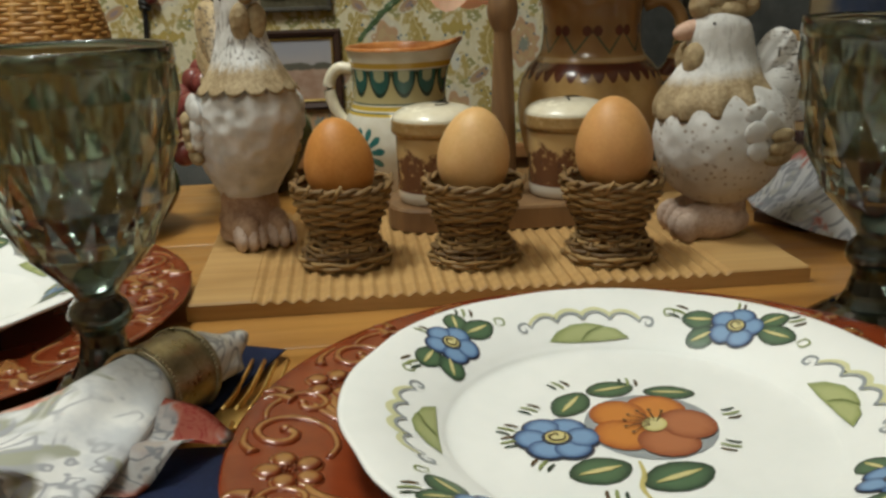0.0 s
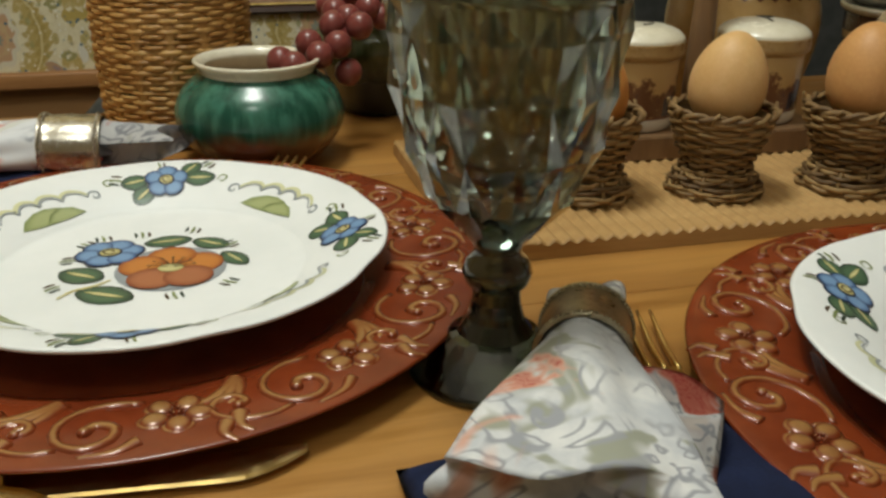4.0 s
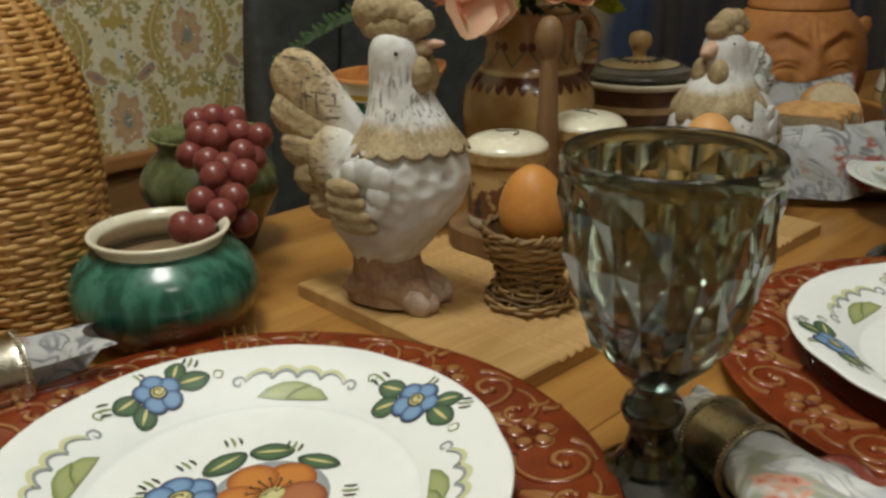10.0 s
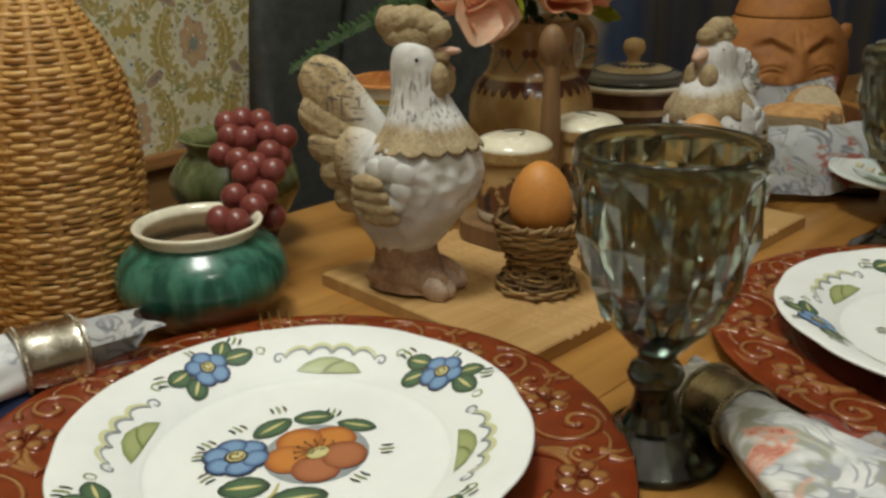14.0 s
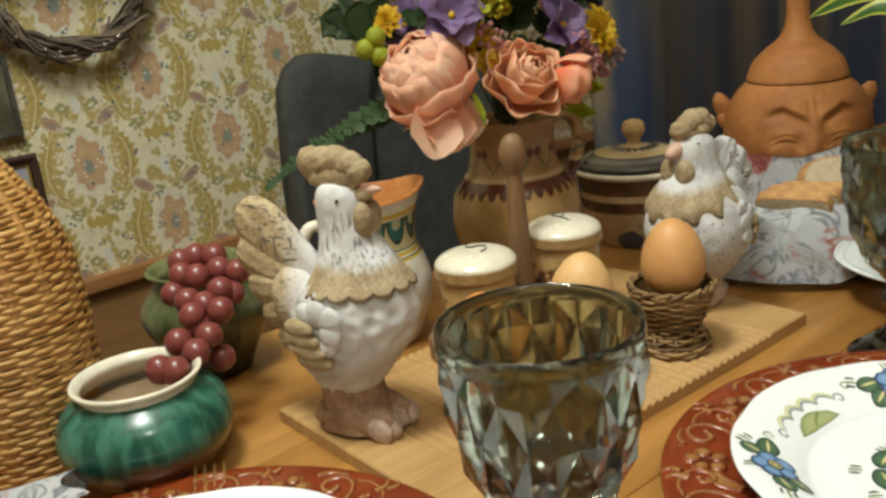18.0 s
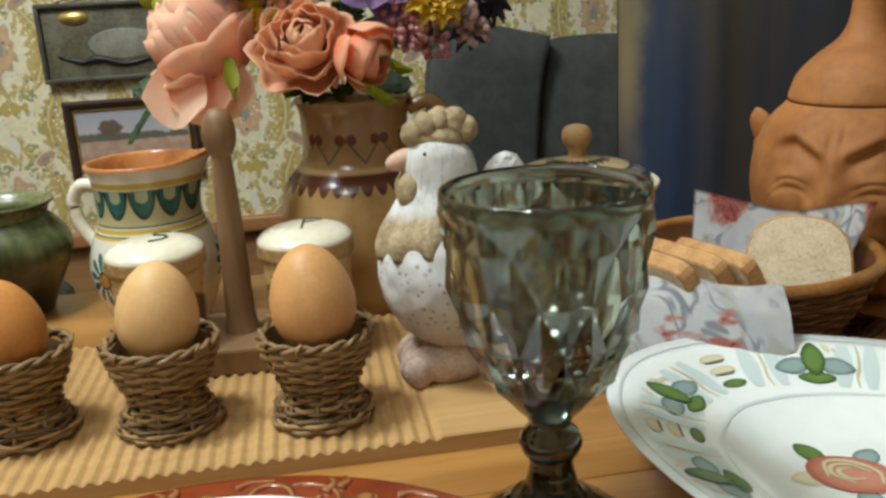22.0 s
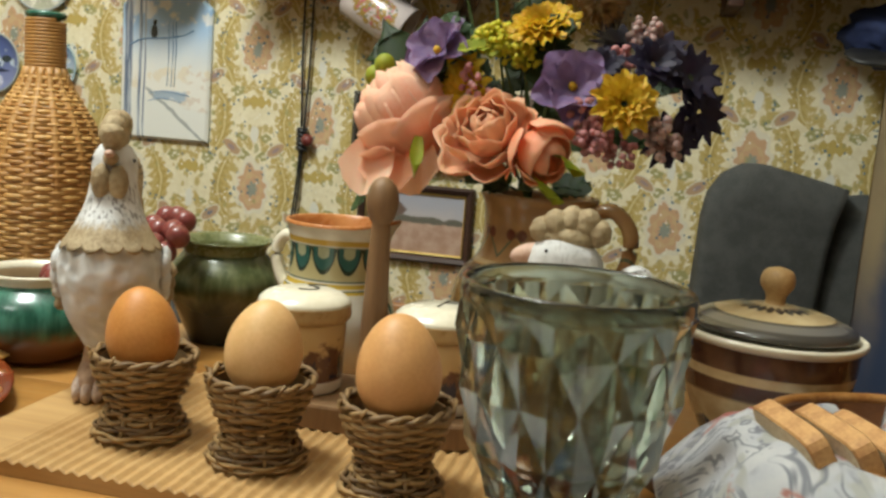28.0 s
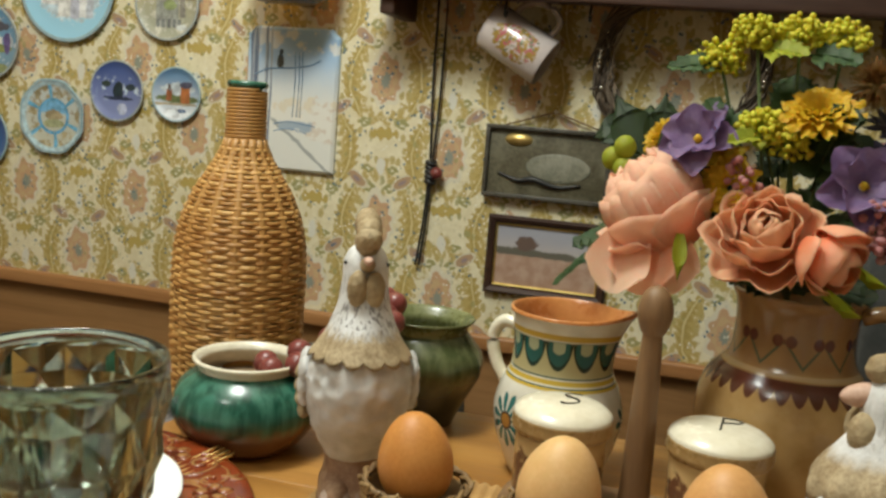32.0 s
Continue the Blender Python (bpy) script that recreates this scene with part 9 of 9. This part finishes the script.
# dark shelf above, with what hangs from it
shelf = thing("wall_shelf", 0, 0, 0, 0, "dark wooden shelf across the papered wall", "shelf")
shelf.matrix_basis = wall_pose(0.0, 0.0, 0.445)
part("board", slab(bmesh.new(), -0.60, 0.95, -0.145, -0.002, 0.012, 0.034, bevel=0.003), M_shelf, shelf)
part("front_rail", slab(bmesh.new(), -0.60, 0.95, -0.150, -0.132, -0.002, 0.060, bevel=0.004), M_shelf, shelf)
for u in (-0.56, 0.20, 0.88):
    part("bracket", slab(bmesh.new(), u - 0.012, u + 0.012, -0.13, -0.002, -0.03, 0.012, bevel=0.003), M_shelf, shelf)
for u in (-0.370, -0.24, 0.05):
    part("hook", tube(bmesh.new(), spline([(u, -0.120, 0.012), (u, -0.120, -0.004), (u, -0.128, -0.016), (u, -0.120, -0.024), (u, -0.112, -0.016)], 14), 0.0025, 6), M_black, shelf)

mug_m = Mat("floral_mug_glaze", 0.25, 0.0, 0.3)
x, y, z = mug_m.xyz()
c = mug_m.mix(mug_m.noise(30).ramp(0.3, 0.7), (0.50, 0.43, 0.41), (0.60, 0.53, 0.50))
posy = (((z - 0.050) / 0.036) * ((z - 0.050) / 0.036) + (x / 0.024) * (x / 0.024)) + (mug_m.noise(60) - 0.5) * 1.1
posy = posy.ramp(0.75, 0.95, 1.0, 0.0)
bits = mug_m.noise(150, 3.0)
c = mug_m.mix(posy * bits.ramp(0.44, 0.50), c, (0.34, 0.22, 0.05))
c = mug_m.mix(posy * mug_m.noise(120, 3.0).ramp(0.54, 0.60), c, (0.44, 0.13, 0.14))
c = mug_m.mix(posy * mug_m.noise(170, 3.0).ramp(0.58, 0.63), c, (0.16, 0.17, 0.10))
mug_m.colour(c)
mug = thing("mug", 0, 0, 0, 0, "pale floral mug hanging by its handle under the shelf", "mug")
mug.matrix_basis = wall_pose(-0.405, 0.072, 0.413) @ pose(0, 0, 0, 0, 120, 0) @ Matrix.Scale(1.2, 4)
part("body", lathe([(0, 0.002), (0.030, 0.001), (0.0325, 0.004), (0.0325, 0.092), (0.0318, 0.0945), (0.0300, 0.092), (0.0298, 0.006), (0, 0.006)], 48), mug_m.m, mug)
part("handle", tube(bmesh.new(), spline([(-0.032, 0, 0.078), (-0.050, 0, 0.080), (-0.062, 0, 0.064), (-0.058, 0, 0.040), (-0.044, 0, 0.026), (-0.032, 0, 0.024)], 22), 0.0042, 8), mug_m.m, mug)

wreath = thing("twig_wreath", 0, 0, 0, 0, "grey-brown twig wreath hanging below the shelf", "wreath")
wreath.matrix_basis = wall_pose(-0.100, 0.045, 0.368)
rnd = random.Random(11)
bm = bmesh.new()
for i in range(120):
    a0, span = rnd.random() * 6.28, rnd.uniform(0.9, 2.0)
    ph, tr = rnd.random() * 6.28, rnd.uniform(0.004, 0.018)
    pts = []
    for j in range(12):
        a = a0 + span * j / 11
        r = 0.122 + tr * math.cos(a * 3 + ph) + 0.003 * rnd.uniform(-1, 1)
        pts.append((r * math.cos(a), tr * math.sin(a * 3 + ph), r * math.sin(a)))
    if rnd.random() < 0.5:
        e = Vector(pts[-1])
        pts[-1] = e + Vector((rnd.uniform(-1, 1), rnd.uniform(-1, 0.2), rnd.uniform(-1, 1))) * 0.014
    tube(bm, pts, rnd.uniform(0.0012, 0.0026), 4)
o = part("twig_tangle", bm, M_wreath, wreath)
o["kind"] = "stuff"
bm = bmesh.new()
for i in range(26):
    a = rnd.random() * 6.28
    ball(bm, (0.125 * math.cos(a), -0.018 - 0.006 * rnd.random(), 0.125 * math.sin(a)), 0.0032, 0, 8, 6)
o = part("bead_string", bm, M_silver, wreath, "small silver beads on the twigs")
o["kind"] = "stuff"

bag = thing("hanging_bag", 0, 0, 0, 0, "dark navy cloth bag hanging under the shelf", "bag")
bag.matrix_basis = wall_pose(0.425, 0.06, 0.385)
part("crown", ball(bmesh.new(), (0, 0, 0.01), (0.058, 0.05, 0.042), 0, 28, 16, None, 0.35, 3), M_navy, bag)
part("peak", ball(bmesh.new(), (-0.01, -0.03, -0.025), (0.050, 0.035, 0.008), 0, 24, 10, Matrix.Rotation(0.5, 3, "X"), 0.1, 2), M_black, bag)

# amber glass bowl on a dark foot, above the tile picture
amb = Mat("amber_glass", 0.08, 0.0, 0.3)
amb.set("Transmission Weight", 0.75)
amb.colour(amb.mix(amb.noise(40).ramp(0.3, 0.7), (0.72, 0.30, 0.02), (0.86, 0.46, 0.06)))
bowl = thing("amber_bowl", 0, 0, 0, 0, "amber glass bowl with a dark foot on a wall bracket", "bowl")
bowl.matrix_basis = wall_pose(-0.748, 0.095, 0.426)
part("foot", lathe([(0, 0.0), (0.050, 0.001), (0.060, 0.005), (0.063, 0.014), (0.054, 0.026), (0.0, 0.026)], 48), M_brown, bowl, "dark turned foot")
part("glass", lathe([(0.046, 0.0262), (0.066, 0.030), (0.080, 0.048), (0.084, 0.075), (0.080, 0.098), (0.076, 0.098), (0.079, 0.075), (0.074, 0.050), (0.060, 0.034), (0.0, 0.032)], 56), amb.m, bowl, "amber glass body")
part("bracket", slab(bmesh.new(), -0.012, 0.012, 0.040, 0.094, 0.004, 0.020, bevel=0.002), M_shelf, bowl)

side = tagged(part("cabinet_side", slab(bmesh.new(), -0.17, 0.0, -0.05, -0.002, FLOOR_Z, 0.112, bevel=0.004), M_rail, None, at=wall_pose(-1.437, 0.0, 0)), "plain brown wooden cabinet end beside the wallpaper", "cabinet")
